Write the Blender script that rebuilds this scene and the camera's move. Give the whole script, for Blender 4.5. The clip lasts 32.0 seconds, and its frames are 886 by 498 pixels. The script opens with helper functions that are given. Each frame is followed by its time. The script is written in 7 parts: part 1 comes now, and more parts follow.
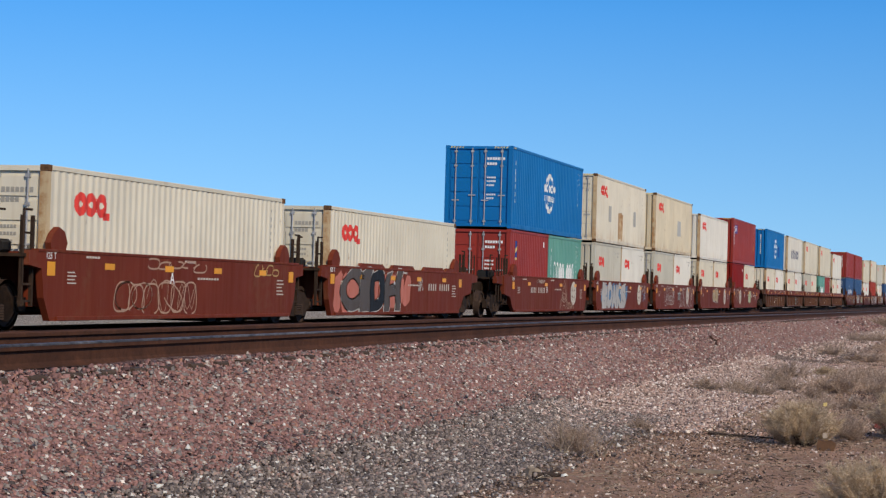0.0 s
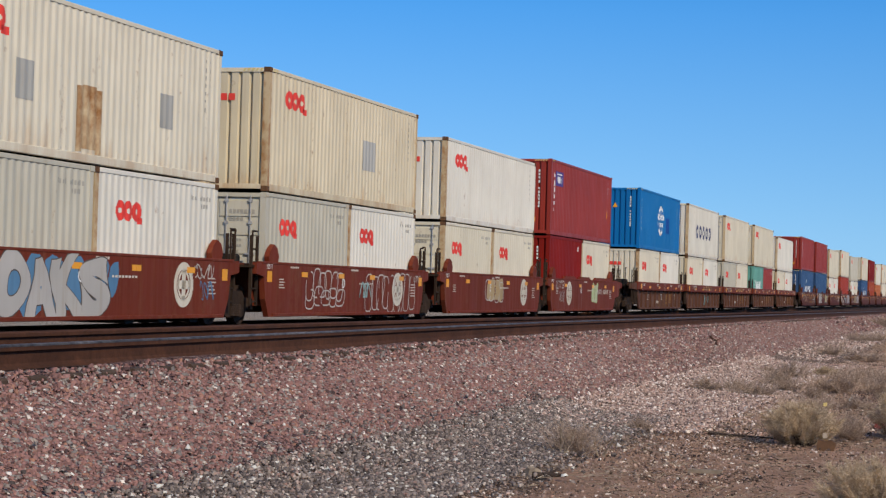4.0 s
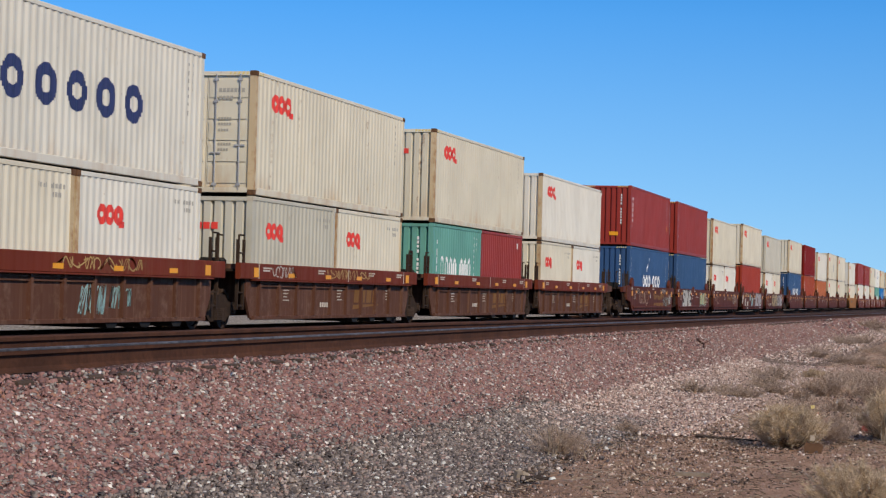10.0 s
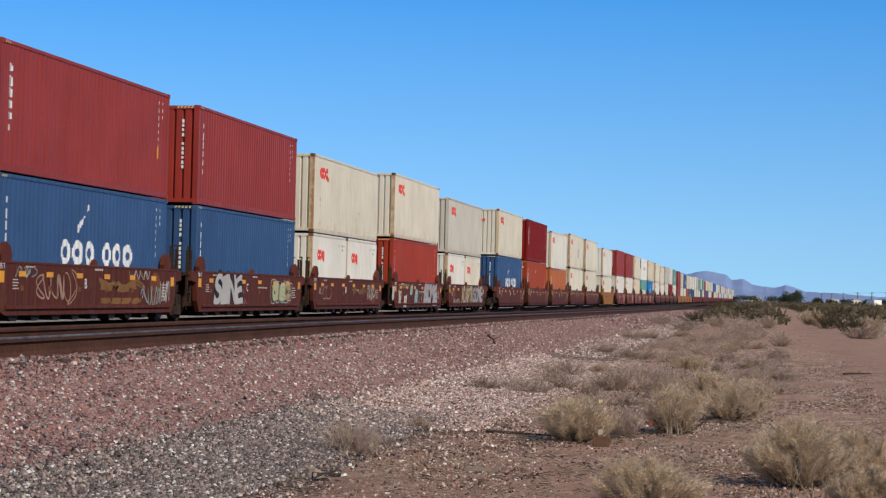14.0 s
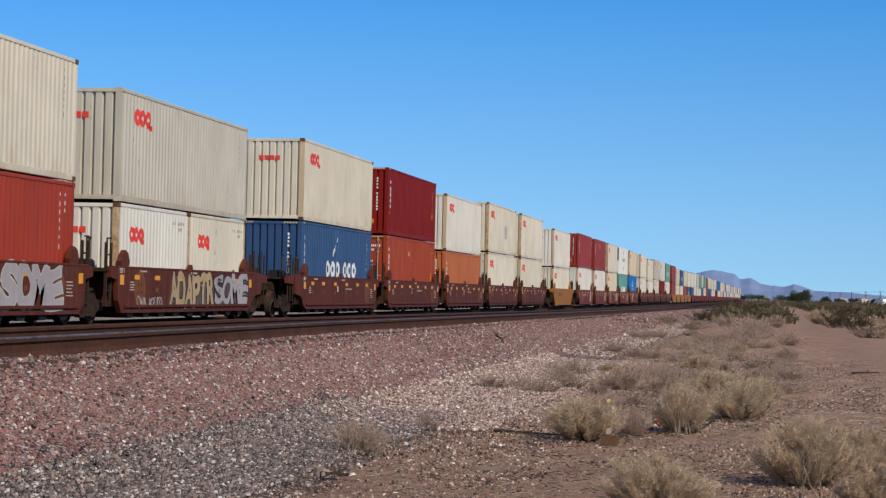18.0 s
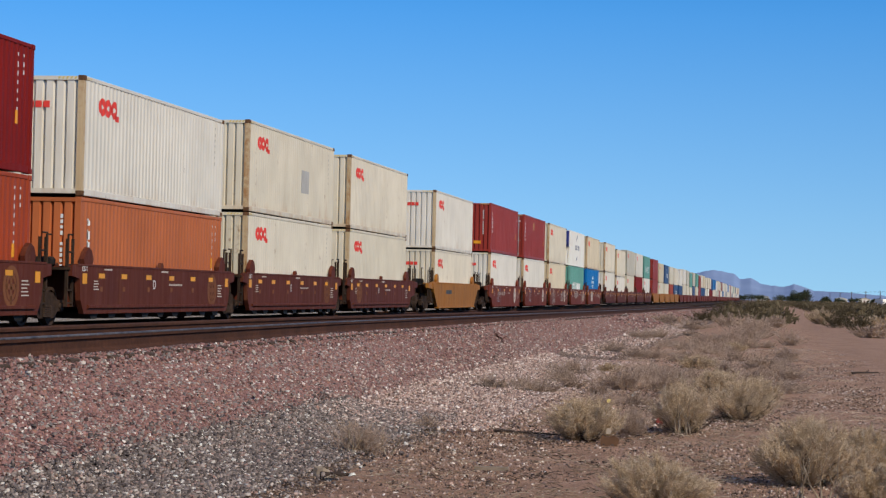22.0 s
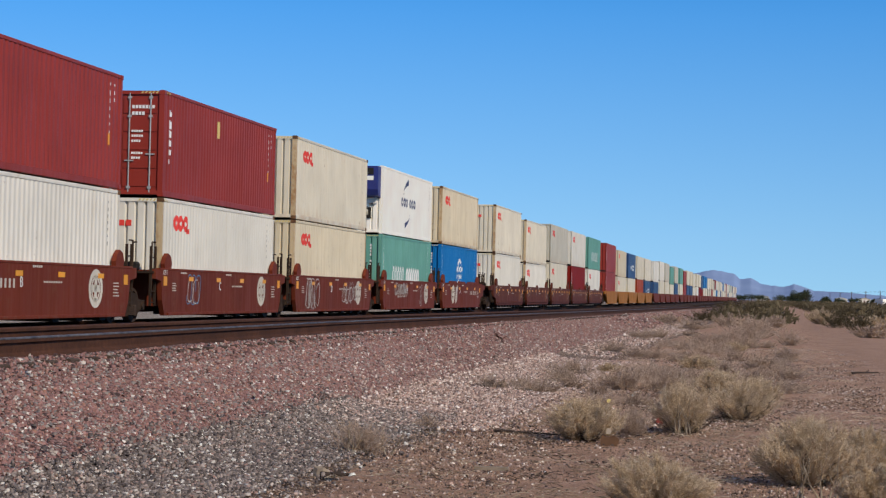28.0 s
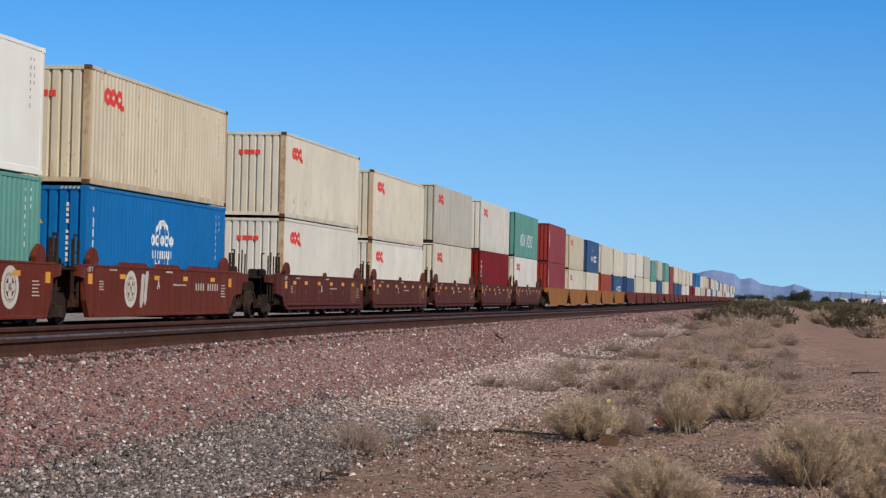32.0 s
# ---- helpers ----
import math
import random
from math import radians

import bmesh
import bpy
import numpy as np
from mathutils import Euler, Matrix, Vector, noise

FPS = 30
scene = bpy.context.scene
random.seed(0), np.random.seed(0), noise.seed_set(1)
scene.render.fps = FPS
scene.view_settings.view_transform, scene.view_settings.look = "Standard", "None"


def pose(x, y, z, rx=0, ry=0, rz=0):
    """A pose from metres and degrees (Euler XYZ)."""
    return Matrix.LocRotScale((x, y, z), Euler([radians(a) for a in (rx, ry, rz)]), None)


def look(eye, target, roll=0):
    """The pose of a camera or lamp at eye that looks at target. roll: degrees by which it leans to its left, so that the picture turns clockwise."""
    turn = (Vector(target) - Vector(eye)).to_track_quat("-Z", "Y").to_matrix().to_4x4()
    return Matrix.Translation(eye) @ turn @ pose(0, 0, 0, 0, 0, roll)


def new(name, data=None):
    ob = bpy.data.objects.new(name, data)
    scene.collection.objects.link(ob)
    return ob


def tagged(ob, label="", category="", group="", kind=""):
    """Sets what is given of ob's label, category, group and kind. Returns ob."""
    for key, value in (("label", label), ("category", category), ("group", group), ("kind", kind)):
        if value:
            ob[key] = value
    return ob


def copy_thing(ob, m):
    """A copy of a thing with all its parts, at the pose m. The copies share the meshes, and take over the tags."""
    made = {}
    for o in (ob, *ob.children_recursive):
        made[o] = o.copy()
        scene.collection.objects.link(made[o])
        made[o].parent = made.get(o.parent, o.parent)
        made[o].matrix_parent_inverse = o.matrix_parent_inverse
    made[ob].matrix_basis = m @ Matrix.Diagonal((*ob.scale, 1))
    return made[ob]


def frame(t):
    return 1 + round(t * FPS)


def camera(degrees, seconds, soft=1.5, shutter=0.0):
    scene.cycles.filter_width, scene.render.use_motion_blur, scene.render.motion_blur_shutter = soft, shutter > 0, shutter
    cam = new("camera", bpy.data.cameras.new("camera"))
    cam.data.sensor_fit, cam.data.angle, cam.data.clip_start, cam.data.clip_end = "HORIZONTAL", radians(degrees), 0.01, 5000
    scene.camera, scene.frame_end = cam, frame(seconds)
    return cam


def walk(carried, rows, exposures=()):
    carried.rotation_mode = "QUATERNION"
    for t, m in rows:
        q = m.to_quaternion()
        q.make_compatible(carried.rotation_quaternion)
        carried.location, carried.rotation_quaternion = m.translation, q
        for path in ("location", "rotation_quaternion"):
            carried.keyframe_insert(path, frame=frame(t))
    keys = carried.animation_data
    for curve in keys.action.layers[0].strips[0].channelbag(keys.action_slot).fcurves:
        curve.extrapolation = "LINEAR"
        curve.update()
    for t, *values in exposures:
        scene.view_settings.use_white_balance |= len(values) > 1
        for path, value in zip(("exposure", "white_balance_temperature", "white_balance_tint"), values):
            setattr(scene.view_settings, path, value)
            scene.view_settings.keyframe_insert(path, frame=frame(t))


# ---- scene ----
# The train runs along -Y at x = TX; its rail tops at z = RZ; dirt ground at z = 0.
EYE = Vector((0.0, 0.0, 1.50))
RZ = 0.50
RF = 1.00                                                       # rail tops of the nearer, empty track
TX = -17.58
cam = camera(25.4, 32.0, soft=1.3)


def gaze(yaw, pitch, roll):
    a, b = radians(yaw), radians(pitch)
    return look(EYE, EYE + Vector((-math.sin(a) * math.cos(b), math.cos(a) * math.cos(b), math.sin(b))), roll)


walk(cam, [
    (0, gaze(15.706, 1.104, 1.65)), (8.5, gaze(15.706, 1.104, 1.65)), (9, gaze(15.537, 1.171, 1.59)), (9.5, gaze(15.427, 1.195, 1.51)),
    (10, gaze(15.343, 1.218, 1.52)), (10.1, gaze(15.250, 1.250, 1.50)), (10.2, gaze(14.990, 1.260, 1.49)), (10.3, gaze(14.350, 1.270, 1.48)),
    (10.4, gaze(13.800, 1.280, 1.47)), (10.5, gaze(13.311, 1.279, 1.46)), (10.6, gaze(12.930, 1.300, 1.43)), (10.8, gaze(12.420, 1.325, 1.38)),
    (11, gaze(11.929, 1.345, 1.34)), (11.5, gaze(10.867, 1.388, 1.27)), (12, gaze(9.913, 1.429, 1.22)), (12.5, gaze(9.046, 1.437, 1.29)),
    (13, gaze(9.172, 1.373, 1.35)), (13.5, gaze(9.173, 1.306, 1.30)), (14, gaze(9.271, 1.273, 1.35)), (14.5, gaze(9.377, 1.264, 1.34)),
    (16.5, gaze(9.501, 1.251, 1.31)), (17, gaze(9.503, 1.250, 1.30)), (32, gaze(9.503, 1.250, 1.30))],
    [(0.0, 0.09), (4.0, 0.08), (7.0, 0.12), (8.0, 0.25), (9.0, 0.25), (10.0, 0.13), (11.0, 0.06), (13.0, 0.05), (14.0, 0.16), (17.0, 0.09), (32.0, 0.08)])

# ---- light ----
SUN = Vector((0.62, -0.575, 0.59)).normalized()      # towards the sun
world = bpy.data.worlds.new("sky")
scene.world = world
world.use_nodes = True
wt = world.node_tree
sky = wt.nodes.new("ShaderNodeTexSky")
sky.sky_type = "NISHITA"
sky.sun_disc = False
sky.sun_elevation = math.asin(SUN.z)
sky.sun_rotation = math.atan2(SUN.x, SUN.y)
sky.altitude = 300
sky.air_density = 1.0
sky.dust_density = 0.1
sky.ozone_density = 2.2
# the clear desert air: low directions take the deeper blue of the sky further up
geo = wt.nodes.new("ShaderNodeTexCoord")
lift = wt.nodes.new("ShaderNodeMapping")
lift.inputs["Location"].default_value = (0, 0, 0.13)
lift.inputs["Scale"].default_value = (1, 1, 1.12)
wt.links.new(geo.outputs["Generated"], lift.inputs[0])
wt.links.new(lift.outputs[0], sky.inputs[0])
deep = wt.nodes.new("ShaderNodeHueSaturation")
# the blue is deepest low over the desert and pales towards the sun's height
split = wt.nodes.new("ShaderNodeSeparateXYZ")
wt.links.new(geo.outputs["Generated"], split.inputs[0])
pale = wt.nodes.new("ShaderNodeMapRange")
for k, v in ((1, 0.20), (2, 0.60), (3, 1.38), (4, 0.72)):
    pale.inputs[k].default_value = v
wt.links.new(split.outputs[2], pale.inputs[0])
haze = wt.nodes.new("ShaderNodeMapRange")
for k, v in ((1, 0.03), (2, 0.20), (3, 0.92), (4, 1.08)):
    haze.inputs[k].default_value = v
wt.links.new(split.outputs[2], haze.inputs[0])
tint = wt.nodes.new("ShaderNodeMath")
tint.operation = "MULTIPLY"
wt.links.new(pale.outputs[0], tint.inputs[0])
wt.links.new(haze.outputs[0], tint.inputs[1])
wt.links.new(tint.outputs[0], deep.inputs["Saturation"])
cool = wt.nodes.new("ShaderNodeMapRange")
for k, v in ((1, 0.04), (2, 0.22), (3, 0.498), (4, 0.508)):
    cool.inputs[k].default_value = v
wt.links.new(split.outputs[2], cool.inputs[0])
wt.links.new(cool.outputs[0], deep.inputs["Hue"])
dust = wt.nodes.new("ShaderNodeMapRange")
for k, v in ((1, 0.0), (2, 0.14), (3, 0.77), (4, 1.02)):
    dust.inputs[k].default_value = v
wt.links.new(split.outputs[2], dust.inputs[0])
wt.links.new(dust.outputs[0], deep.inputs["Value"])
wt.links.new(sky.outputs[0], deep.inputs["Color"])
wt.links.new(deep.outputs[0], wt.nodes["Background"].inputs[0])
wt.nodes["Background"].inputs[1].default_value = 0.153
sun = new("sun", bpy.data.lights.new("sun", "SUN"))
sun.data.energy = 3.38
sun.data.angle = radians(0.5)
sun.data.color = (1.0, 0.868, 0.695)
sun.matrix_world = look(SUN * 50, (0, 0, 0))


# ---- materials ----
def node(nt, kind, **values):
    n = nt.nodes.new(kind)
    for key, value in values.items():
        n.inputs[key].default_value = value
    return n


def ramp(nt, source, stops):
    n = nt.nodes.new("ShaderNodeValToRGB")
    e = n.color_ramp.elements
    while len(e) < len(stops):
        e.new(0.5)
    for el, (pos, col) in zip(e, stops):
        el.position = pos
        el.color = (*col, 1) if len(col) == 3 else (col[0], col[0], col[0], 1)
    nt.links.new(source, n.inputs[0])
    return n.outputs[0]


def mixed(nt, fac, a, b, mode="MIX"):
    n = nt.nodes.new("ShaderNodeMix")
    n.data_type = "RGBA"
    n.blend_type = mode
    for socket, v in ((n.inputs[0], fac), (n.inputs[6], a), (n.inputs[7], b)):
        if isinstance(v, (int, float)):
            socket.default_value = v
        elif isinstance(v, tuple):
            socket.default_value = (*v, 1)
        else:
            nt.links.new(v, socket)
    return n.outputs[2]


def start(name, rough=0.6, metal=0.0, spec=0.22):
    m = bpy.data.materials.new(name)
    m.use_nodes = True
    nt = m.node_tree
    b = nt.nodes["Principled BSDF"]
    b.inputs["Roughness"].default_value = rough
    b.inputs["Metallic"].default_value = metal
    b.inputs["Specular IOR Level"].default_value = spec
    return m, nt, b


def coords(nt, scale=(1, 1, 1), kind="Object"):
    tc = nt.nodes.new("ShaderNodeTexCoord")
    mp = nt.nodes.new("ShaderNodeMapping")
    mp.inputs["Scale"].default_value = scale
    nt.links.new(tc.outputs[kind], mp.inputs[0])
    return mp.outputs[0]


def cloud(nt, vec, scale, detail=4.0, rough=0.55):
    n = node(nt, "ShaderNodeTexNoise", Scale=scale, Detail=detail, Roughness=rough)
    nt.links.new(vec, n.inputs["Vector"])
    return n.outputs[0]


def shifted(nt, vec):
    """The coordinates moved on by a random step for each object."""
    oi = nt.nodes.new("ShaderNodeObjectInfo")
    mul = node(nt, "ShaderNodeMath")
    mul.operation = "MULTIPLY"
    mul.inputs[1].default_value = 80.0
    nt.links.new(oi.outputs["Random"], mul.inputs[0])
    add = nt.nodes.new("ShaderNodeVectorMath")
    nt.links.new(vec, add.inputs[0])
    nt.links.new(mul.outputs[0], add.inputs[1])
    return add.outputs[0], oi.outputs["Random"]


def bumped(nt, b, height, strength=0.3, distance=0.01):
    n = node(nt, "ShaderNodeBump", Strength=strength, Distance=distance)
    nt.links.new(height, n.inputs["Height"])
    nt.links.new(n.outputs[0], b.inputs["Normal"])


def paint(name, rgb, rust=0.45, grime=0.35, rough=0.5, rusty=(0.20, 0.085, 0.03), even=0.86, seam=0.0):
    """Weathered steel paint: faded patches, vertical run-off streaks and specks of rust."""
    m, nt, b = start(name, rough)
    vec, rnd = shifted(nt, coords(nt))
    fade = cloud(nt, vec, 0.6, 3)
    lo = tuple(c * even for c in rgb)
    hi = tuple(min(0.95, c * 1.08) for c in rgb)
    col = ramp(nt, fade, [(0.3, lo), (0.7, hi)])
    tone = ramp(nt, rnd, [(0.0, (0.9, 0.9, 0.88)), (1.0, (1.0, 1.0, 1.0))])
    col = mixed(nt, 1.0, col, tone, "MULTIPLY")
    sv, _ = shifted(nt, coords(nt, (3.0, 3.0, 0.22)))
    streak = cloud(nt, sv, 1.6, 5, 0.65)
    sm = ramp(nt, streak, [(0.52, (0.0,)), (0.78, (grime,))])
    col = mixed(nt, sm, col, (rgb[0] * 0.66 + 0.01, rgb[1] * 0.58 + 0.006, rgb[2] * 0.48 + 0.002))
    spots = cloud(nt, vec, 5.0, 6, 0.7)
    big = cloud(nt, sv, 0.7, 3)
    mul = node(nt, "ShaderNodeMath")
    mul.operation = "MULTIPLY"
    nt.links.new(spots, mul.inputs[0])
    nt.links.new(big, mul.inputs[1])
    if rust > 0.5:
        run, _ = shifted(nt, coords(nt, (4.0, 4.0, 0.10)))
        drip = cloud(nt, run, 1.1, 4, 0.6)
        col = mixed(nt, ramp(nt, drip, [(0.56, (0.0,)), (0.74, (min(0.7, rust * 0.75),))]), col, tuple(0.45 * c + 0.55 * d for c, d in zip(rgb, (0.30, 0.17, 0.07))) if rgb[1] > 0.3 else tuple(1.25 * c for c in rusty))
    if seam:
        # rust that has crept up from the bottom seam in patches
        up = nt.nodes.new("ShaderNodeSeparateXYZ")
        nt.links.new(coords(nt), up.inputs[0])
        creep, _ = shifted(nt, coords(nt, (1.6, 1.6, 0.35)))
        add = node(nt, "ShaderNodeMath")
        add.operation = "MULTIPLY_ADD"
        add.inputs[1].default_value = -0.30
        nt.links.new(up.outputs[2], add.inputs[0])
        nt.links.new(cloud(nt, creep, 1.0, 6, 0.7), add.inputs[2])
        col = mixed(nt, ramp(nt, add.outputs[0], [(0.40, (0.0,)), (0.62, (seam,))]), col, (0.42, 0.23, 0.09))
    rm = ramp(nt, mul.outputs[0], [(0.46 - 0.2 * rust, (0.0,)), (0.60 - 0.2 * rust, (0.85,))])
    col = mixed(nt, rm, col, rusty)
    nt.links.new(col, b.inputs["Base Color"])
    nt.links.new(ramp(nt, streak, [(0.3, (rough - 0.08,)), (0.8, (min(0.95, rough + 0.2),))]), b.inputs["Roughness"])
    bumped(nt, b, spots, 0.12, 0.004)
    return m


def flecked(name, rgb, rgb2, scale=8.0, rough=0.8, metal=0.0, bump=0.3, dist=0.01):
    m, nt, b = start(name, rough, metal)
    vec, rnd = shifted(nt, coords(nt))
    a = cloud(nt, vec, scale, 6, 0.65)
    c = cloud(nt, vec, scale * 0.13, 3)
    col = mixed(nt, ramp(nt, c, [(0.35, (0.0,)), (0.65, (0.6,))]), ramp(nt, a, [(0.3, rgb), (0.7, rgb2)]), tuple(x * 0.7 for x in rgb))
    nt.links.new(col, b.inputs["Base Color"])
    bumped(nt, b, a, bump, dist)
    return m


def island(name, stops, rough=0.9, spec=0.25, speck=30.0, thin=0.0):
    """A mix of colours, one for each loose piece of the mesh; thin lets light through, as dry leaves do."""
    m, nt, b = start(name, rough, 0, spec)
    g = nt.nodes.new("ShaderNodeNewGeometry")
    col = ramp(nt, g.outputs["Random Per Island"], stops)
    n = cloud(nt, coords(nt), speck, 3)
    col = mixed(nt, 1.0, col, ramp(nt, n, [(0.3, (0.75, 0.75, 0.75)), (0.7, (1, 1, 1))]), "MULTIPLY")
    nt.links.new(col, b.inputs["Base Color"])
    if thin:
        tr = nt.nodes.new("ShaderNodeBsdfTranslucent")
        nt.links.new(col, tr.inputs["Color"])
        mx = node(nt, "ShaderNodeMixShader", Fac=thin)
        nt.links.new(b.outputs[0], mx.inputs[1])
        nt.links.new(tr.outputs[0], mx.inputs[2])
        nt.links.new(mx.outputs[0], nt.nodes["Material Output"].inputs["Surface"])
    return m


M_CREAM = paint("cream_paint", (0.675, 0.62, 0.485), 0.48, 0.40, even=0.91, seam=0.45)
M_WHITE = paint("off_white_paint", (0.70, 0.668, 0.575), 0.40, 0.34, even=0.92, seam=0.30)
M_TAN = paint("yellowed_paint", (0.65, 0.567, 0.40), 0.55, 0.5, even=0.90, seam=0.6)
M_GREY = paint("grey_cream_paint", (0.53, 0.50, 0.405), 0.45, 0.45, even=0.90, seam=0.4)
M_POST = paint("rust_streaked_post", (0.56, 0.43, 0.26), 1.15, 0.6, 0.7, (0.30, 0.135, 0.042))
M_CASTING = flecked("rusty_casting", (0.07, 0.035, 0.018), (0.22, 0.11, 0.05), 14, 0.9)
M_BLUE = paint("blue_paint", (0.004, 0.146, 0.405), 0.10, 0.2, 0.42, even=0.92)
M_NAVY = paint("navy_paint", (0.036, 0.085, 0.19), 0.32, 0.35, 0.45)
M_RED = paint("red_paint", (0.29, 0.036, 0.024), 0.15, 0.3, 0.45)
M_DARKRED = paint("dark_red_paint", (0.205, 0.008, 0.003), 0.12, 0.3, 0.6)
M_AMBER = paint("orange_paint", (0.47, 0.135, 0.045), 0.2, 0.3, 0.5)
M_ORANGE = paint("orange_red_paint", (0.35, 0.054, 0.014), 0.2, 0.3, 0.5)
M_VERMILION = paint("vermilion_paint", (0.335, 0.040, 0.016), 0.18, 0.3, 0.5)
M_GREEN = paint("green_paint", (0.13, 0.33, 0.265), 0.2, 0.3, 0.5)
M_PURE = paint("bright_white_paint", (0.93, 0.88, 0.78), 0.03, 0.08, 0.6, even=0.965)
M_MAROON = paint("maroon_car_paint", (0.153, 0.026, 0.009), 0.95, 0.65, 0.64, (0.150, 0.049, 0.023))
M_OXIDE = paint("oxide_brown_car_paint", (0.104, 0.023, 0.010), 0.9, 0.65, 0.65, (0.125, 0.045, 0.022))
M_BROWN = paint("brown_car_paint", (0.105, 0.043, 0.025), 1.0, 0.65, 0.75, (0.165, 0.092, 0.062))
M_GHOST = paint("faded_rust_mark", (0.20, 0.075, 0.030), 0.3, 0.6, 0.7)
M_SPRAY_GREY = paint("grey_spray_paint", (0.105, 0.086, 0.076), 0.1, 0.4, 0.6)
M_SPRAY_PINK = paint("salmon_spray_paint", (0.52, 0.17, 0.12), 0.0, 0.4, 0.6)
M_YELLOW = paint("yellow_car_paint", (0.38, 0.150, 0.022), 0.9, 0.7, 0.6, (0.14, 0.06, 0.025))
M_STEEL = flecked("dirty_steel", (0.022, 0.013, 0.008), (0.060, 0.034, 0.020), 9, 0.85)
M_BLACK = flecked("black_steel", (0.012, 0.011, 0.01), (0.03, 0.026, 0.022), 9, 0.7)
M_LOGO_RED = paint("red_decal", (0.74, 0.06, 0.045), 0.2, 0.4, 0.55)
M_ROYAL = paint("royal_blue_paint", (0.006, 0.055, 0.27), 0.0, 0.2, 0.45)
M_VIOLET = paint("violet_decal", (0.07, 0.05, 0.22), 0.0, 0.3, 0.5)
M_EMBLEM = paint("worn_cream_emblem", (0.66, 0.60, 0.49), 0.35, 0.5, 0.6)
M_DECAL = paint("white_decal", (0.78, 0.78, 0.75), 0.0, 0.2, 0.5)
M_DECAL_BLUE = paint("blue_decal", (0.032, 0.043, 0.12), 0.0, 0.15, 0.5)
M_HAZARD = paint("yellow_hazard_stripe", (0.70, 0.55, 0.20), 0.1, 0.3)
M_GENSET = paint("deep_blue_housing", (0.035, 0.045, 0.20), 0.1, 0.3, 0.45)
M_DECAL_DARK = paint("dark_decal", (0.06, 0.06, 0.06), 0.0, 0.15, 0.5)
M_REFLECT = paint("amber_reflector", (0.80, 0.34, 0.02), 0.0, 0.2, 0.35)
M_WORN = paint("worn_white_decal", (0.56, 0.50, 0.42), 0.3, 0.5, 0.6)
M_FAINT = paint("faint_grey_decal", (0.37, 0.35, 0.30), 0.0, 0.3, 0.5)
M_CHALK = paint("pale_spray_paint", (0.50, 0.47, 0.42), 0.0, 0.5, 0.6)
M_SPRAY_BLUE = paint("blue_spray_paint", (0.10, 0.22, 0.36), 0.0, 0.4, 0.6)
M_SPRAY_TEAL = paint("pale_teal_spray_paint", (0.28, 0.44, 0.42), 0.1, 0.4, 0.6)
M_SPRAY_DARK = paint("black_spray_paint", (0.02, 0.02, 0.02), 0.0, 0.4, 0.6)
M_OCHRE = paint("faded_ochre_paint", (0.22, 0.105, 0.035), 0.45, 0.6, 0.7)
M_SPRAY_GOLD = paint("gold_spray_paint", (0.45, 0.30, 0.12), 0.0, 0.4, 0.6)
M_GALV = flecked("dull_galvanised_steel", (0.27, 0.275, 0.285), (0.50, 0.50, 0.50), 12, 0.55)
M_RAIL = flecked("rusty_rail", (0.050, 0.020, 0.010), (0.102, 0.040, 0.020), 14, 0.85)
# pale bluish flecks on the worn head paint in glints of sky
M_SHINE = flecked("worn_head_painted_glints", (0.014, 0.013, 0.015), (0.17, 0.165, 0.17), 11, 0.5, 0.0, 0.1)
M_TIE = flecked("weathered_tie", (0.05, 0.032, 0.022), (0.11, 0.075, 0.055), 12, 0.9)
M_STONE = island("ballast_stone", [(0.0, (0.057, 0.038, 0.037)), (0.12, (0.180, 0.098, 0.088)), (0.40, (0.275, 0.146, 0.129)), (0.70, (0.347, 0.194, 0.169)), (0.75, (0.352, 0.178, 0.118)), (0.78, (0.180, 0.158, 0.149)), (0.90, (0.313, 0.274, 0.246)), (0.972, (0.475, 0.403, 0.349)), (1.0, (0.808, 0.749, 0.688))])
M_PALE = island("pale_gravel_stone", [(0.0, (0.098, 0.067, 0.057)), (0.2, (0.270, 0.188, 0.158)), (0.45, (0.460, 0.330, 0.275)), (0.7, (0.640, 0.490, 0.415)), (0.78, (0.434, 0.244, 0.185)), (0.84, (0.326, 0.254, 0.227)), (0.92, (0.740, 0.620, 0.540)), (1.0, (0.900, 0.820, 0.750))])
M_GREYSTONE = island("grey_gravel_stone", [(0.0, (0.062, 0.050, 0.047)), (0.35, (0.150, 0.124, 0.113)), (0.65, (0.265, 0.220, 0.196)), (0.8, (0.345, 0.288, 0.252)), (0.86, (0.310, 0.184, 0.151)), (0.94, (0.541, 0.471, 0.420)), (1.0, (0.712, 0.712, 0.655))])
M_TWIG = island("pale_dry_twig", [(0.0, (0.24, 0.18, 0.12)), (0.5, (0.40, 0.31, 0.22)), (1.0, (0.58, 0.49, 0.37))], thin=0.4)
M_SAGE = island("dry_sage", [(0.0, (0.409, 0.301, 0.183)), (0.35, (0.605, 0.460, 0.298)), (0.75, (0.742, 0.592, 0.412)), (1.0, (0.840, 0.704, 0.527))], thin=0.22)
M_DEAD = island("dead_brush", [(0.0, (0.274, 0.202, 0.154)), (0.5, (0.527, 0.395, 0.298)), (1.0, (0.723, 0.574, 0.452))], thin=0.22)
M_SCRUB = island("dry_scrub", [(0.0, (0.060, 0.050, 0.026)), (0.5, (0.122, 0.098, 0.054)), (1.0, (0.205, 0.163, 0.098))], thin=0.4)
# strewn dark twigs; also the twigs that stand in for shade in bushes
M_DARKTWIG_SHADE = island("dark_twig_and_shade", [(0.0, (0.03, 0.022, 0.018)), (0.6, (0.09, 0.062, 0.045)), (1.0, (0.20, 0.15, 0.11))])
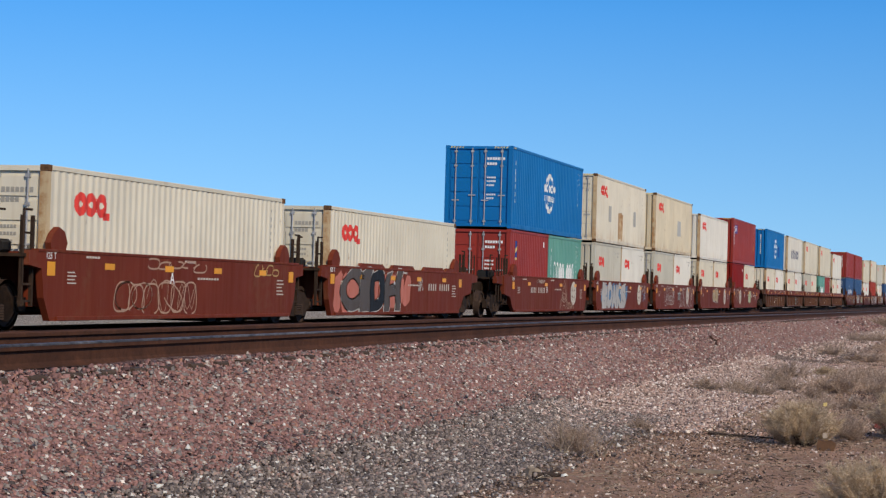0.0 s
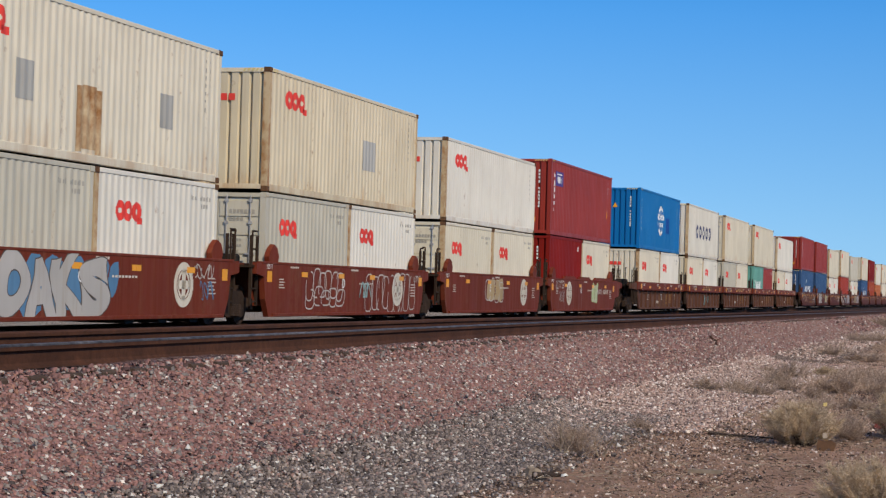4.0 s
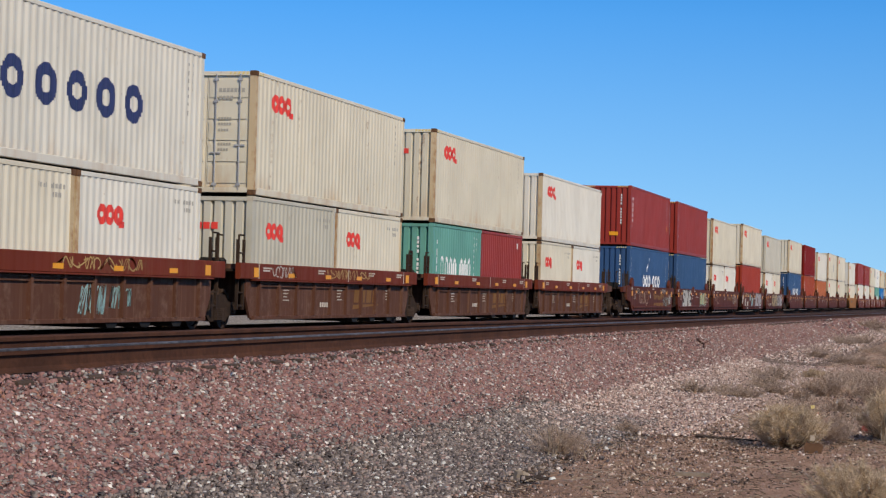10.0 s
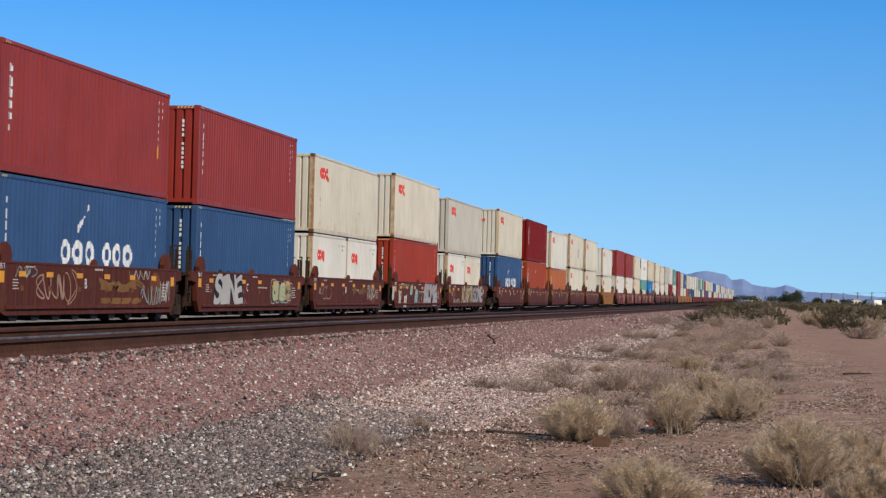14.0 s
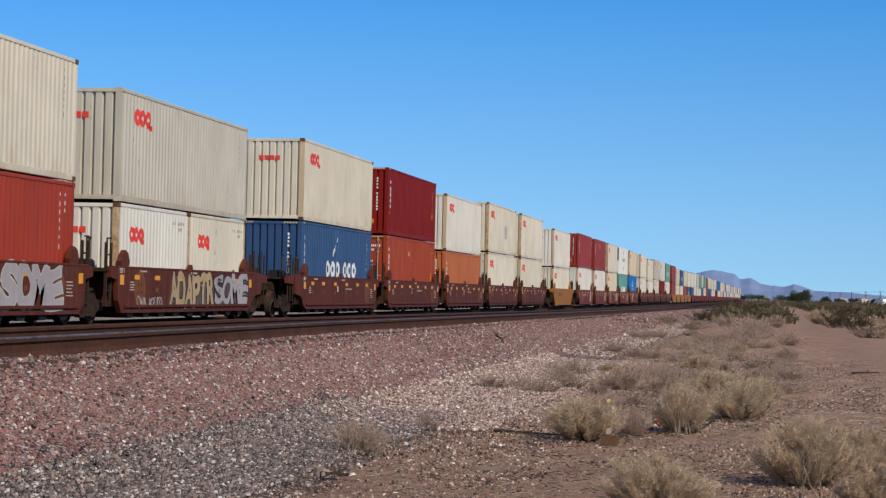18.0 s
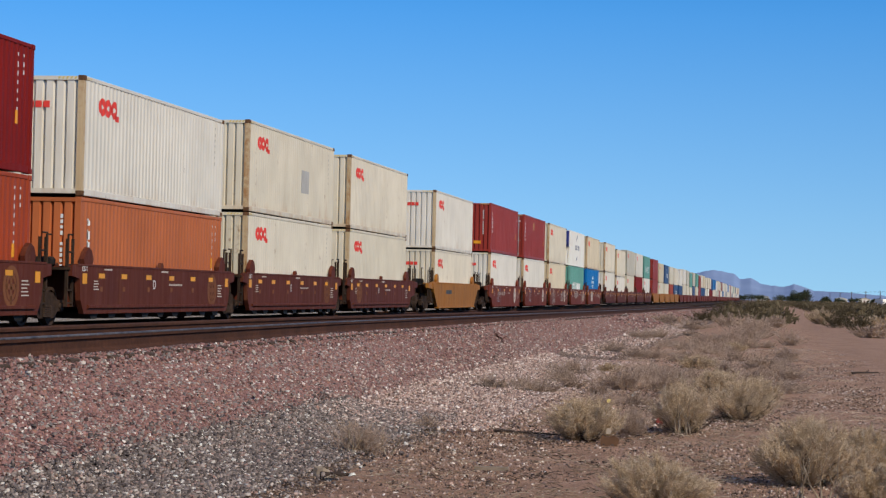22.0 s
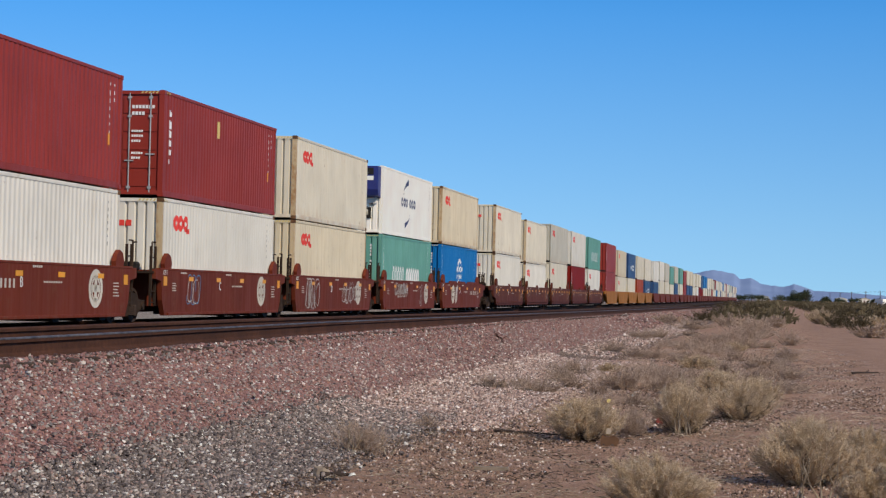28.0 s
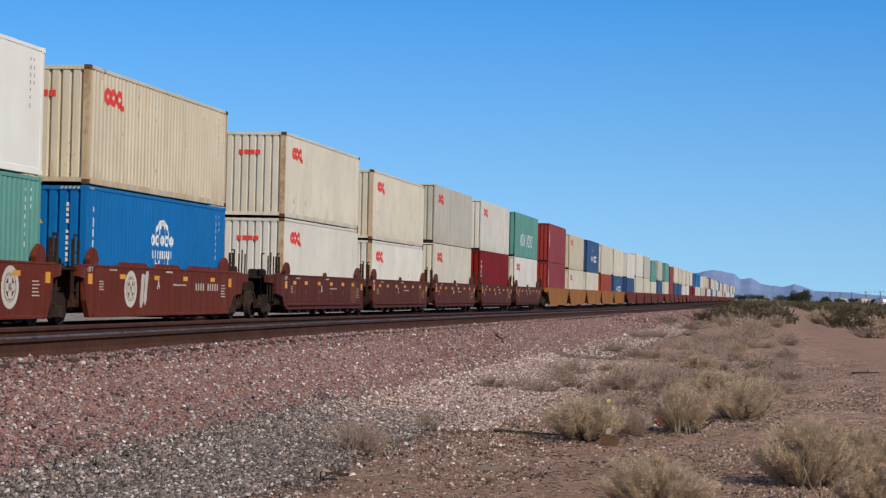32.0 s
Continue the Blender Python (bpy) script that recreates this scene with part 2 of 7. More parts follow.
M_GRIT = island("dirt_pebble", [(0.0, (0.102, 0.064, 0.047)), (0.25, (0.224, 0.141, 0.103)), (0.65, (0.347, 0.230, 0.166)), (0.86, (0.408, 0.291, 0.219)), (0.9, (0.632, 0.524, 0.421)), (1.0, (0.816, 0.718, 0.618))])
M_LEAF = island("tree_leaf", [(0.0, (0.012, 0.02, 0.01)), (0.6, (0.03, 0.042, 0.02)), (1.0, (0.06, 0.07, 0.035))])
M_WOOD = flecked("weathered_wood", (0.22, 0.17, 0.12), (0.40, 0.33, 0.25), 10, 0.85)
M_BRICK = flecked("brown_cardboard", (0.09, 0.05, 0.028), (0.26, 0.14, 0.075), 7, 0.85)
M_LITTER = paint("red_litter", (0.55, 0.05, 0.05), 0.0, 0.2)
M_PLASTIC = paint("pale_blue_plastic", (0.36, 0.43, 0.46), 0.0, 0.4, 0.4)
M_POLE = flecked("pole_wood", (0.09, 0.07, 0.055), (0.15, 0.12, 0.09), 10, 0.9)


def soil(name="desert_dirt", gain=1.0):
    m, nt, b = start(name, 0.95, 0, 0.2)
    v = coords(nt)
    big = cloud(nt, v, 0.12, 5)
    mid = cloud(nt, v, 1.1, 6, 0.6)
    fine = cloud(nt, v, 30, 6, 0.75)
    col = ramp(nt, mid, [(0.30, (0.256, 0.151, 0.102)), (0.55, (0.371, 0.228, 0.153)), (0.75, (0.477, 0.309, 0.212))])
    col = mixed(nt, ramp(nt, big, [(0.4, (0.0,)), (0.7, (0.55,))]), col, (0.365, 0.222, 0.150))
    vor = node(nt, "ShaderNodeTexVoronoi", Scale=34.0)
    nt.links.new(v, vor.inputs["Vector"])
    peb = ramp(nt, vor.outputs["Color"], [(0.72, (0.0,)), (0.82, (0.7,))])
    near = ramp(nt, vor.outputs["Distance"], [(0.25, (1.0,)), (0.42, (0.0,))])
    mask = mixed(nt, 1.0, peb, near, "MULTIPLY")
    col = mixed(nt, mask, col, (0.46, 0.38, 0.31))
    col = mixed(nt, 1.0, col, ramp(nt, fine, [(0.32, (0.52, 0.50, 0.48)), (0.5, (0.92, 0.92, 0.92)), (0.68, (1.25, 1.27, 1.3))]), "MULTIPLY")
    col = mixed(nt, 1.0, col, (gain, gain, gain), "MULTIPLY")
    nt.links.new(col, b.inputs["Base Color"])
    bumped(nt, b, fine, 0.7, 0.03)
    return m


def ballast_ground(name, stops, scale):
    m, nt, b = start(name, 0.95, 0, 0.2)
    v = coords(nt)
    vor = node(nt, "ShaderNodeTexVoronoi", Scale=scale)
    nt.links.new(v, vor.inputs["Vector"])
    sep = nt.nodes.new("ShaderNodeSeparateColor")
    nt.links.new(vor.outputs["Color"], sep.inputs[0])
    col = ramp(nt, sep.outputs[0], stops)
    gap = ramp(nt, vor.outputs["Distance"], [(0.28, (1, 1, 1)), (0.6, (0.30, 0.26, 0.25))])
    col = mixed(nt, 1.0, col, gap, "MULTIPLY")
    big = cloud(nt, v, 0.35, 4)
    col = mixed(nt, 1.0, col, ramp(nt, big, [(0.3, (0.84, 0.82, 0.82)), (0.7, (1.08, 1.08, 1.08))]), "MULTIPLY")
    nt.links.new(col, b.inputs["Base Color"])
    inv = node(nt, "ShaderNodeMath")
    inv.operation = "SUBTRACT"
    inv.inputs[0].default_value = 1.0
    nt.links.new(vor.outputs["Distance"], inv.inputs[1])
    bumped(nt, b, inv.outputs[0], 0.9, 0.05)
    return m


M_SOIL = soil()
M_BALLAST = ballast_ground("pink_ballast", [(0.0, (0.130, 0.081, 0.074)), (0.3, (0.250, 0.144, 0.127)), (0.7, (0.340, 0.199, 0.174)), (0.88, (0.400, 0.312, 0.277)), (0.97, (0.750, 0.662, 0.591))], 24)
M_PALEBED = ballast_ground("pale_gravel", [(0.0, (0.163, 0.110, 0.083)), (0.4, (0.326, 0.236, 0.176)), (0.9, (0.488, 0.384, 0.301))], 19)
M_SANDSTRIP = ballast_ground("pale_sand", [(0.0, (0.36, 0.31, 0.24)), (0.5, (0.50, 0.44, 0.35)), (1.0, (0.66, 0.60, 0.50))], 9)
M_STAIN = ballast_ground("stained_ballast", [(0.0, (0.04, 0.024, 0.018)), (0.5, (0.08, 0.05, 0.037)), (1.0, (0.14, 0.09, 0.07))], 17)
M_ROAD = soil("graded_dirt", 0.97)


# ---- building helpers ----
class Solid:
    """Collects vertices and faces for one mesh."""

    def __init__(self):
        self.v, self.f = [], []

    def add(self, verts, faces):
        n = len(self.v)
        self.v += [tuple(p) for p in verts]
        self.f += [tuple(i + n for i in face) for face in faces]
        return self

    def box(self, x0, x1, y0, y1, z0, z1, c=0.0):
        """A box; c chamfers its edges along y."""
        if c <= 0:
            return self.add([(x, y, z) for y in (y0, y1) for x, z in ((x0, z0), (x1, z0), (x1, z1), (x0, z1))],
                            [(0, 1, 2, 3), (7, 6, 5, 4), (0, 4, 5, 1), (1, 5, 6, 2), (2, 6, 7, 3), (3, 7, 4, 0)])
        ring = [(x0 + c, z0), (x1 - c, z0), (x1, z0 + c), (x1, z1 - c), (x1 - c, z1), (x0 + c, z1), (x0, z1 - c), (x0, z0 + c)]
        return self.prism(ring, y0, y1)

    def prism(self, ring, y0, y1):
        """A ring of (x, z), extruded along y."""
        n = len(ring)
        v = [(x, y0, z) for x, z in ring] + [(x, y1, z) for x, z in ring]
        return self.add(v, [tuple(range(n)), tuple(reversed(range(n, 2 * n)))] + [(i, i + n, (i + 1) % n + n, (i + 1) % n) for i in range(n)])

    def slab(self, ring, x0, x1):
        """A ring of (y, z), extruded along x."""
        n = len(ring)
        v = [(x0, y, z) for y, z in ring] + [(x1, y, z) for y, z in ring]
        return self.add(v, [tuple(range(n)), tuple(reversed(range(n, 2 * n)))] + [(i, i + n, (i + 1) % n + n, (i + 1) % n) for i in range(n)])

    def tube(self, a, b, r, n=6, r2=None):
        a, b = Vector(a), Vector(b)
        d = (b - a).normalized()
        u = d.orthogonal().normalized()
        w = d.cross(u)
        r2 = r if r2 is None else r2
        ring = [(math.cos(2 * math.pi * i / n), math.sin(2 * math.pi * i / n)) for i in range(n)]
        v = [a + (u * p + w * q) * r for p, q in ring] + [b + (u * p + w * q) * r2 for p, q in ring]
        return self.add(v, [tuple(reversed(range(n))), tuple(range(n, 2 * n))] + [(i, (i + 1) % n, (i + 1) % n + n, i + n) for i in range(n)])

    def mesh(self, name, material):
        me = bpy.data.meshes.new(name)
        me.from_pydata(self.v, [], self.f)
        me.materials.append(material)
        bm = bmesh.new()
        bm.from_mesh(me)
        bmesh.ops.recalc_face_normals(bm, faces=bm.faces)
        bm.to_mesh(me)
        bm.free()
        return me


def part(name, solid, material, parent, label="", at=None):
    data = solid if isinstance(solid, bpy.types.Mesh) else solid.mesh(name, material)
    ob = new(name, data)
    ob.parent = parent
    if at is not None:
        ob.location = at
    return tagged(ob, label, kind="stuff" if name in ("writing", "spring_nest", "hazard_stripe", "number_bars") else "")


def thing(name, label, category, group="", kind=""):
    return tagged(new(name), label, category, group, kind)


# ---- ground ----
def slope_height(a):
    """Height of the made ground, a metres to the side of the camera towards the tracks."""
    foot = ((0.0, 0.0), (3.4, 0.0), (4.5, 0.05), (4.8, 0.14), (5.2, 0.31), (5.6, 0.51), (6.0, 0.70), (6.35, 0.83), (8.8, 0.83), (9.1, 0.74), (9.6, 0.50), (11.0, 0.36), (30.0, 0.36))
    for (p, u), (q, v) in zip(foot, foot[1:]):
        if p <= a <= q:
            return u + (v - u) * (a - p) / (q - p)
    return 0.0


def dip(y):
    """The nearer track falls gently away."""
    return -0.0023 * min(235.0, max(0.0, y - 30.0))


def ground_sheet():
    xs = [-3000, -1200, -500, -200, -90, -50, -34, -27, -24] + [-23.2 + 0.6 * i for i in range(67)] + [18, 22, 30, 45, 80, 160, 400, 1000, 3000]
    ys = [-600, -120, -40, -15, -5] + [0.8 * i for i in range(0, 110)] + [88 + 3.0 * i for i in range(0, 40)] + [215, 240, 280, 340, 420, 550, 750, 1100, 1700, 2600, 4200]
    s = Solid()
    for y in ys:
        for x in xs:
            near = 1.0 if abs(x) < 40 and 0 < y < 260 else 0.0
            z = 0.05 * near * (noise.noise((x * 0.5, y * 0.5, 0.0)) + 0.6 * noise.noise((x * 1.7, y * 1.7, 4.0)))
            if x < -3.4:
                z -= 0.35 * min(1.0, (-3.4 - x) / 1.5)
            s.v.append((x, y, z))
    n = len(xs)
    for j in range(len(ys) - 1):
        for i in range(n - 1):
            s.f.append((j * n + i, j * n + i + 1, (j + 1) * n + i + 1, (j + 1) * n + i))
    ob = new("ground", s.mesh("ground", M_SOIL))
    for p in ob.data.polygons:
        p.use_smooth = True
    tagged(ob, "brown desert dirt with pebbles and dry patches", "ground", kind="structure")


ground_sheet()


def bed(name, material, profile, y0, y1, step, label, wob=0.02, falls=False):
    """A strip of laid stone along the track, from a profile of (x, z)."""
    s = Solid()
    ys = [y0]
    while ys[-1] < y1:
        ys.append(ys[-1] + step * (1 + abs(ys[-1]) / 60.0))
    n = len(profile)
    for y in ys:
        for i, (x, z) in enumerate(profile):
            edge = 0.35 if i in (0, n - 1) else 0.0
            s.v.append((x + edge * noise.noise((0.35 * y, 3.0 + i, 0)), y, z + wob * noise.noise((x * 1.3, y * 1.3, 9.0)) + (dip(y) * max(0.0, min(1.0, z / 0.7)) if falls else 0.0)))
    for j in range(len(ys) - 1):
        for i in range(n - 1):
            s.f.append((j * n + i, j * n + i + 1, (j + 1) * n + i + 1, (j + 1) * n + i))
    ob = new(name, s.mesh(name, material))
    return tagged(ob, label, "ballast", kind="structure")


bed("ballast_bed", M_BALLAST, [(-a, slope_height(a) - (0.08 if a < 4.6 else 0.0)) for a in (6.62, 6.35, 6.1, 5.9, 5.7, 5.5, 5.3, 5.1, 4.9, 4.7, 4.4)], -430, 1500, 0.6, "pinkish crushed stone ballast sloping from the track", falls=True)
bed("gravel_strip", M_PALEBED, [(-a, slope_height(a) + h) for a, h in ((5.0, -0.03), (4.8, 0.02), (4.5, 0.025), (4.1, 0.025), (3.7, 0.02), (3.2, -0.05))], -430, 300, 0.5, "pale loose gravel along the foot of the ballast")
FT = -7.49                                                      # centre of the empty track
bed("track_bed", M_STAIN, [(-11.4, 0.30), (-10.4, 0.40), (-9.6, 0.50), (-9.1, 0.74), (-8.8, 0.82), (-8.3, 0.825), (-7.5, 0.82), (-6.9, 0.825), (-6.6, 0.825)], -430, 1500, 0.8, "rust-stained ballast between the rails of the empty track", 0.01, True)
bed("far_track_bed", M_STAIN, [(-23.6, -0.3), (-22.0, 0.05), (-20.4, 0.25), (-19.0, 0.31), (-17.6, 0.31), (-16.2, 0.31), (-14.6, 0.30), (-11.3, 0.30)], -430, 1500, 0.9, "dark stained ballast under the train", 0.012)


# pale strip added to look like the sunlit ground glimpsed under the cars
bed("service_road", M_SANDSTRIP, [(-60.0, -0.42), (-52.0, -0.30), (-40.0, -0.27), (-32.6, -0.27), (-31.8, -0.29), (-30.8, -0.42)], -430, 900, 3.0, "added pale sandy strip for sunlit ground beyond the train", 0.03)


def rail_ring(x, top):
    prof = [(-0.07, 0.0), (0.07, 0.0), (0.07, 0.012), (0.02, 0.03), (0.009, 0.05), (0.009, 0.13), (0.036, 0.142), (0.036, 0.172), (0.028, 0.182)]
    left = [(-p, q) for p, q in reversed(prof[2:])]
    return [(x + p, top - 0.186 + q) for p, q in prof + left]


def run_of(ring, fall):
    """A ring of (x, z) carried along the line, over the fall of the ground."""
    s, n = Solid(), len(ring)
    ys = (-430, 30, 265, 1500) if fall else (-430, 1500)
    for y in ys:
        s.v += [(x, y, z + (dip(y) if fall else 0.0)) for x, z in ring]
    s.f += [tuple(range(n)), tuple(range((len(ys) - 1) * n, len(ys) * n))]
    s.f += [(j * n + i, j * n + n + i, j * n + n + (i + 1) % n, j * n + (i + 1) % n) for j in range(len(ys) - 1) for i in range(n)]
    return s


def track(cx, top, name, fall=False):
    t = thing(name, "railway track with rusty steel rails on wooden ties", "track", "railway tracks", "structure")
    for sgn in (-1, 1):
        x = cx + sgn * 0.753
        rail = part("rail", run_of(rail_ring(x, top), fall), M_RAIL, t, "rusty steel rail")
        worn = fall and sgn > 0
        depth, half = (0.015, 0.038) if worn else (0.006, 0.03)
        part("rail_head", run_of([(x - half, top - depth), (x + half, top - depth), (x + half, top - 0.006), (x + half - 0.008, top + 0.002), (x - half + 0.008, top + 0.002), (x - half, top - 0.006)], fall), M_SHINE if worn else M_RAIL, rail, "worn running head, bluish sky glints painted on" if worn else "dull running head")
    return t


front_track = track(FT, RF, "railway_track", True)
rear_track = track(TX, RZ, "railway_track")


def tie_mesh():
    return Solid().prism([(-1.3, 0.0), (1.3, 0.0), (1.3, 0.165), (1.285, 0.18), (-1.285, 0.18), (-1.3, 0.165)], -0.115, 0.115).mesh("tie", M_TIE)


TIE = tie_mesh()
for owner, cx, top in ((front_track, FT, RF), (rear_track, TX, RZ)):
    for i in range(150):
        part("tie", TIE, M_TIE, owner, at=(cx, 6.0 + 0.55 * i, top - 0.186 - 0.172 + (dip(6.0 + 0.55 * i) if owner is front_track else 0.0)))


def dirt_road():
    s = Solid()
    ys = [12 + 4 * i for i in range(20)] + [95, 110, 130, 160, 200, 260, 330, 420]
    for y in ys:
        for k in range(7):
            u = k / 6
            x = 1.3 + 4.2 * u + (0.0 if y < 25 else 0.5 * noise.noise((y * 0.06, k * 0.2, 1.0)))
            s.v.append((x, y, 0.045 + 0.02 * noise.noise((x, y * 0.5, 2.0)) - (0.10 if k in (0, 6) else 0.03 if k in (1, 5) else 0) - 0.02 * (k in (2, 4))))
    for j in range(len(ys) - 1):
        for i in range(6):
            s.f.append((j * 7 + i, j * 7 + i + 1, (j + 1) * 7 + i + 1, (j + 1) * 7 + i))
    ob = new("dirt_road", s.mesh("dirt_road", M_ROAD))
    for p in ob.data.polygons:
        p.use_smooth = True
    tagged(ob, "graded dirt track with faint wheel ruts", "road", kind="structure")


dirt_road()


# ---- containers ----
def wave(y0, y1, period=0.278, flats=0.25, deep=0.019):
    """Breakpoints (y, depth) of a corrugated wall."""
    n = max(1, round((y1 - y0) / period))
    p = (y1 - y0) / n
    out = [(y0, 0.0)]
    for i in range(n):
        b = y0 + i * p
        out += [(b + p * flats, 0.0), (b + p * 0.5, deep), (b + p * (0.5 + flats), deep), (b + p, 0.0)]
    return out


def depth_at(prof, y):
    for (a, da), (b, db) in zip(prof, prof[1:]):
        if a <= y <= b:
            return da + (db - da) * (y - a) / max(1e-6, b - a)
    return 0.0


def wall_side(prof, face, back, z0, z1, sgn):
    s = Solid()
    ring = [(sgn * (face - d), y) for y, d in prof] + [(sgn * back, prof[-1][0]), (sgn * back, prof[0][0])]
    n = len(ring)
    s.add([(x, y, z0) for x, y in ring] + [(x, y, z1) for x, y in ring],
          [tuple(range(n)), tuple(reversed(range(n, 2 * n)))] + [(i, (i + 1) % n, (i + 1) % n + n, i + n) for i in range(n)])
    return s


def skin(rects, prof, face, lift=0.003):
    """Thin paint that follows a corrugated side: rectangles (y0, y1, z0, z1)."""
    s = Solid()
    cuts = [y for y, d in prof]
    for y0, y1, z0, z1 in rects:
        ys = [y0] + [c for c in cuts if y0 + 1e-4 < c < y1 - 1e-4] + [y1]
        n = len(s.v)
        for y in ys:
            x = face - depth_at(prof, y) + lift
            s.v += [(x, y, z0), (x, y, z1)]
        s.f += [(n + 2 * k, n + 2 * k + 2, n + 2 * k + 3, n + 2 * k + 1) for k in range(len(ys) - 1)]
    return s


def ring_rects(cy, cz, ry, rz, thick, col=0.05):
    """Columns that make up an oval ring."""
    out = []
    n = max(6, int(2 * ry / col))
    for i in range(n):
        y0, y1 = cy - ry + 2 * ry * i / n, cy - ry + 2 * ry * (i + 1) / n
        u = ((y0 + y1) / 2 - cy) / ry
        outer = rz * math.sqrt(max(0.0, 1 - u * u))
        iu = u * ry / max(1e-6, ry - thick)
        inner = (rz - thick) * math.sqrt(1 - iu * iu) if abs(iu) < 1 else 0.0
        if inner > 0.01:
            out += [(y0, y1, cz + inner, cz + outer), (y0, y1, cz - outer, cz - inner)]
        else:
            out.append((y0, y1, cz - outer, cz + outer))
    return out


def mark_red(y, z, w, h):
    """The red line mark: three fused rounds with small openings, and a foot."""
    u = w / 3.3
    r = []
    for k in range(3):
        r += ring_rects(y + u * (0.55 + 1.0 * k), z + h / 2, u * 0.56, h / 2, 0.36 * h, 0.03)
    r.append((y + u * 2.7, y + u * 3.35, z - 0.10 * h, z + 0.22 * h))
    return r


def mark_blocks(y, z, widths, h, space, rings=False):
    """A row of painted rings or upright bars; a negative width leaves a gap."""
    r = []
    for i, w in enumerate(widths):
        if w > 0 and rings:
            r += ring_rects(y + w / 2, z + h / 2, w / 2, h / 2, w * 0.27, 0.05)
        elif w > 0:
            r += [(y, y + w * 0.36, z, z + h), (y + w * 0.60, y + w * 0.92, z + 0.06 * h * (i % 3), z + h)]
        y += abs(w) + space
    return r


def mark_globe(y, z, r):
    out = []
    for rect in ring_rects(y, z, r, r * 1.02, 0.12, 0.06):
        if abs((rect[2] + rect[3]) / 2 - z) > 0.42 * r:
            out.append(rect)
    for rect in ring_rects(y, z, r * 0.5, r * 0.98, 0.11, 0.06):
        if abs((rect[2] + rect[3]) / 2 - z) > 0.42 * r:
            out.append(rect)
    w = r * 0.44
    out += mark_blocks(y - r * 1.32, z + 0.04 * r, [w] * 5, r * 0.42, 0.08, True)
    out += mark_blocks(y - r * 1.2, z - 0.42 * r, [r * 0.22] * 8, r * 0.30, 0.07)
    return out


def bars(y, z, n, w, h, step, vertical=True):
    """Unreadable writing as small bars."""
    out = []
    for i in range(n):
        k = 0.6 + 0.4 * ((i * 7919) % 5) / 4
        out.append((y, y + w * (1 if vertical else k), z - i * step - h * (k if vertical else 1), z - i * step))
    return out


FACE, HALF = 1.213, 1.219
MESHES = {}


def cached(key, make):
    if key not in MESHES:
        MESHES[key] = make()
    return MESHES[key]


KINDS = {
    "c": (M_CREAM, "cream"), "w": (M_WHITE, "off-white"), "t": (M_TAN, "yellowed tan"), "y": (M_GREY, "greyish cream"), "b": (M_BLUE, "bright blue"),
    "n": (M_NAVY, "navy blue"), "r": (M_RED, "red"), "d": (M_DARKRED, "dark red"), "o": (M_ORANGE, "orange-red"), "v": (M_VERMILION, "vermilion red"), "a": (M_AMBER, "orange"), "g": (M_GREEN, "sea-green"), "p": (M_PURE, "bright white")}
TEMPLATES = {}


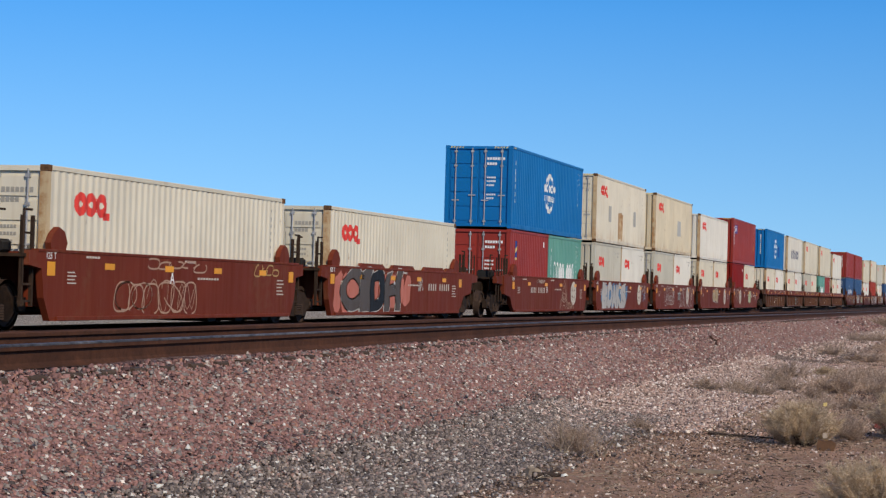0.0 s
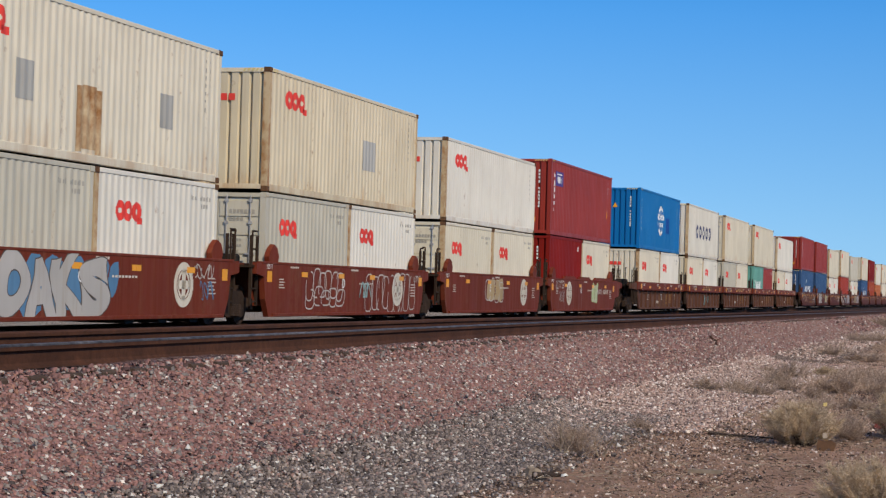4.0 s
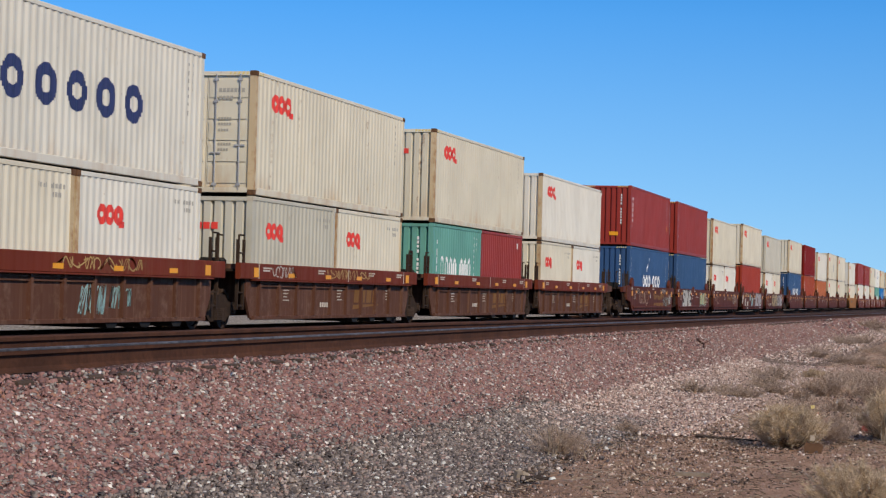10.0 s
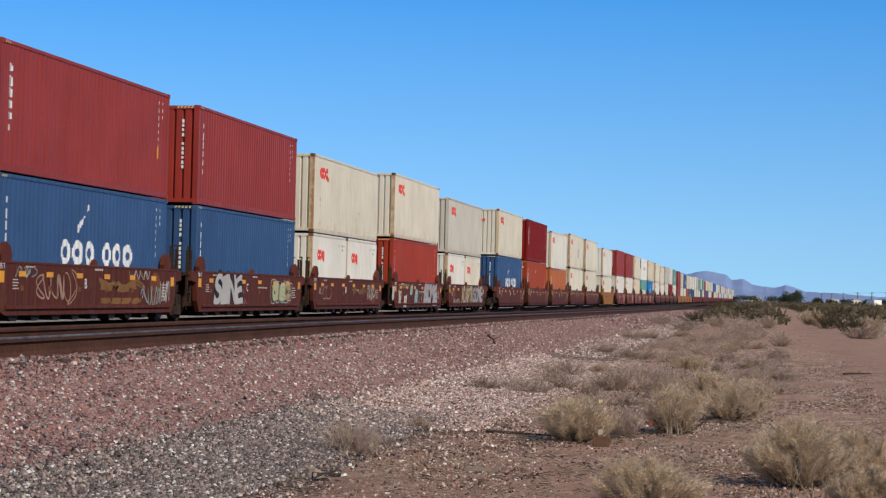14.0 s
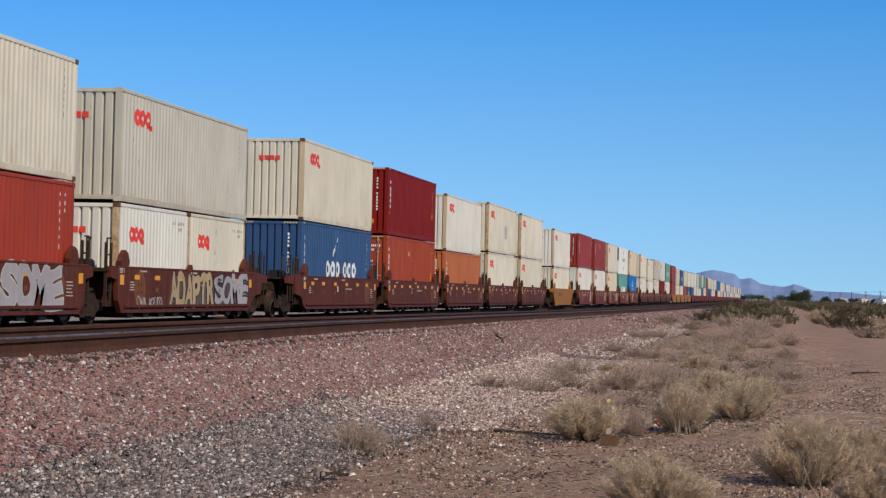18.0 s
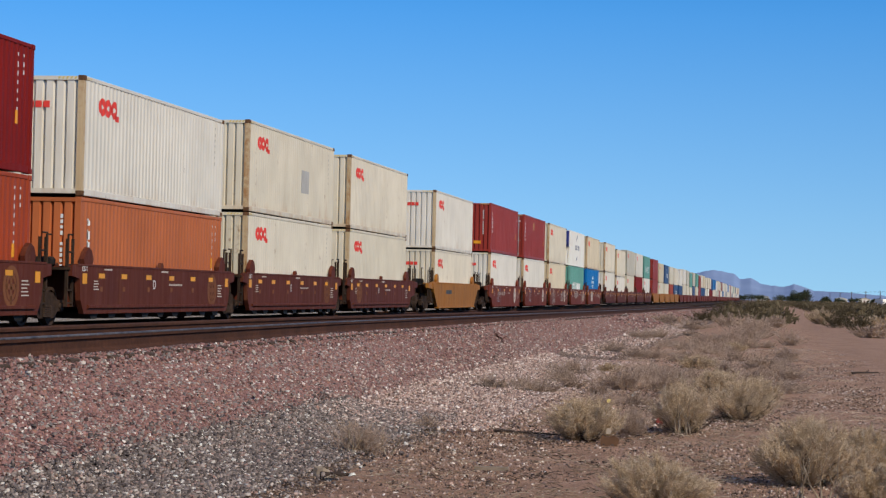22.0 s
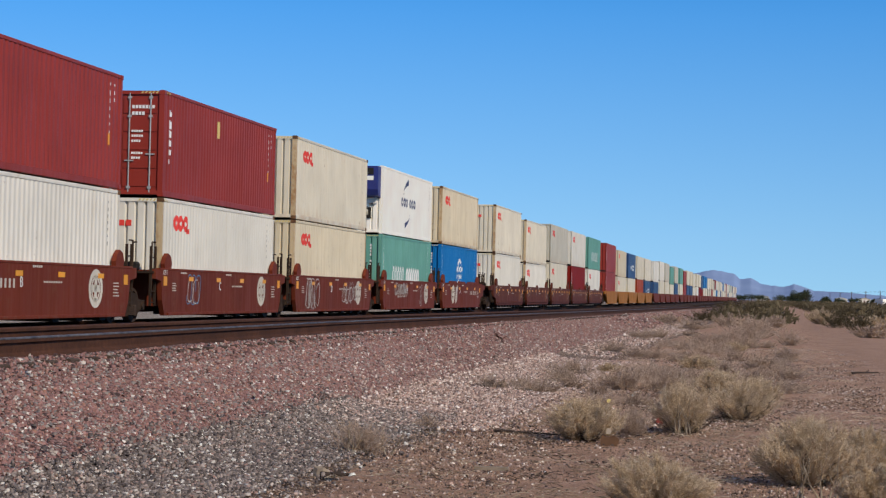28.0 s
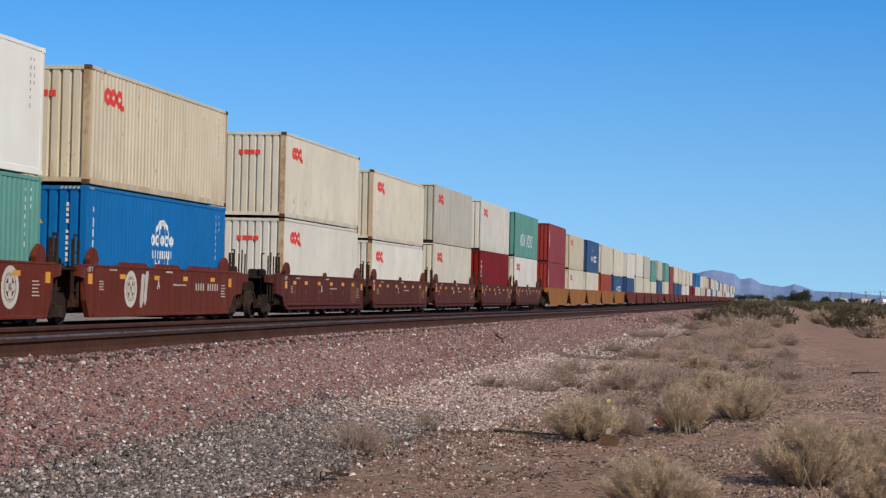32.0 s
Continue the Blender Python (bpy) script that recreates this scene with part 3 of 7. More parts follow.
def container(code, rows):
    """code: colour letter, height s or h, length 2 or 4, end d (doors) or f (front wall), mark, detail + or -."""
    if code in TEMPLATES:
        ob = copy_thing(TEMPLATES[code], Matrix.Identity(4))
        MOVERS.append((ob, rows))
        return ob
    colour, high, long_, end, mark, fine = code
    mat, word = KINDS[colour]
    L = 12.192 if long_ == "4" else 6.058
    h = 2.896 if high == "h" else 2.591
    size = "forty-foot" if long_ == "4" else "twenty-foot"
    finish = {"o": "with red marks", "g": "with a white globe mark", "G": "with a globe mark, patched", "t": "with white marks", "k": "with dark blue block marks", "m": "with white block marks", "s": "with a row of white blocks", "x": "with small white marks", "V": "with a violet label", "n": "with plain sides", "z": "with a grey patch", "R": "with rusty repairs", "q": "with a generator set"}[mark]
    top = thing("shipping_container", f"{word} {size} steel shipping container {finish}", "container", "containers on the train")
    f = fine == "+"
    flatter = colour == "p"
    prof = wave(0.14, L - 0.14, 0.278 if not flatter else 1.2, 0.25, 0.022 if not flatter else 0.006)
    if not f:
        prof = wave(0.02, L - 0.02, 0.8, 0.25, 0.03)
    key = (L, h, mat.name, fine)
    for sgn in (1, -1):
        part("side_panel", cached(("side", sgn, *key), lambda: wall_side(prof, FACE, 1.16, 0.17 if f else 0.03, h - 0.10 if f else h - 0.02, sgn).mesh("side_panel", mat)), mat, top)
    part("roof", cached(("roof", *key), lambda: Solid().box(-1.17, 1.17, 0.05, L - 0.05, h - 0.07, h - 0.03 if f else h).mesh("roof", mat)), mat, top)
    part("floor", cached(("floor", *key), lambda: Solid().box(-1.15, 1.15, 0.06, L - 0.06, 0.04 if f else 0.0, 0.16).mesh("floor", M_BLACK)), M_BLACK, top, "dark underframe")
    for sgn in (1, -1) if f else ():
        part("top_rail", cached(("toprail", sgn, *key), lambda: Solid().box(min(sgn * 1.15, sgn * HALF), max(sgn * 1.15, sgn * HALF), 0.16, L - 0.16, h - 0.10, h - 0.004, 0.012).mesh("top_rail", mat)), mat, top)
        part("bottom_rail", cached(("botrail", sgn, *key), lambda: Solid().box(min(sgn * 1.14, sgn * HALF), max(sgn * 1.14, sgn * HALF), 0.16, L - 0.16, 0.006, 0.17, 0.012).mesh("bottom_rail", mat)), mat, top)
    edge = 0.15 if f else 0.06
    for x0 in (-HALF, HALF - 0.15) if f else ():
        for y0 in (0.0, L - 0.15):
            pm = M_POST if colour in "ctw" and (y0 == 0.0 or long_ == "2" and colour != "w" or colour == "t") and mark != "n" else mat
            cm = M_CASTING if colour in "ctw" and mark != "n" else mat
            part("corner_post", cached(("post", pm.name, *key), lambda: Solid().box(0, 0.15, 0, 0.15, 0.11, h - 0.11, 0.012).mesh("corner_post", pm)), pm, top, at=(x0, y0, 0))
            if f:
                for z0 in (0.0, h - 0.118):
                    part("corner_casting", cached(("cast", cm.name), lambda: casting(cm)), cm, top, at=(x0 - 0.004 * (1 if x0 < 0 else -1) * 1, y0 - (0.006 if y0 == 0 else -0.014), z0))
    ends = [("d" if end == "d" else "f", 0.0, 1), ("f" if end == "d" else "d", L, -1)]
    for kind, y, way in ends:
        if kind == "f" or not f:
            flip = Solid()
            groove = []
            n = 8
            w = (2 * HALF - 2 * edge) / n
            for i in range(n):
                b = -HALF + edge + i * w
                groove += [(b, 0.0), (b + w * 0.62, 0.0), (b + w * 0.74, 0.075), (b + w * 0.88, 0.075)]
            groove.append((HALF - edge, 0.0))
            ring = [(x, y + way * (0.022 + d)) for x, d in groove] + [(HALF - edge, y + way * 0.13), (-HALF + edge, y + way * 0.13)]
            m = len(ring)
            flip.add([(x, q, 0.16) for x, q in ring] + [(x, q, h - 0.11) for x, q in ring],
                     [tuple(range(m)), tuple(reversed(range(m, 2 * m)))] + [(i, (i + 1) % m, (i + 1) % m + m, i + m) for i in range(m)])
            part("end_wall", cached(("end", y, *key), lambda: flip.mesh("end_wall", mat)), mat, top)
        else:
            for sgn in (-1, 1):
                lo, hi = (0.008, 1.065) if sgn > 0 else (-1.065, -0.008)
                def leaf():
                    q = Solid()
                    a, b = sorted((y + way * 0.05, y + way * 0.09))
                    q.box(lo, hi, a, b, 0.17, h - 0.12)
                    for k in range(5):
                        z = 0.22 + k * (h - 0.40) / 5
                        a2, b2 = sorted((y + way * 0.028, y + way * 0.05))
                        q.box(lo + 0.05, hi - 0.05, a2, b2, z + 0.05, z + (h - 0.40) / 5 - 0.03)
                    return q.mesh("door", mat)
                door = part("door", cached(("door", y, sgn, *key), leaf), mat, top)
                for px in (lo + 0.23, hi - 0.23):
                    part("lock_rod", cached(("rod", y, h), lambda: Solid().tube((0, y + way * 0.005, 0.10), (0, y + way * 0.005, h - 0.08), 0.02, 6).mesh("lock_rod", M_GALV)), M_GALV, door, "galvanised lock rod", at=(px, 0, 0))
                    part("handle", cached(("handle", y), lambda: Solid().box(-0.02, 0.24, min(y, y + way * 0.02), max(y, y + way * 0.02), 0.0, 0.035).mesh("handle", M_GALV)), M_GALV, door, at=(px - 0.1, -0.01 * way, 0.95 + 0.18 * (px > lo + 0.4)))
                    for bz in (0.20, h - 0.75, h - 0.24) if y == 0.0 else ():
                        part("rod_bracket", cached(("bracket", y), lambda: Solid().box(-0.05, 0.05, min(y - way * 0.018, y + way * 0.03), max(y - way * 0.018, y + way * 0.03), 0.0, 0.07, 0.01).mesh("rod_bracket", M_GALV)), M_GALV, door, at=(px, 0, bz))
            pale = colour in "cwtyp"
            part("writing", cached(("endtext", y, h, pale), lambda: end_writing(y, way, h, M_FAINT if pale else M_DECAL)), M_DECAL, top, "rows of small grey characters" if pale else "rows of small white characters")
        if f:
            part("header", cached(("head", y, *key), lambda: Solid().box(-1.07, 1.07, min(y, y + way * 0.1), max(y, y + way * 0.1), h - 0.115, h - 0.02).mesh("header", mat)), mat, top)
            part("sill", cached(("doorsill", y, *key), lambda: Solid().box(-1.07, 1.07, min(y, y + way * 0.1), max(y, y + way * 0.1), 0.05, 0.165).mesh("sill", mat)), mat, top)
    # marks on both long sides
    red, white = [], []
    light = colour in "cwtyp"
    if mark in "ozR":
        mw, mh = (1.45, 0.45) if long_ == "4" else (1.25, 0.40)
        red = mark_red(1.15 if long_ == "4" else 0.95, h - 0.87 if long_ == "4" else h - 0.98, mw, mh)
    if mark in "gG":
        white = mark_globe(6.1, h * 0.53, 0.74)
    if mark == "k":
        white = mark_blocks(3.1, 1.05, [0.85] * 5, 0.78, 0.42, True)
    if mark == "m":
        white = mark_blocks(4.0, 0.95, [0.62, 0.75, 0.62, -0.35, 0.62, 0.62, 0.75], 0.62, 0.16, True)
        white += [(5.1 + 0.09 * i, 5.19 + 0.09 * i, 1.75 + 0.05 * i + 0.012 * i * i * 0.4, 1.95 + 0.045 * i) for i in range(9)]
    if mark == "s":
        white = mark_blocks(1.0 if long_ == "2" else 2.6, 0.75, [0.42] * 5 + [-0.4] + [0.42] * 6 if long_ == "4" else [0.38] * 4 + [-0.2] + [0.38] * 3, 0.85, 0.13, True)
    if mark in "xtV":
        white = bars(0.55, h - 0.55, 5, 0.14, 0.2, 0.26) if long_ == "4" else []
    if mark == "q":
        white = mark_blocks(4.3, 1.35, [0.42, 0.5, 0.42, -0.2, 0.42, 0.42, 0.5], 0.42, 0.10, True)
        for i in range(14):
            u = i / 13
            white.append((4.75 + 1.15 * u, 4.75 + 1.15 * (u + 1 / 13), 1.95 + 0.55 * math.sqrt(u) - 0.03 - 0.10 * u, 1.98 + 0.55 * math.sqrt(u) + 0.12 * u))
            white.append((6.35 - 1.15 * u, 6.35 - 1.15 * (u - 1 / 13), 1.02 - 0.50 * math.sqrt(u) - 0.12 * u, 1.05 - 0.50 * math.sqrt(u) + 0.10 * u))
    wmat = M_DECAL_BLUE if mark in "kq" else M_DECAL
    if red:
        part("mark", cached(("red", mark == "o", *key), lambda: skin(red, prof, FACE).mesh("mark", M_LOGO_RED)), M_LOGO_RED, top, "red painted line mark")
    if white:
        part("mark", cached(("white", mark, *key), lambda: skin(white, prof, FACE).mesh("mark", wmat)), wmat, top, "painted block mark")
    if f:
        small = bars(L - 0.95, h - 0.28, 7, 0.10, 0.12, 0.20) + bars(L - 0.62, h - 0.28, 3, 0.12, 0.10, 0.18)
        if light:
            small = [(L - 1.45 + 0.10 * k, L - 1.39 + 0.10 * k, h - 0.40, h - 0.30 - 0.015 * (k % 3)) for k in range(11) if k != 4] + [(L - 0.85 + 0.10 * k, L - 0.79 + 0.10 * k, h - 0.56, h - 0.47) for k in range(4)]
            if long_ == "4":
                small = bars(L - 0.82, h - 0.30, 7, 0.06, 0.10, 0.17) + bars(L - 0.60, h - 0.30, 4, 0.05, 0.09, 0.17)
        smat = M_FAINT if light else M_DECAL
        flagged = long_ == "2" and mark == "x"
        if flagged:
            small = [(L - 0.75, L - 0.66, h - 0.50, h - 0.30)]
        part("writing", cached(("small", light, flagged, *key), lambda: skin(small, prof, FACE).mesh("writing", smat)), smat, top, "column of small characters")
        if flagged and end == "d":
            label = part("sticker", cached(("flag", *key), lambda: skin([(0.75, 1.05, h - 1.05, h - 0.38)], prof, FACE, 0.005).mesh("sticker", M_ROYAL)), M_ROYAL, top, "upright blue and yellow sticker")
            part("band", cached(("flagband", *key), lambda: skin([(0.75 + 0.03 * k, 0.78 + 0.03 * k, h - 0.90 + 0.025 * k, h - 0.76 + 0.025 * k) for k in range(10)] + [(0.75, 1.05, h - 1.05, h - 0.97)], prof, FACE, 0.008).mesh("band", M_HAZARD)), M_HAZARD, label, "yellow band")
        elif not light and not flagged:
            part("writing", cached(("tall", *key), lambda: skin(bars(0.5, h - 0.5, 6, 0.13, 0.22, 0.27), prof, FACE).mesh("writing", M_DECAL)), M_DECAL, top, "upright row of white characters")
        if end == "f" and not light:
            part("writing", cached(("enda", h), lambda: end_column(h, M_DECAL)), M_DECAL, top, "upright row of white characters")
        if end == "f" and light and mark in "ozR":
            part("mark", cached(("endred", h), lambda: end_mark(h)), M_LOGO_RED, top, "red painted line mark")
    if f and high == "h" and mark != "q":
        part("hazard_stripe", cached(("hazend", h), lambda: hazard(h)), M_HAZARD, top, "yellow and black dashes")
        part("hazard_stripe", cached(("hazside", h), lambda: Solid().add(*hazard_side(h)).mesh("hazard_stripe", M_HAZARD)), M_HAZARD, top, "yellow and black dashes")
    if f and mark == "V":
        label = part("sticker", cached(("violet", *key), lambda: skin([(0.85, 2.15, h - 0.98, h - 0.42)], prof, FACE, 0.006).mesh("sticker", M_VIOLET)), M_VIOLET, top, "violet rectangular label")
        part("writing", cached(("violetbars", *key), lambda: skin([(1.0 + 0.2 * k, 1.14 + 0.2 * k, h - 0.86, h - 0.62) for k in range(5)] + [(1.1, 1.9, h - 0.55, h - 0.50)], prof, FACE, 0.010).mesh("writing", M_DECAL)), M_DECAL, label, "row of white blocks")
    if f and mark in "xtV" and not flagged:
        part("sticker", cached(("stick", *key), lambda: skin([(L - 1.0, L - 0.82, 1.05, 1.35)], prof, FACE, 0.006).mesh("sticker", M_REFLECT)), M_REFLECT, top, "small orange label")
        if end == "f":
            part("sticker", cached(("sticke", h), lambda: Solid().box(0.18, 0.62, 0.010, 0.020, 0.48, 0.66).mesh("sticker", M_REFLECT)), M_REFLECT, top, "yellow warning plate")
        elif long_ == "4":
            part("sticker", cached(("stickw", *key), lambda: skin([(5.2, 5.55, 2.0, 2.5) if colour == "r" else (5.3, 5.43, 2.1, 2.3)], prof, FACE, 0.006).mesh("sticker", M_HAZARD)), M_HAZARD, top, "pale yellow label")
    if f and mark in "gG" and end == "f":
        part("sticker", cached(("warn", h), lambda: Solid().add([(-0.12, 0.008, h - 0.95), (0.12, 0.008, h - 0.95), (0.0, 0.008, h - 0.72), (-0.12, 0.016, h - 0.95), (0.12, 0.016, h - 0.95), (0.0, 0.016, h - 0.72)], [(0, 1, 2), (5, 4, 3), (0, 3, 4, 1), (1, 4, 5, 2), (2, 5, 3, 0)]).mesh("sticker", M_REFLECT)), M_REFLECT, top, "yellow warning triangle")
    if mark == "t":
        part("mark", cached("tmark", lambda: Solid().box(-1.02, -0.82, 0.008, 0.018, h - 0.52, h - 0.20).box(-0.74, -0.52, 0.008, 0.018, h - 0.52, h - 0.28).box(-0.44, -0.22, 0.008, 0.018, h - 0.52, h - 0.28).mesh("mark", M_DECAL)), M_DECAL, top, "white painted block mark")
    if mark == "G":
        part("patch", cached(("npatch", *key), lambda: skin([(7.75, 8.75, 0.95, 1.75)], prof, FACE, 0.006).mesh("patch", M_ROYAL)), M_ROYAL, top, "royal blue painted-over panel")
    if mark == "z":
        part("patch", cached(("patch", *key), lambda: skin([(7.15, 8.25, 0.95, 1.75)], prof, FACE, 0.006).mesh("patch", M_PATCH)), M_PATCH, top, "grey repaired panel")
    if mark == "R":
        part("patch", cached(("rpatch", *key), lambda: skin([(5.30, 5.52, 0.20, 1.42), (5.52, 6.12, 0.26, 1.45), (6.12, 6.36, 0.18, 1.40)], prof, FACE, 0.006).mesh("patch", M_RUST)), M_RUST, top, "rust-scabbed repair")
        part("patch", cached(("gpatch", *key), lambda: skin([(2.9, 3.6, 0.95, 1.65), (9.0, 9.7, 0.95, 1.65)], prof, FACE, 0.006).mesh("patch", M_PATCH)), M_PATCH, top, "grey repaired panel")
    if mark == "q":
        unit = part("generator_set", Solid().slab([(-0.62, h - 1.05), (-0.50, h - 1.30), (0.0, h - 1.40), (0.0, h - 0.06), (-0.62, h - 0.06)], -1.12, 1.12), M_GENSET, top, "deep blue generator set hung on the end wall")
        part("panel", Solid().box(-1.05, 0.42, -0.632, -0.62, h - 0.72, h - 0.06), M_PURE, unit, "white cover panel")
        part("grille", Solid().box(0.55, 0.92, -0.634, -0.62, h - 0.42, h - 0.14), M_BLACK, unit, "black air intake")
        part("sticker", Solid().box(0.50, 0.92, -0.632, -0.62, h - 0.66, h - 0.48), M_PURE, unit, "white label")
        part("machinery_bay", Solid().box(-0.55, 0.72, -0.03, 0.03, 0.64, 1.12), M_BLACK, top, "dark compressor bay")
        part("compressor", Solid().tube((-0.35, -0.10, 0.66), (-0.35, -0.10, 1.12), 0.2, 12).tube((0.1, -0.08, 0.9), (0.6, -0.08, 0.9), 0.12, 10), M_GREY, top, "grey compressor and pipes")
        part("fan_opening", Solid().tube((0.45, -0.035, 0.92), (0.45, 0.0, 0.92), 0.25, 16), M_BLACK, top)
        part("control_box", Solid().box(0.35, 0.98, -0.10, 0.02, 1.28, 1.55, 0.02), M_PURE, top)
        part("cable", Solid().tube((-0.9, -0.1, 1.25), (0.9, -0.25, 1.75), 0.025, 6), M_BLACK, top)
    TEMPLATES[code] = top
    MOVERS.append((top, rows))
    return top


M_PATCH = paint("grey_primer", (0.41, 0.405, 0.375), 0.1, 0.3)
M_RUST = flecked("scabby_rust", (0.26, 0.10, 0.022), (0.66, 0.53, 0.33), 3.2, 0.9)


def hazard(h):
    """Slanted warning dashes at both ends of the top cross member."""
    s = Solid()
    for x0 in (-1.05, 0.55):
        for k in range(5):
            x = x0 + 0.105 * k
            s.add([(x, -0.004, h - 0.09), (x + 0.05, -0.004, h - 0.09), (x + 0.085, -0.004, h - 0.03), (x + 0.035, -0.004, h - 0.03)], [(0, 1, 2, 3)])
    return s.mesh("hazard_stripe", M_HAZARD)


def hazard_side(h):
    v, f = [], []
    for k in range(3):
        y = 0.22 + 0.11 * k
        v += [(HALF + 0.004, y, h - 0.09), (HALF + 0.004, y + 0.05, h - 0.09), (HALF + 0.004, y + 0.085, h - 0.03), (HALF + 0.004, y + 0.035, h - 0.03)]
        f.append((4 * k, 4 * k + 1, 4 * k + 2, 4 * k + 3))
    return v, f


def casting(mat):
    s = Solid().box(0, 0.158, 0, 0.164, 0, 0.118, 0.01)
    s.box(-0.001, 0.0, 0.055, 0.115, 0.035, 0.085)
    return s.mesh("corner_casting", mat)


def end_column(h, mat):
    s = Solid()
    for i in range(11):
        if i != 4:
            s.box(0.71, 0.775, 0.012, 0.020, h - 0.42 - 0.135 * i - 0.10 + 0.012 * (i % 3), h - 0.42 - 0.135 * i)
    return s.mesh("writing", mat)


def end_mark(h):
    s = Solid()
    for k in range(4):
        s.box(-0.40 + 0.2 * k, -0.24 + 0.2 * k, 0.012, 0.020, h - 0.78, h - 0.62)
    return s.mesh("mark", M_LOGO_RED)


def end_writing(y, way, h, mat):
    s = Solid()
    a, b = sorted((y + way * 0.020, y + way * 0.026))
    for r, (z, n) in enumerate(((h - 0.50, 7), (h - 0.68, 4), (h - 1.15, 5), (h - 1.28, 5), (h - 1.42, 4), (h - 1.75, 5), (h - 1.88, 4))):
        for k in range(n):
            w = 0.07 if r < 2 else 0.05
            s.box(0.30 + k * w * 1.35, 0.30 + k * w * 1.35 + w, a, b, z, z + (0.09 if r < 2 else 0.06))
    return s.mesh("writing", mat)


# ---- well cars ----
def bogie(parent, y, fine=True):
    b = part("bogie", cached("bolster", lambda: Solid().box(-0.95, 0.95, -0.2, 0.2, 0.35, 0.75, 0.04).mesh("bogie", M_STEEL)), M_STEEL, parent, "cast steel bogie, dark with grime", at=(0, y, -0.10))
    for sgn in (-1, 1):
        def frame_mesh():
            q = Solid()
            x0, x1 = sorted((sgn * 0.93, sgn * 1.07))
            q.slab([(-1.12, 0.34), (-1.12, 0.60), (-0.62, 0.62), (-0.42, 0.78), (0.42, 0.78), (0.62, 0.62), (1.12, 0.60), (1.12, 0.34), (0.72, 0.34), (0.48, 0.18), (-0.48, 0.18), (-0.72, 0.34)], x0, x1)
            return q.mesh("side_frame", M_STEEL)
        part("side_frame", cached(("sideframe", sgn), frame_mesh), M_STEEL, b)
        if fine:
            def coils():
                q = Solid()
                for k in (-1, 0, 1):
                    for j in range(6):
                        q.tube((sgn * 1.08, 0.17 * k, 0.22 + 0.045 * j), (sgn * 1.08, 0.17 * k, 0.25 + 0.045 * j), 0.078, 8)
                return q.mesh("spring_nest", M_WHEEL)
            part("spring_nest", cached(("spring", sgn), coils), M_WHEEL, b)
        for ax in (-0.89, 0.89):
            def wheel_mesh():
                q = Solid()
                q.tube((sgn * 0.69, 0, 0), (sgn * 0.79, 0, 0), 0.455, 28)
                q.tube((sgn * 0.66, 0, 0), (sgn * 0.69, 0, 0), 0.482, 28)
                for k in range(28):
                    a, b = 2 * math.pi * k / 28, 2 * math.pi * (k + 1) / 28
                    rim = [(sgn * 0.79, r * math.cos(t), r * math.sin(t)) for r, t in ((0.455, a), (0.455, b), (0.38, b), (0.38, a))]
                    q.add(rim + [(sgn * 0.83, y, z) for x, y, z in rim], [(0, 1, 2, 3), (7, 6, 5, 4), (0, 4, 5, 1), (2, 6, 7, 3)])
                q.tube((sgn * 0.79, 0, 0), (sgn * 0.85, 0, 0), 0.16, 14, 0.13)
                q.tube((sgn * 0.85, 0, 0), (sgn * 1.12, 0, 0), 0.09, 10)
                return q.mesh("wheel", M_WHEEL)
            part("wheel", cached(("wheel", sgn), wheel_mesh), M_WHEEL, b, "rust-brown steel wheel", at=(0, ax, 0.457))
    return b


M_WHEEL = flecked("wheel_steel", (0.035, 0.021, 0.014), (0.080, 0.048, 0.032), 8, 0.75)
L40 = 12.192
CARS = {}


def scribble(seed, y0, y1, z0, z1, x, thick=0.045, n=9):
    """Sprayed loops and strokes on the flat side of a car."""
    rnd = random.Random(seed)
    s = Solid()
    step = (y1 - y0) / n
    for i in range(n):
        cy, cz = y0 + step * (i + 0.5), (z0 + z1) / 2
        w = thick * rnd.uniform(0.6, 1.2)
        fa, fb, pa, pb = rnd.choice((1, 1, 2)), rnd.choice((1, 2, 3)), rnd.uniform(0, 6.28), rnd.uniform(0, 6.28)
        ry, rz = step * rnd.uniform(0.45, 0.75), (z1 - z0) * rnd.uniform(0.30, 0.49)
        lean = rnd.uniform(-0.15, 0.35)
        turns = rnd.uniform(0.6, 1.0)
        pts = []
        for k in range(25):
            u = 6.28 * turns * k / 24
            dz = rz * math.sin(fb * u + pb)
            pts.append(Vector((cy + ry * math.sin(fa * u + pa) + lean * dz, cz + dz)))
        n0 = len(s.v)
        for k, p in enumerate(pts):
            d = pts[min(k + 1, 24)] - pts[max(k - 1, 0)]
            if d.length < 1e-4:
                d = Vector((1, 0))
            d.normalize()
            q = Vector((-d.y, d.x)) * w / 2
            s.v += [(x, p.x + q.x, p.y + q.y), (x, p.x - q.x, p.y - q.y)]
        s.f += [(n0 + 2 * k, n0 + 2 * k + 1, n0 + 2 * k + 3, n0 + 2 * k + 2) for k in range(24)]
        x += 0.0003
    return s


def strokes(lines, x, thick):
    """Sprayed straight lines and arcs through the given corners."""
    s = Solid()
    for line in lines:
        for (a, b), (c, d) in zip(line, line[1:]):
            v = Vector((c - a, d - b)).normalized() * thick / 2
            n = len(s.v)
            s.v += [(x, a - v.x - v.y, b - v.y + v.x), (x, a - v.x + v.y, b - v.y - v.x), (x, c + v.x + v.y, d + v.y - v.x), (x, c + v.x - v.y, d + v.y + v.x)]
            s.f.append((n, n + 1, n + 2, n + 3))
            x += 0.0002
    return s


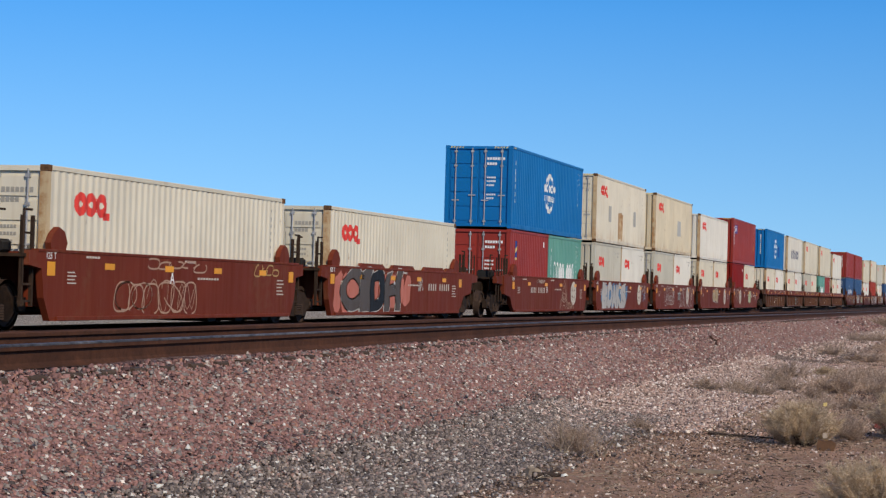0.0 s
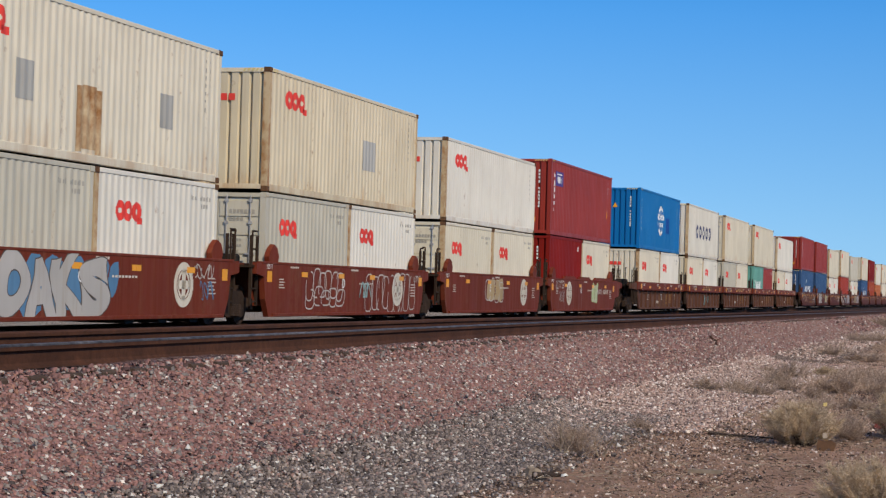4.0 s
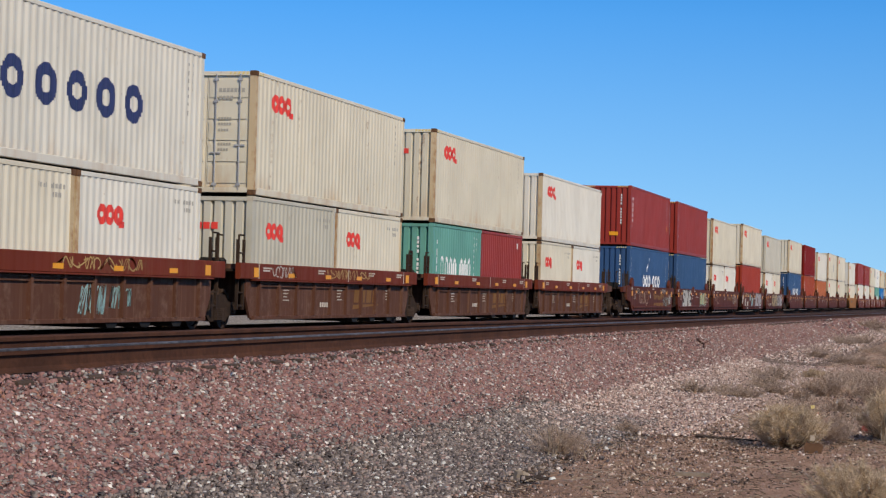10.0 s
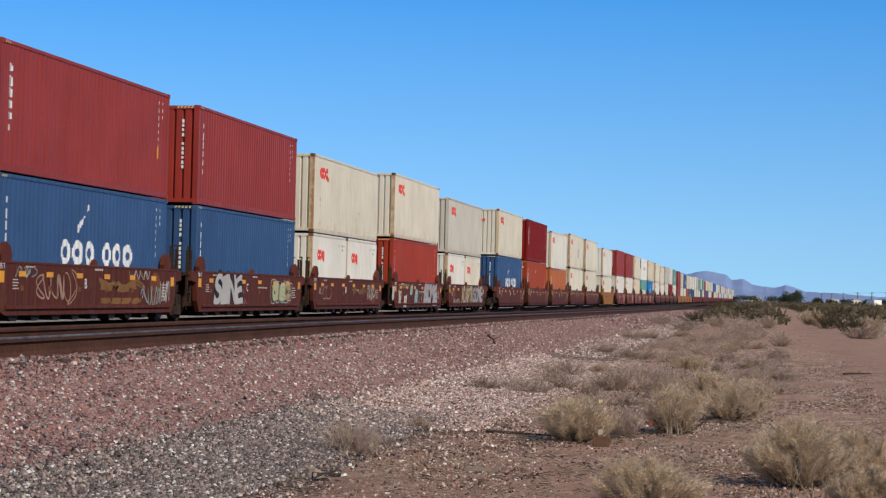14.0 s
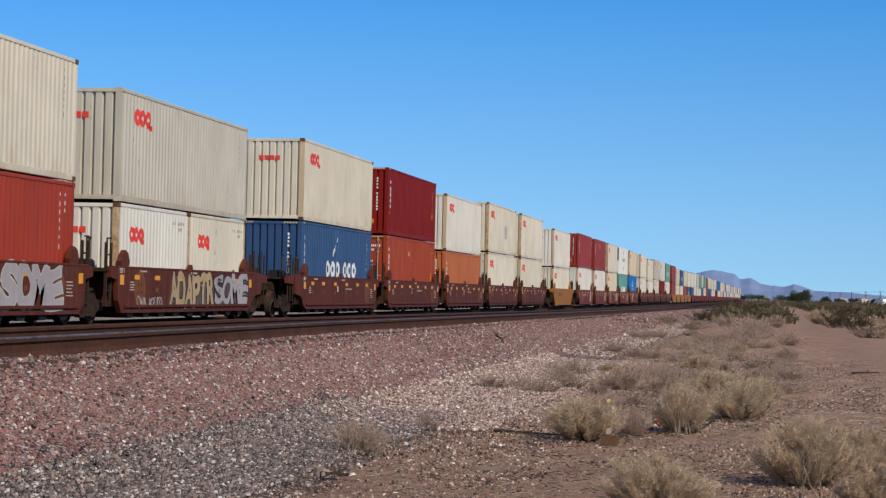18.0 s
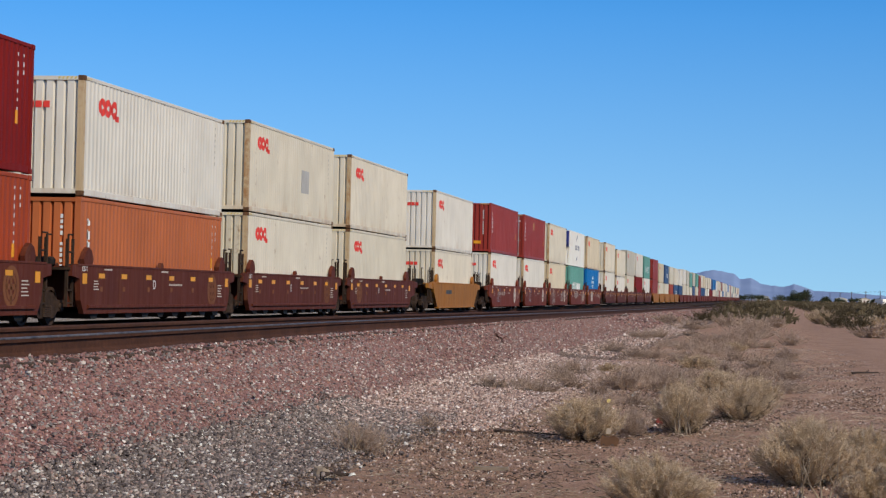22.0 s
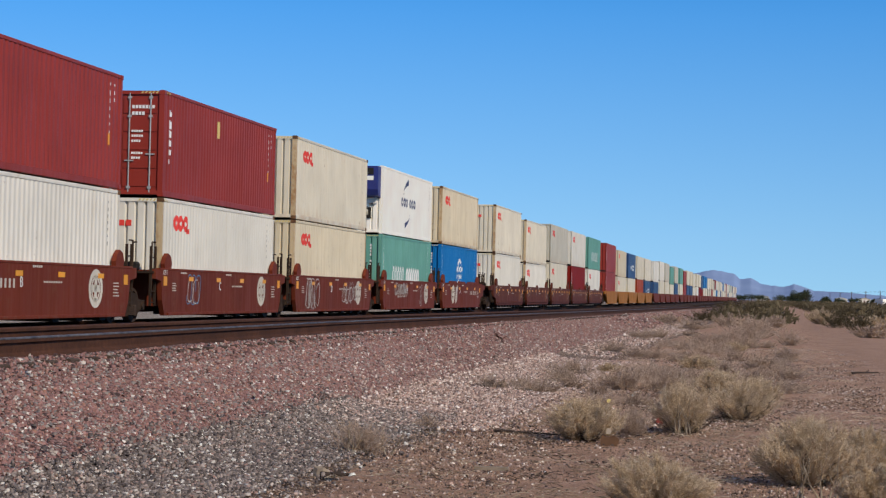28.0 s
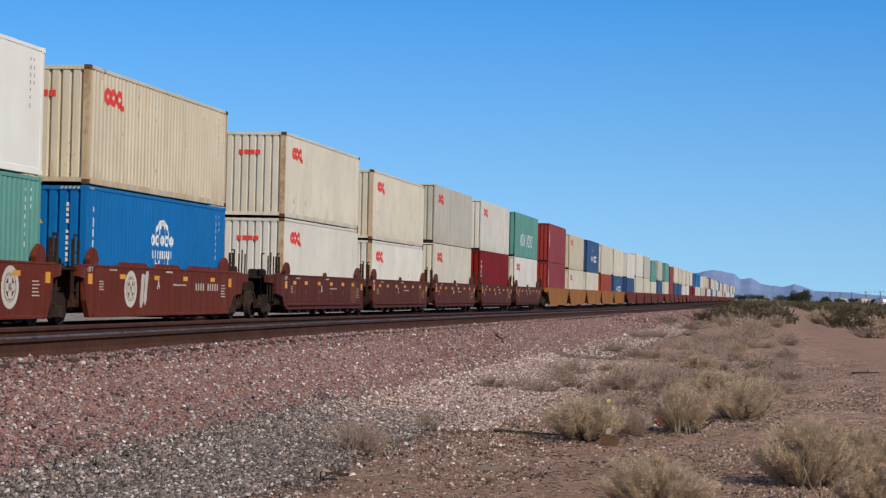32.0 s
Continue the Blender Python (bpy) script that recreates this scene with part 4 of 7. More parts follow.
def tent(y, w, h):
    """The lines of a painted tent with an eye in it."""
    eye = [(y + 0.23 * w * math.sin(a), 0.52 * h + 0.09 * h * math.cos(a)) for a in (0.0, 0.8, 1.57, 2.3, 3.14, 3.9, 4.71, 5.5, 6.28)]
    rays = [[(y + 0.05 * w * k, 0.52 * h), (y + 0.09 * w * k, 0.40 * h)] for k in (-2, -1, 0, 1, 2)]
    return [[(y - w / 2, 0.06), (y - 0.03 * w, h), (y + 0.04 * w, h), (y + w / 2, 0.06)], [(y - 0.42 * w, 0.06), (y, 0.84 * h), (y + 0.42 * w, 0.06)], [(y - 0.28 * w, 0.42 * h), (y, 0.34 * h), (y + 0.28 * w, 0.42 * h)], [(y - 0.2 * w, 0.06), (y - 0.08 * w, 0.25 * h), (y + 0.08 * w, 0.25 * h), (y + 0.2 * w, 0.06)], [(y - 0.6 * w, 0.06), (y + 0.62 * w, 0.06)], eye] + rays


def blob_fill(seed, y0, y1, z0, z1, x):
    """Fat sprayed shapes side by side, filled in."""
    rnd = random.Random(seed)
    s = Solid()
    n = max(2, int((y1 - y0) / 0.8))
    for i in range(n):
        cy, w = y0 + (y1 - y0) * (i + 0.5) / n, (y1 - y0) / n * 0.47
        ring = []
        for k in range(10):
            a = 2 * math.pi * k / 10
            rr = rnd.uniform(0.78, 1.12)
            ring.append((cy + 0.10 * math.sin(a) + w * rr * max(-1, min(1, 1.35 * math.cos(a))), (z0 + z1) / 2 + (z1 - z0) / 2 * min(1.0, rr * max(-1, min(1, 1.3 * math.sin(a))))))
        s.slab(ring, x, x + 0.002)
    return s


def bubbles(seed, y0, y1, z0, z1, n, x, thick=0.035):
    """Tall rounded outlines side by side, as of hollow sprayed letters."""
    rnd = random.Random(seed)
    s = Solid()
    step = (y1 - y0) / n
    for i in range(n):
        cy = y0 + step * (i + 0.5) + rnd.uniform(-0.1, 0.1) * step
        ry, lo, hi = step * rnd.uniform(0.42, 0.66), z0 + rnd.uniform(0, 0.12), z1 - rnd.uniform(0, 0.14)
        lean, pinch, turns = rnd.uniform(-0.05, 0.22), rnd.uniform(-0.5, 0.5), rnd.uniform(0.78, 1.0)
        first = rnd.uniform(0, 6.28)
        pts = []
        for k in range(29):
            u = first + 6.283 * turns * k / 28
            c, d = math.cos(u), math.sin(u)
            v = 0.5 + 0.5 * math.copysign(abs(d) ** 0.7, d)
            pts.append(Vector((cy + ry * math.copysign(abs(c) ** 0.6, c) * (1 + pinch * (v - 0.5)) + lean * (v - 0.5), lo + (hi - lo) * v)))
        n0 = len(s.v)
        for k, p in enumerate(pts):
            d = (pts[min(k + 1, 28)] - pts[max(k - 1, 0)])
            d = d.normalized() if d.length > 1e-5 else Vector((1, 0))
            q = Vector((-d.y, d.x)) * thick * 0.5
            s.v += [(x, p.x + q.x, p.y + q.y), (x, p.x - q.x, p.y - q.y)]
        s.f += [(n0 + 2 * k, n0 + 2 * k + 1, n0 + 2 * k + 3, n0 + 2 * k + 2) for k in range(28)]
        x += 0.0003
    return s


def glyph(ch, fat):
    """The points and faces of one letter, as (across, up)."""
    cu = bpy.data.curves.new("letter", "FONT")
    cu.body, cu.size, cu.offset, cu.resolution_u = ch, 1.0, fat, 5
    ob = bpy.data.objects.new("letter", cu)
    me = bpy.data.meshes.new_from_object(ob)
    bm = bmesh.new()
    bm.from_mesh(me)
    bmesh.ops.triangulate(bm, faces=bm.faces)
    for _ in range(2):
        bmesh.ops.subdivide_edges(bm, edges=[e for e in bm.edges if e.calc_length() > 0.12], cuts=1)
    bmesh.ops.triangulate(bm, faces=[f for f in bm.faces if len(f.verts) > 4])
    bm.verts.index_update()
    out = [tuple(v.co[:2]) for v in bm.verts], [tuple(v.index for v in f.verts) for f in bm.faces]
    bm.free()
    bpy.data.objects.remove(ob)
    bpy.data.meshes.remove(me)
    return out


def sprayed_word(side, seed, face, text, y0, y1, z0, z1, fill, rim, fat=0.045, border=0.03):
    """Packed sprayed letters, each a part, with a rim of another colour."""
    rnd = random.Random(seed + len(text))
    step = (y1 - y0) / len(text)
    for i, ch in enumerate(text):
        inner = glyph(ch, fat)
        us, vs = [p[0] for p in inner[0]], [p[1] for p in inner[0]]
        u0, v0, du, dv = min(us), min(vs), max(us) - min(us), max(vs) - min(vs)
        a, b = y0 + step * (i - 0.06), y0 + step * (i + 1.06)
        lo, hi = z0 + rnd.uniform(0, 0.06), z1 - rnd.uniform(0, 0.07)
        lean, swing, phase = rnd.uniform(-0.10, 0.14) * step, rnd.uniform(0.05, 0.11) * step, rnd.uniform(0, 6.28)
        for points, lift, mat, word in ((glyph(ch, fat + border), 0.003, rim, "rim of a sprayed letter"), (inner, 0.006, fill, "filled sprayed letter")):
            q = Solid()
            for u, v in points[0]:
                across, up = (u - u0) / du, (v - v0) / dv
                q.v.append((face + lift + 0.0007 * i, a + (b - a) * across + lean * (2 * up - 1) + swing * math.sin(5.5 * up + phase), lo + (hi - lo) * up - 0.06 * math.sin(4.0 * across + phase * 1.7) * (0.3 + up)))
            q.f += points[1]
            part("graffiti", q, mat, side, word)


M_LILAC = paint("pale_lilac_spray_paint", (0.40, 0.365, 0.365), 0.0, 0.5, 0.6)
M_STRAW = paint("straw_spray_paint", (0.46, 0.335, 0.18), 0.0, 0.5, 0.6)
M_LIME = paint("pale_lime_spray_paint", (0.42, 0.50, 0.26), 0.0, 0.5, 0.6)
M_TANLINE = paint("tan_spray_paint", (0.42, 0.27, 0.19), 0.1, 0.5, 0.6)
M_WHITEWASH = paint("whitewash_spray_paint", (0.47, 0.445, 0.41), 0.1, 0.6, 0.65)
GRAFFITI = {
    "tan": [("loops", 2.6, 6.6, 0.14, 0.86, 6, M_TANLINE), ("loops", 4.0, 7.0, 1.02, 1.31, 5, M_TANLINE), ("loops", 10.0, 11.4, 1.0, 1.31, 4, M_SPRAY_GOLD), ("tag", 2.7, 6.4, 0.2, 0.9, 5, M_TANLINE, 0.03)],
    "dark": [("cloud", 0.0, 1.3, 0.15, 1.25, M_SPRAY_PINK), ("cloud", 5.4, 6.9, 0.3, 1.2, M_SPRAY_PINK), ("cloud", 1.2, 5.6, 0.3, 1.2, M_SPRAY_PINK), ("word", "C", 0.7, 2.1, 0.13, 1.30, M_SPRAY_GREY, M_CHALK, 0.06, 0.025), ("word", "I", 2.25, 3.05, 0.13, 1.30, M_SPRAY_GREY, M_CHALK, 0.06, 0.025), ("word", "D", 3.15, 4.35, 0.13, 1.30, M_SPRAY_DARK, M_CHALK, 0.06, 0.025), ("word", "H", 4.45, 5.8, 0.13, 1.30, M_SPRAY_GREY, M_CHALK, 0.06, 0.025), ("tag", 7.6, 8.1, 0.7, 1.2, 2, M_CHALK, 0.04)],
    "tipi": [("lines", tent(8.35, 1.7, 1.28), M_TANLINE, 0.035), ("tag", 8.9, 10.2, 0.15, 0.45, 4, M_TANLINE, 0.035), ("tag", 3.6, 4.8, 1.12, 1.28, 4, M_WORN, 0.02)],
    "big": [("cloud", 0.7, 1.5, 0.5, 1.0, M_SPRAY_BLUE), ("cloud", 6.0, 6.9, 0.55, 1.2, M_SPRAY_BLUE), ("cloud", 1.4, 6.2, 0.2, 1.28, M_SPRAY_BLUE), ("word", "BOAKS", 1.0, 6.4, 0.10, 1.31, M_WHITEWASH, M_SPRAY_GREY, 0.085, 0.018), ("tag", 10.5, 11.6, 0.9, 1.25, 5, M_CHALK, 0.03), ("tag", 10.9, 11.6, 0.45, 0.9, 3, M_SPRAY_BLUE, 0.03)],
    "outline": [("loops", 2.5, 5.3, 0.25, 0.85, 5, M_CHALK), ("loops", 2.5, 5.2, 0.45, 1.29, 6, M_CHALK), ("loops", 7.2, 11.7, 0.14, 1.26, 9, M_CHALK), ("tag", 6.7, 7.6, 0.5, 1.0, 3, M_SPRAY_TEAL, 0.05), ("tag", 11.6, 12.4, 1.0, 1.2, 3, M_CHALK, 0.025)],
    "cream": [("cloud", 4.7, 7.1, 0.45, 1.25, M_STRAW), ("loops", 4.6, 7.1, 0.40, 1.25, 4, M_CHALK), ("tag", 5.0, 6.9, 0.55, 1.1, 4, M_SPRAY_GOLD, 0.05)],
    "face": [("tag", 0.5, 1.9, 0.95, 1.28, 5, M_CHALK, 0.035), ("tag", 1.2, 2.0, 0.45, 0.9, 3, M_CHALK, 0.03), ("cloud", 7.45, 8.75, 0.36, 1.27, M_LIME), ("loops", 7.5, 8.7, 0.45, 1.2, 3, M_WORN)],
    "gold": [("word", "IMI", 6.3, 8.6, 0.72, 1.02, M_OCHRE, M_OXIDE, 0.05, 0.0), ("word", "F", 8.7, 9.7, 0.72, 1.02, M_OCHRE, M_OXIDE, 0.05, 0.0), ("cloud", 6.3, 9.6, 0.42, 0.58, M_OCHRE), ("tag", 8.6, 10.2, 1.05, 1.30, 4, M_CHALK, 0.03), ("tag", 9.4, 11.2, 0.35, 0.9, 5, M_SPRAY_TEAL, 0.035), ("tag", 2.0, 4.6, 0.4, 1.25, 6, M_TANLINE, 0.05), ("tag", 0.7, 2.0, 1.0, 1.3, 4, M_SPRAY_TEAL, 0.03), ("tag", 11.2, 12.0, 0.4, 1.1, 3, M_CHALK, 0.035)],
    "sine": [("word", "SINE", 1.5, 4.6, 0.36, 1.31, M_CHALK, M_SPRAY_DARK, 0.035, 0.06), ("cloud", 8.5, 11.2, 0.45, 1.15, M_LIME), ("loops", 8.4, 11.3, 0.40, 1.22, 5, M_SPRAY_TEAL), ("tag", 8.6, 11.0, 0.5, 1.1, 4, M_STRAW, 0.05), ("tag", 4.5, 5.3, 0.35, 0.6, 2, M_SPRAY_PINK, 0.03)],
    "faint": [("word", "MF", 6.8, 9.4, 0.72, 1.0, M_OCHRE, M_OXIDE, 0.05, 0.0), ("loops", 1.2, 2.6, 0.5, 1.15, 2, M_TANLINE), ("tag", 9.6, 11.2, 0.5, 1.2, 4, M_WORN, 0.05)],
    "patches": [("cloud", 0.7, 1.3, 0.3, 0.95, M_WORN), ("cloud", 2.0, 2.7, 0.2, 0.75, M_WORN), ("cloud", 3.6, 4.2, 0.75, 1.25, M_SPRAY_TEAL), ("cloud", 4.8, 5.6, 0.35, 1.0, M_SPRAY_TEAL), ("loops", 5.9, 7.4, 0.3, 1.0, 2, M_CHALK), ("word", "SOME", 7.4, 11.0, 0.28, 1.29, M_LILAC, M_CHALK, 0.05, 0.03), ("tag", 0.5, 3.4, 1.06, 1.26, 7, M_STRAW, 0.03), ("cloud", -0.9, -0.4, 0.5, 1.2, M_WORN)],
    "adapt": [("cloud", 3.9, 12.0, 0.35, 1.2, M_SPRAY_GREY), ("word", "ADAPTR", 3.95, 8.2, 0.28, 1.30, M_STRAW, M_SPRAY_DARK, 0.04, 0.035), ("word", "SOME", 8.3, 11.95, 0.34, 1.31, M_LILAC, M_SPRAY_DARK, 0.04, 0.035), ("tag", 1.1, 3.2, 0.28, 0.62, 6, M_CHALK, 0.035)],
    "drip": [("loops", 1.3, 3.2, 0.12, 1.28, 3, M_CHALK), ("tag", 1.2, 3.3, 0.15, 1.25, 4, M_CHALK, 0.05), ("loops", 7.2, 8.9, 0.35, 1.05, 3, M_CHALK), ("tag", 7.4, 9.7, 0.35, 1.2, 4, M_CHALK, 0.035)],
    "veil": [("tag", 2.2, 5.4, 0.70, 1.28, 8, M_CHALK, 0.06), ("tag", 3.0, 5.2, 0.60, 1.2, 4, M_WORN, 0.04), ("loops", 8.3, 9.0, 0.22, 1.22, 2, M_CHALK)],
    "oval": [("cloud", 3.75, 4.35, 0.36, 1.27, M_WORN)],
    "blue": [("loops", 1.9, 3.2, 0.35, 1.22, 3, M_SPRAY_BLUE), ("loops", 2.0, 3.1, 0.40, 1.15, 2, M_CHALK)]}
LETTERS = {}


def lettering(text, size, face, y, z):
    """Stencilled characters on the side towards the camera."""
    key = (text, size)
    if key not in LETTERS:
        cu = bpy.data.curves.new("stencil", "FONT")
        cu.body, cu.size, cu.extrude = text, size, 0.002
        ob = bpy.data.objects.new("stencil", cu)
        LETTERS[key] = bpy.data.meshes.new_from_object(ob)
        bpy.data.objects.remove(ob)
        LETTERS[key].materials.append(M_DECAL)
        LETTERS[key].transform(Matrix(((0, 0, 1, 0), (1, 0, 0, 0), (0, 1, 0, 0), (0, 0, 0, 1))))
    return LETTERS[key], (face + 0.004, y, z)


def well_unit(kind, front, rear, tags, rows, letter="A"):
    """One well of a car. front, rear: j (joint with a shared bogie), e (coupler end), n (bogie belongs to the neighbour)."""
    code = (kind, front, rear, tags, letter)
    if code in CARS:
        ob = copy_thing(CARS[code], Matrix.Identity(4))
        MOVERS.append((ob, rows))
        return ob
    fine = not kind.endswith("-")
    base = kind.rstrip("-")
    mat = {"smooth": M_MAROON, "flange": M_OXIDE, "ribbed": M_BROWN, "yellow": M_YELLOW}[base]
    word = {"smooth": "maroon smooth-sided", "flange": "oxide-brown flanged", "ribbed": "brown rib-sided", "yellow": "weathered yellow"}[base]
    extra = " with sprayed graffiti" if any(t in GRAFFITI or t in ("teal", "chord") for t in tags) else " with amber reflectors"
    car = thing("well_car", f"{word} steel container well car{extra}", "rail car", "well cars of the train")
    zt, zb = (1.42, 0.15) if base == "ribbed" else (1.34, 0.18 if base == "flange" else 0.09)
    ya, yb = -0.10, L40 + 0.10
    OUT = 1.40
    for sgn in (1, -1):
        x0, x1 = sorted((sgn * 1.27, sgn * OUT))
        if base == "ribbed":
            def chord():
                q = Solid().box(x0, x1, ya - 1.0, yb + 1.0, 1.05, zt, 0.015)
                q.box(min(sgn * 1.27, sgn * 1.47), max(sgn * 1.27, sgn * 1.47), ya - 0.2, yb + 0.2, 1.02, 1.052)
                return q.mesh("top_chord", M_MAROON)
            side = part("top_chord", cached(("chord", sgn), chord), M_MAROON, car, "maroon top chord")
            xi0, xi1 = sorted((sgn * 1.25, sgn * 1.31))
            part("side_plate", cached(("rplate", sgn), lambda: Solid().slab([(ya - 0.1, zb), (yb + 0.1, zb), (yb + 0.4, 0.65), (yb + 0.4, 1.05), (ya - 0.4, 1.05), (ya - 0.4, 0.65)], xi0, xi1).mesh("side_plate", mat)), mat, car)
            for zz in (0.90, 0.97):
                part("side_rail", cached(("rrail", sgn), lambda: Solid().box(min(sgn * 1.31, sgn * 1.36), max(sgn * 1.31, sgn * 1.36), 0.3, 6.7, -0.015, 0.015).mesh("side_rail", mat)), mat, car, at=(0, 0, zz))
            part("bottom_sill", cached(("rsill", sgn), lambda: Solid().box(min(sgn * 1.25, sgn * 1.37), max(sgn * 1.25, sgn * 1.37), ya, yb, zb - 0.04, zb + 0.05, 0.01).mesh("bottom_sill", mat)), mat, car)
            for k in range(10):
                part("side_post", cached(("rpost", sgn), lambda: Solid().box(min(sgn * 1.31, sgn * 1.39), max(sgn * 1.31, sgn * 1.39), -0.05, 0.05, zb + 0.05, 1.02).mesh("side_post", mat)), mat, car, at=(0, 0.25 + k * 1.30, 0))
        else:
            def plate():
                q = Solid()
                if base == "yellow":
                    ring = [(ya + 0.3, zb), (yb - 0.3, zb), (yb + 0.9, 0.90), (yb + 1.1, 1.20), (yb + 1.1, zt), (ya - 1.1, zt), (ya - 1.1, 1.20), (ya - 0.9, 0.90)]
                else:
                    joint = [(0.0, zb), (0.25, 0.50), (0.35, 1.02), (0.85, 1.08), (0.85, zt)]
                    outer = [(-0.25, zb), (0.15, 0.30), (0.45, 0.62), (1.35, 0.72), (1.45, zt)]
                    ring = [(yb + d, z) for d, z in (outer if rear == "e" else joint)] + [(ya - d, z) for d, z in reversed(outer if front == "e" else joint)]
                q.slab(ring, x0, x1)
                return q.mesh("side_plate", mat)
            side = part("side_plate", cached(("plate", base, sgn, front == "e", rear == "e"), plate), mat, car)
            lo = 0.36 if base == "flange" else zb + 0.05
            part("bottom_sill", cached(("sill", base, sgn), lambda: Solid().box(min(sgn * 1.25, sgn * (OUT + 0.05)), max(sgn * 1.25, sgn * (OUT + 0.05)), ya + 0.2, yb - 0.2, lo - 0.05, lo + 0.03, 0.01).mesh("bottom_sill", mat)), mat, car)
            part("top_chord", cached(("smchord", base, sgn), lambda: Solid().box(min(sgn * 1.25, sgn * (OUT + 0.012)), max(sgn * 1.25, sgn * (OUT + 0.012)), ya - 0.5, yb + 0.5, zt - 0.03, zt + 0.03, 0.01).mesh("top_chord", mat)), mat, car)
            if fine and base == "smooth" and rear == "e":
                for k, yy in enumerate((2.2, 5.1, 8.3, 10.7)):
                    ln = 2.3 if k < 3 else 1.1
                    part("guide_hump", cached(("hump", sgn, k == 3), lambda: Solid().slab([(0, zt + 0.02), (ln, zt + 0.02), (ln - 0.25, zt + 0.13), (0.2, zt + 0.13)], min(sgn * 1.27, sgn * 1.36), max(sgn * 1.27, sgn * 1.36)).mesh("guide_hump", mat)), mat, car, at=(0, yy, 0))
            if fine and base == "flange":
                part("guide_hump", cached(("knob", sgn), lambda: Solid().tube((sgn * 1.28, 6.0, zt + 0.04), (sgn * 1.38, 6.0, zt + 0.04), 0.13, 10).mesh("guide_hump", mat)), mat, car)
        # corner guides
        if fine and base != "ribbed":
            for yy in (-0.02, L40 - 0.55):
                part("corner_guide", cached(("ear", base, sgn), lambda: Solid().slab([(0.0, zt), (0.55, zt), (0.62, zt + 0.16), (0.50, zt + 0.36), (0.28, zt + 0.44), (0.08, zt + 0.32), (-0.05, zt + 0.15)], min(sgn * 1.24, sgn * 1.36), max(sgn * 1.24, sgn * 1.36)).mesh("corner_guide", mat)), mat, car, at=(0, yy, 0))
        # amber reflectors and lettering bars
        face = sgn * OUT
        def tag_box(y0, y1, z0, z1, m):
            a, b = sorted((face, face + sgn * 0.006))
            return Solid().box(a, b, y0, y1, z0, z1)
        spots = (0.9, 2.6, 4.6, 6.6, 8.6, 10.4) if base == "flange" else (2.1, 4.9, 7.5, 10.2)
        if base != "yellow" and fine:
            for yy in spots:
                part("reflector", cached(("refl", base, sgn), lambda: tag_box(0, 0.42, 1.04 if base != "ribbed" else 1.12, 1.16 if base != "ribbed" else 1.22, M_REFLECT).mesh("reflector", M_REFLECT)), M_REFLECT, side, "amber reflector strip", at=(0, yy, 0))
            for yy in (-0.25, L40 - 0.05):
                part("reflector", cached(("reflend", base == "ribbed", sgn), lambda: tag_box(0, 0.30, 0.90 if base != "ribbed" else 1.10, 1.15 if base != "ribbed" else 1.32, M_REFLECT).mesh("reflector", M_REFLECT)), M_REFLECT, side, "amber reflector plate", at=(0, yy, 0))
            def stencil():
                q = Solid()
                a, b = sorted((face, face + sgn * 0.004))
                for k in range(5):
                    q.box(a, b, L40 - 0.85, L40 - 0.40 - 0.06 * (k % 3), 0.60 + 0.08 * k, 0.628 + 0.08 * k)
                for k in range(4):
                    q.box(a, b, 0.55, 0.90 - 0.06 * (k % 2), 0.76 + 0.065 * k, 0.785 + 0.065 * k)
                for k in range(8):
                    q.box(a, b, 6.6 + 0.15 * k, 6.7 + 0.15 * k, 0.90, 0.945)
                for k in range(5):
                    q.box(a, b, 1.3 + 0.12 * k, 1.39 + 0.12 * k, 1.24, 1.28)
                    q.box(a, b, 5.9 + 0.12 * k, 5.99 + 0.12 * k, 1.24, 1.29)
                return q.mesh("writing", M_WORN)
            if base != "ribbed" and sgn > 0:
                if "e" in (front, rear) and base == "smooth":
                    yn = 2.6 if front == "e" else 8.7
                    part("number_bars", cached(("numbers", yn), lambda: skin([(yn + 0.24 * k, yn + 0.24 * k + 0.11, 0.78, 0.98) for k in range(10) if k != 4], [(0.0, 0.0), (13.0, 0.0)], OUT, 0.004).mesh("number_bars", M_WORN)), M_WORN, side, "row of white blocks")
                for text, size, yy, zz in ((letter, 0.34, 5.15, 0.80), ("125 T", 0.17, -0.32, 1.20)):
                    data, spot = lettering(text, size, OUT, yy, zz)
                    part("writing", data, M_DECAL, side, "white stencilled characters", at=spot)
            if base != "ribbed":
                part("writing", cached(("stencil", sgn), stencil), M_WORN, side, "small white stencilled characters")
        if base == "yellow" and fine:
            part("writing", cached(("ystencil", sgn), lambda: tag_box(2.6, 4.4, 0.80, 1.0, M_DECAL_DARK).mesh("writing", M_DECAL_DARK)), M_DECAL_DARK, side, "dark worn panel of characters")
        if base == "ribbed" and fine and "teal" not in tags:
            part("emblem", cached(("rwm", sgn), lambda: ochre_mark(sgn)), M_OCHRE, car, "faded ochre block mark")
            if sgn > 0:
                part("writing", cached("rwrite", ribbed_writing), M_WORN, car, "small white stencilled characters")
        if base == "flange" and fine and sgn > 0:
            at_end = 1.35 if rear == "e" else 10.75
            part("emblem", cached(("ghost", at_end), lambda: skin(ring_rects(at_end, 0.80, 0.46, 0.46, 0.13, 0.03) + ring_rects(at_end, 0.80, 0.30, 0.30, 0.10, 0.03) + [(at_end - 0.33, at_end + 0.33, 0.74, 0.86), (at_end - 0.06, at_end + 0.06, 0.42, 1.18)], [(0.0, 0.0), (13.0, 0.0)], OUT, 0.004).mesh("emblem", M_GHOST)), M_GHOST, side, "faded rust-coloured round emblem")
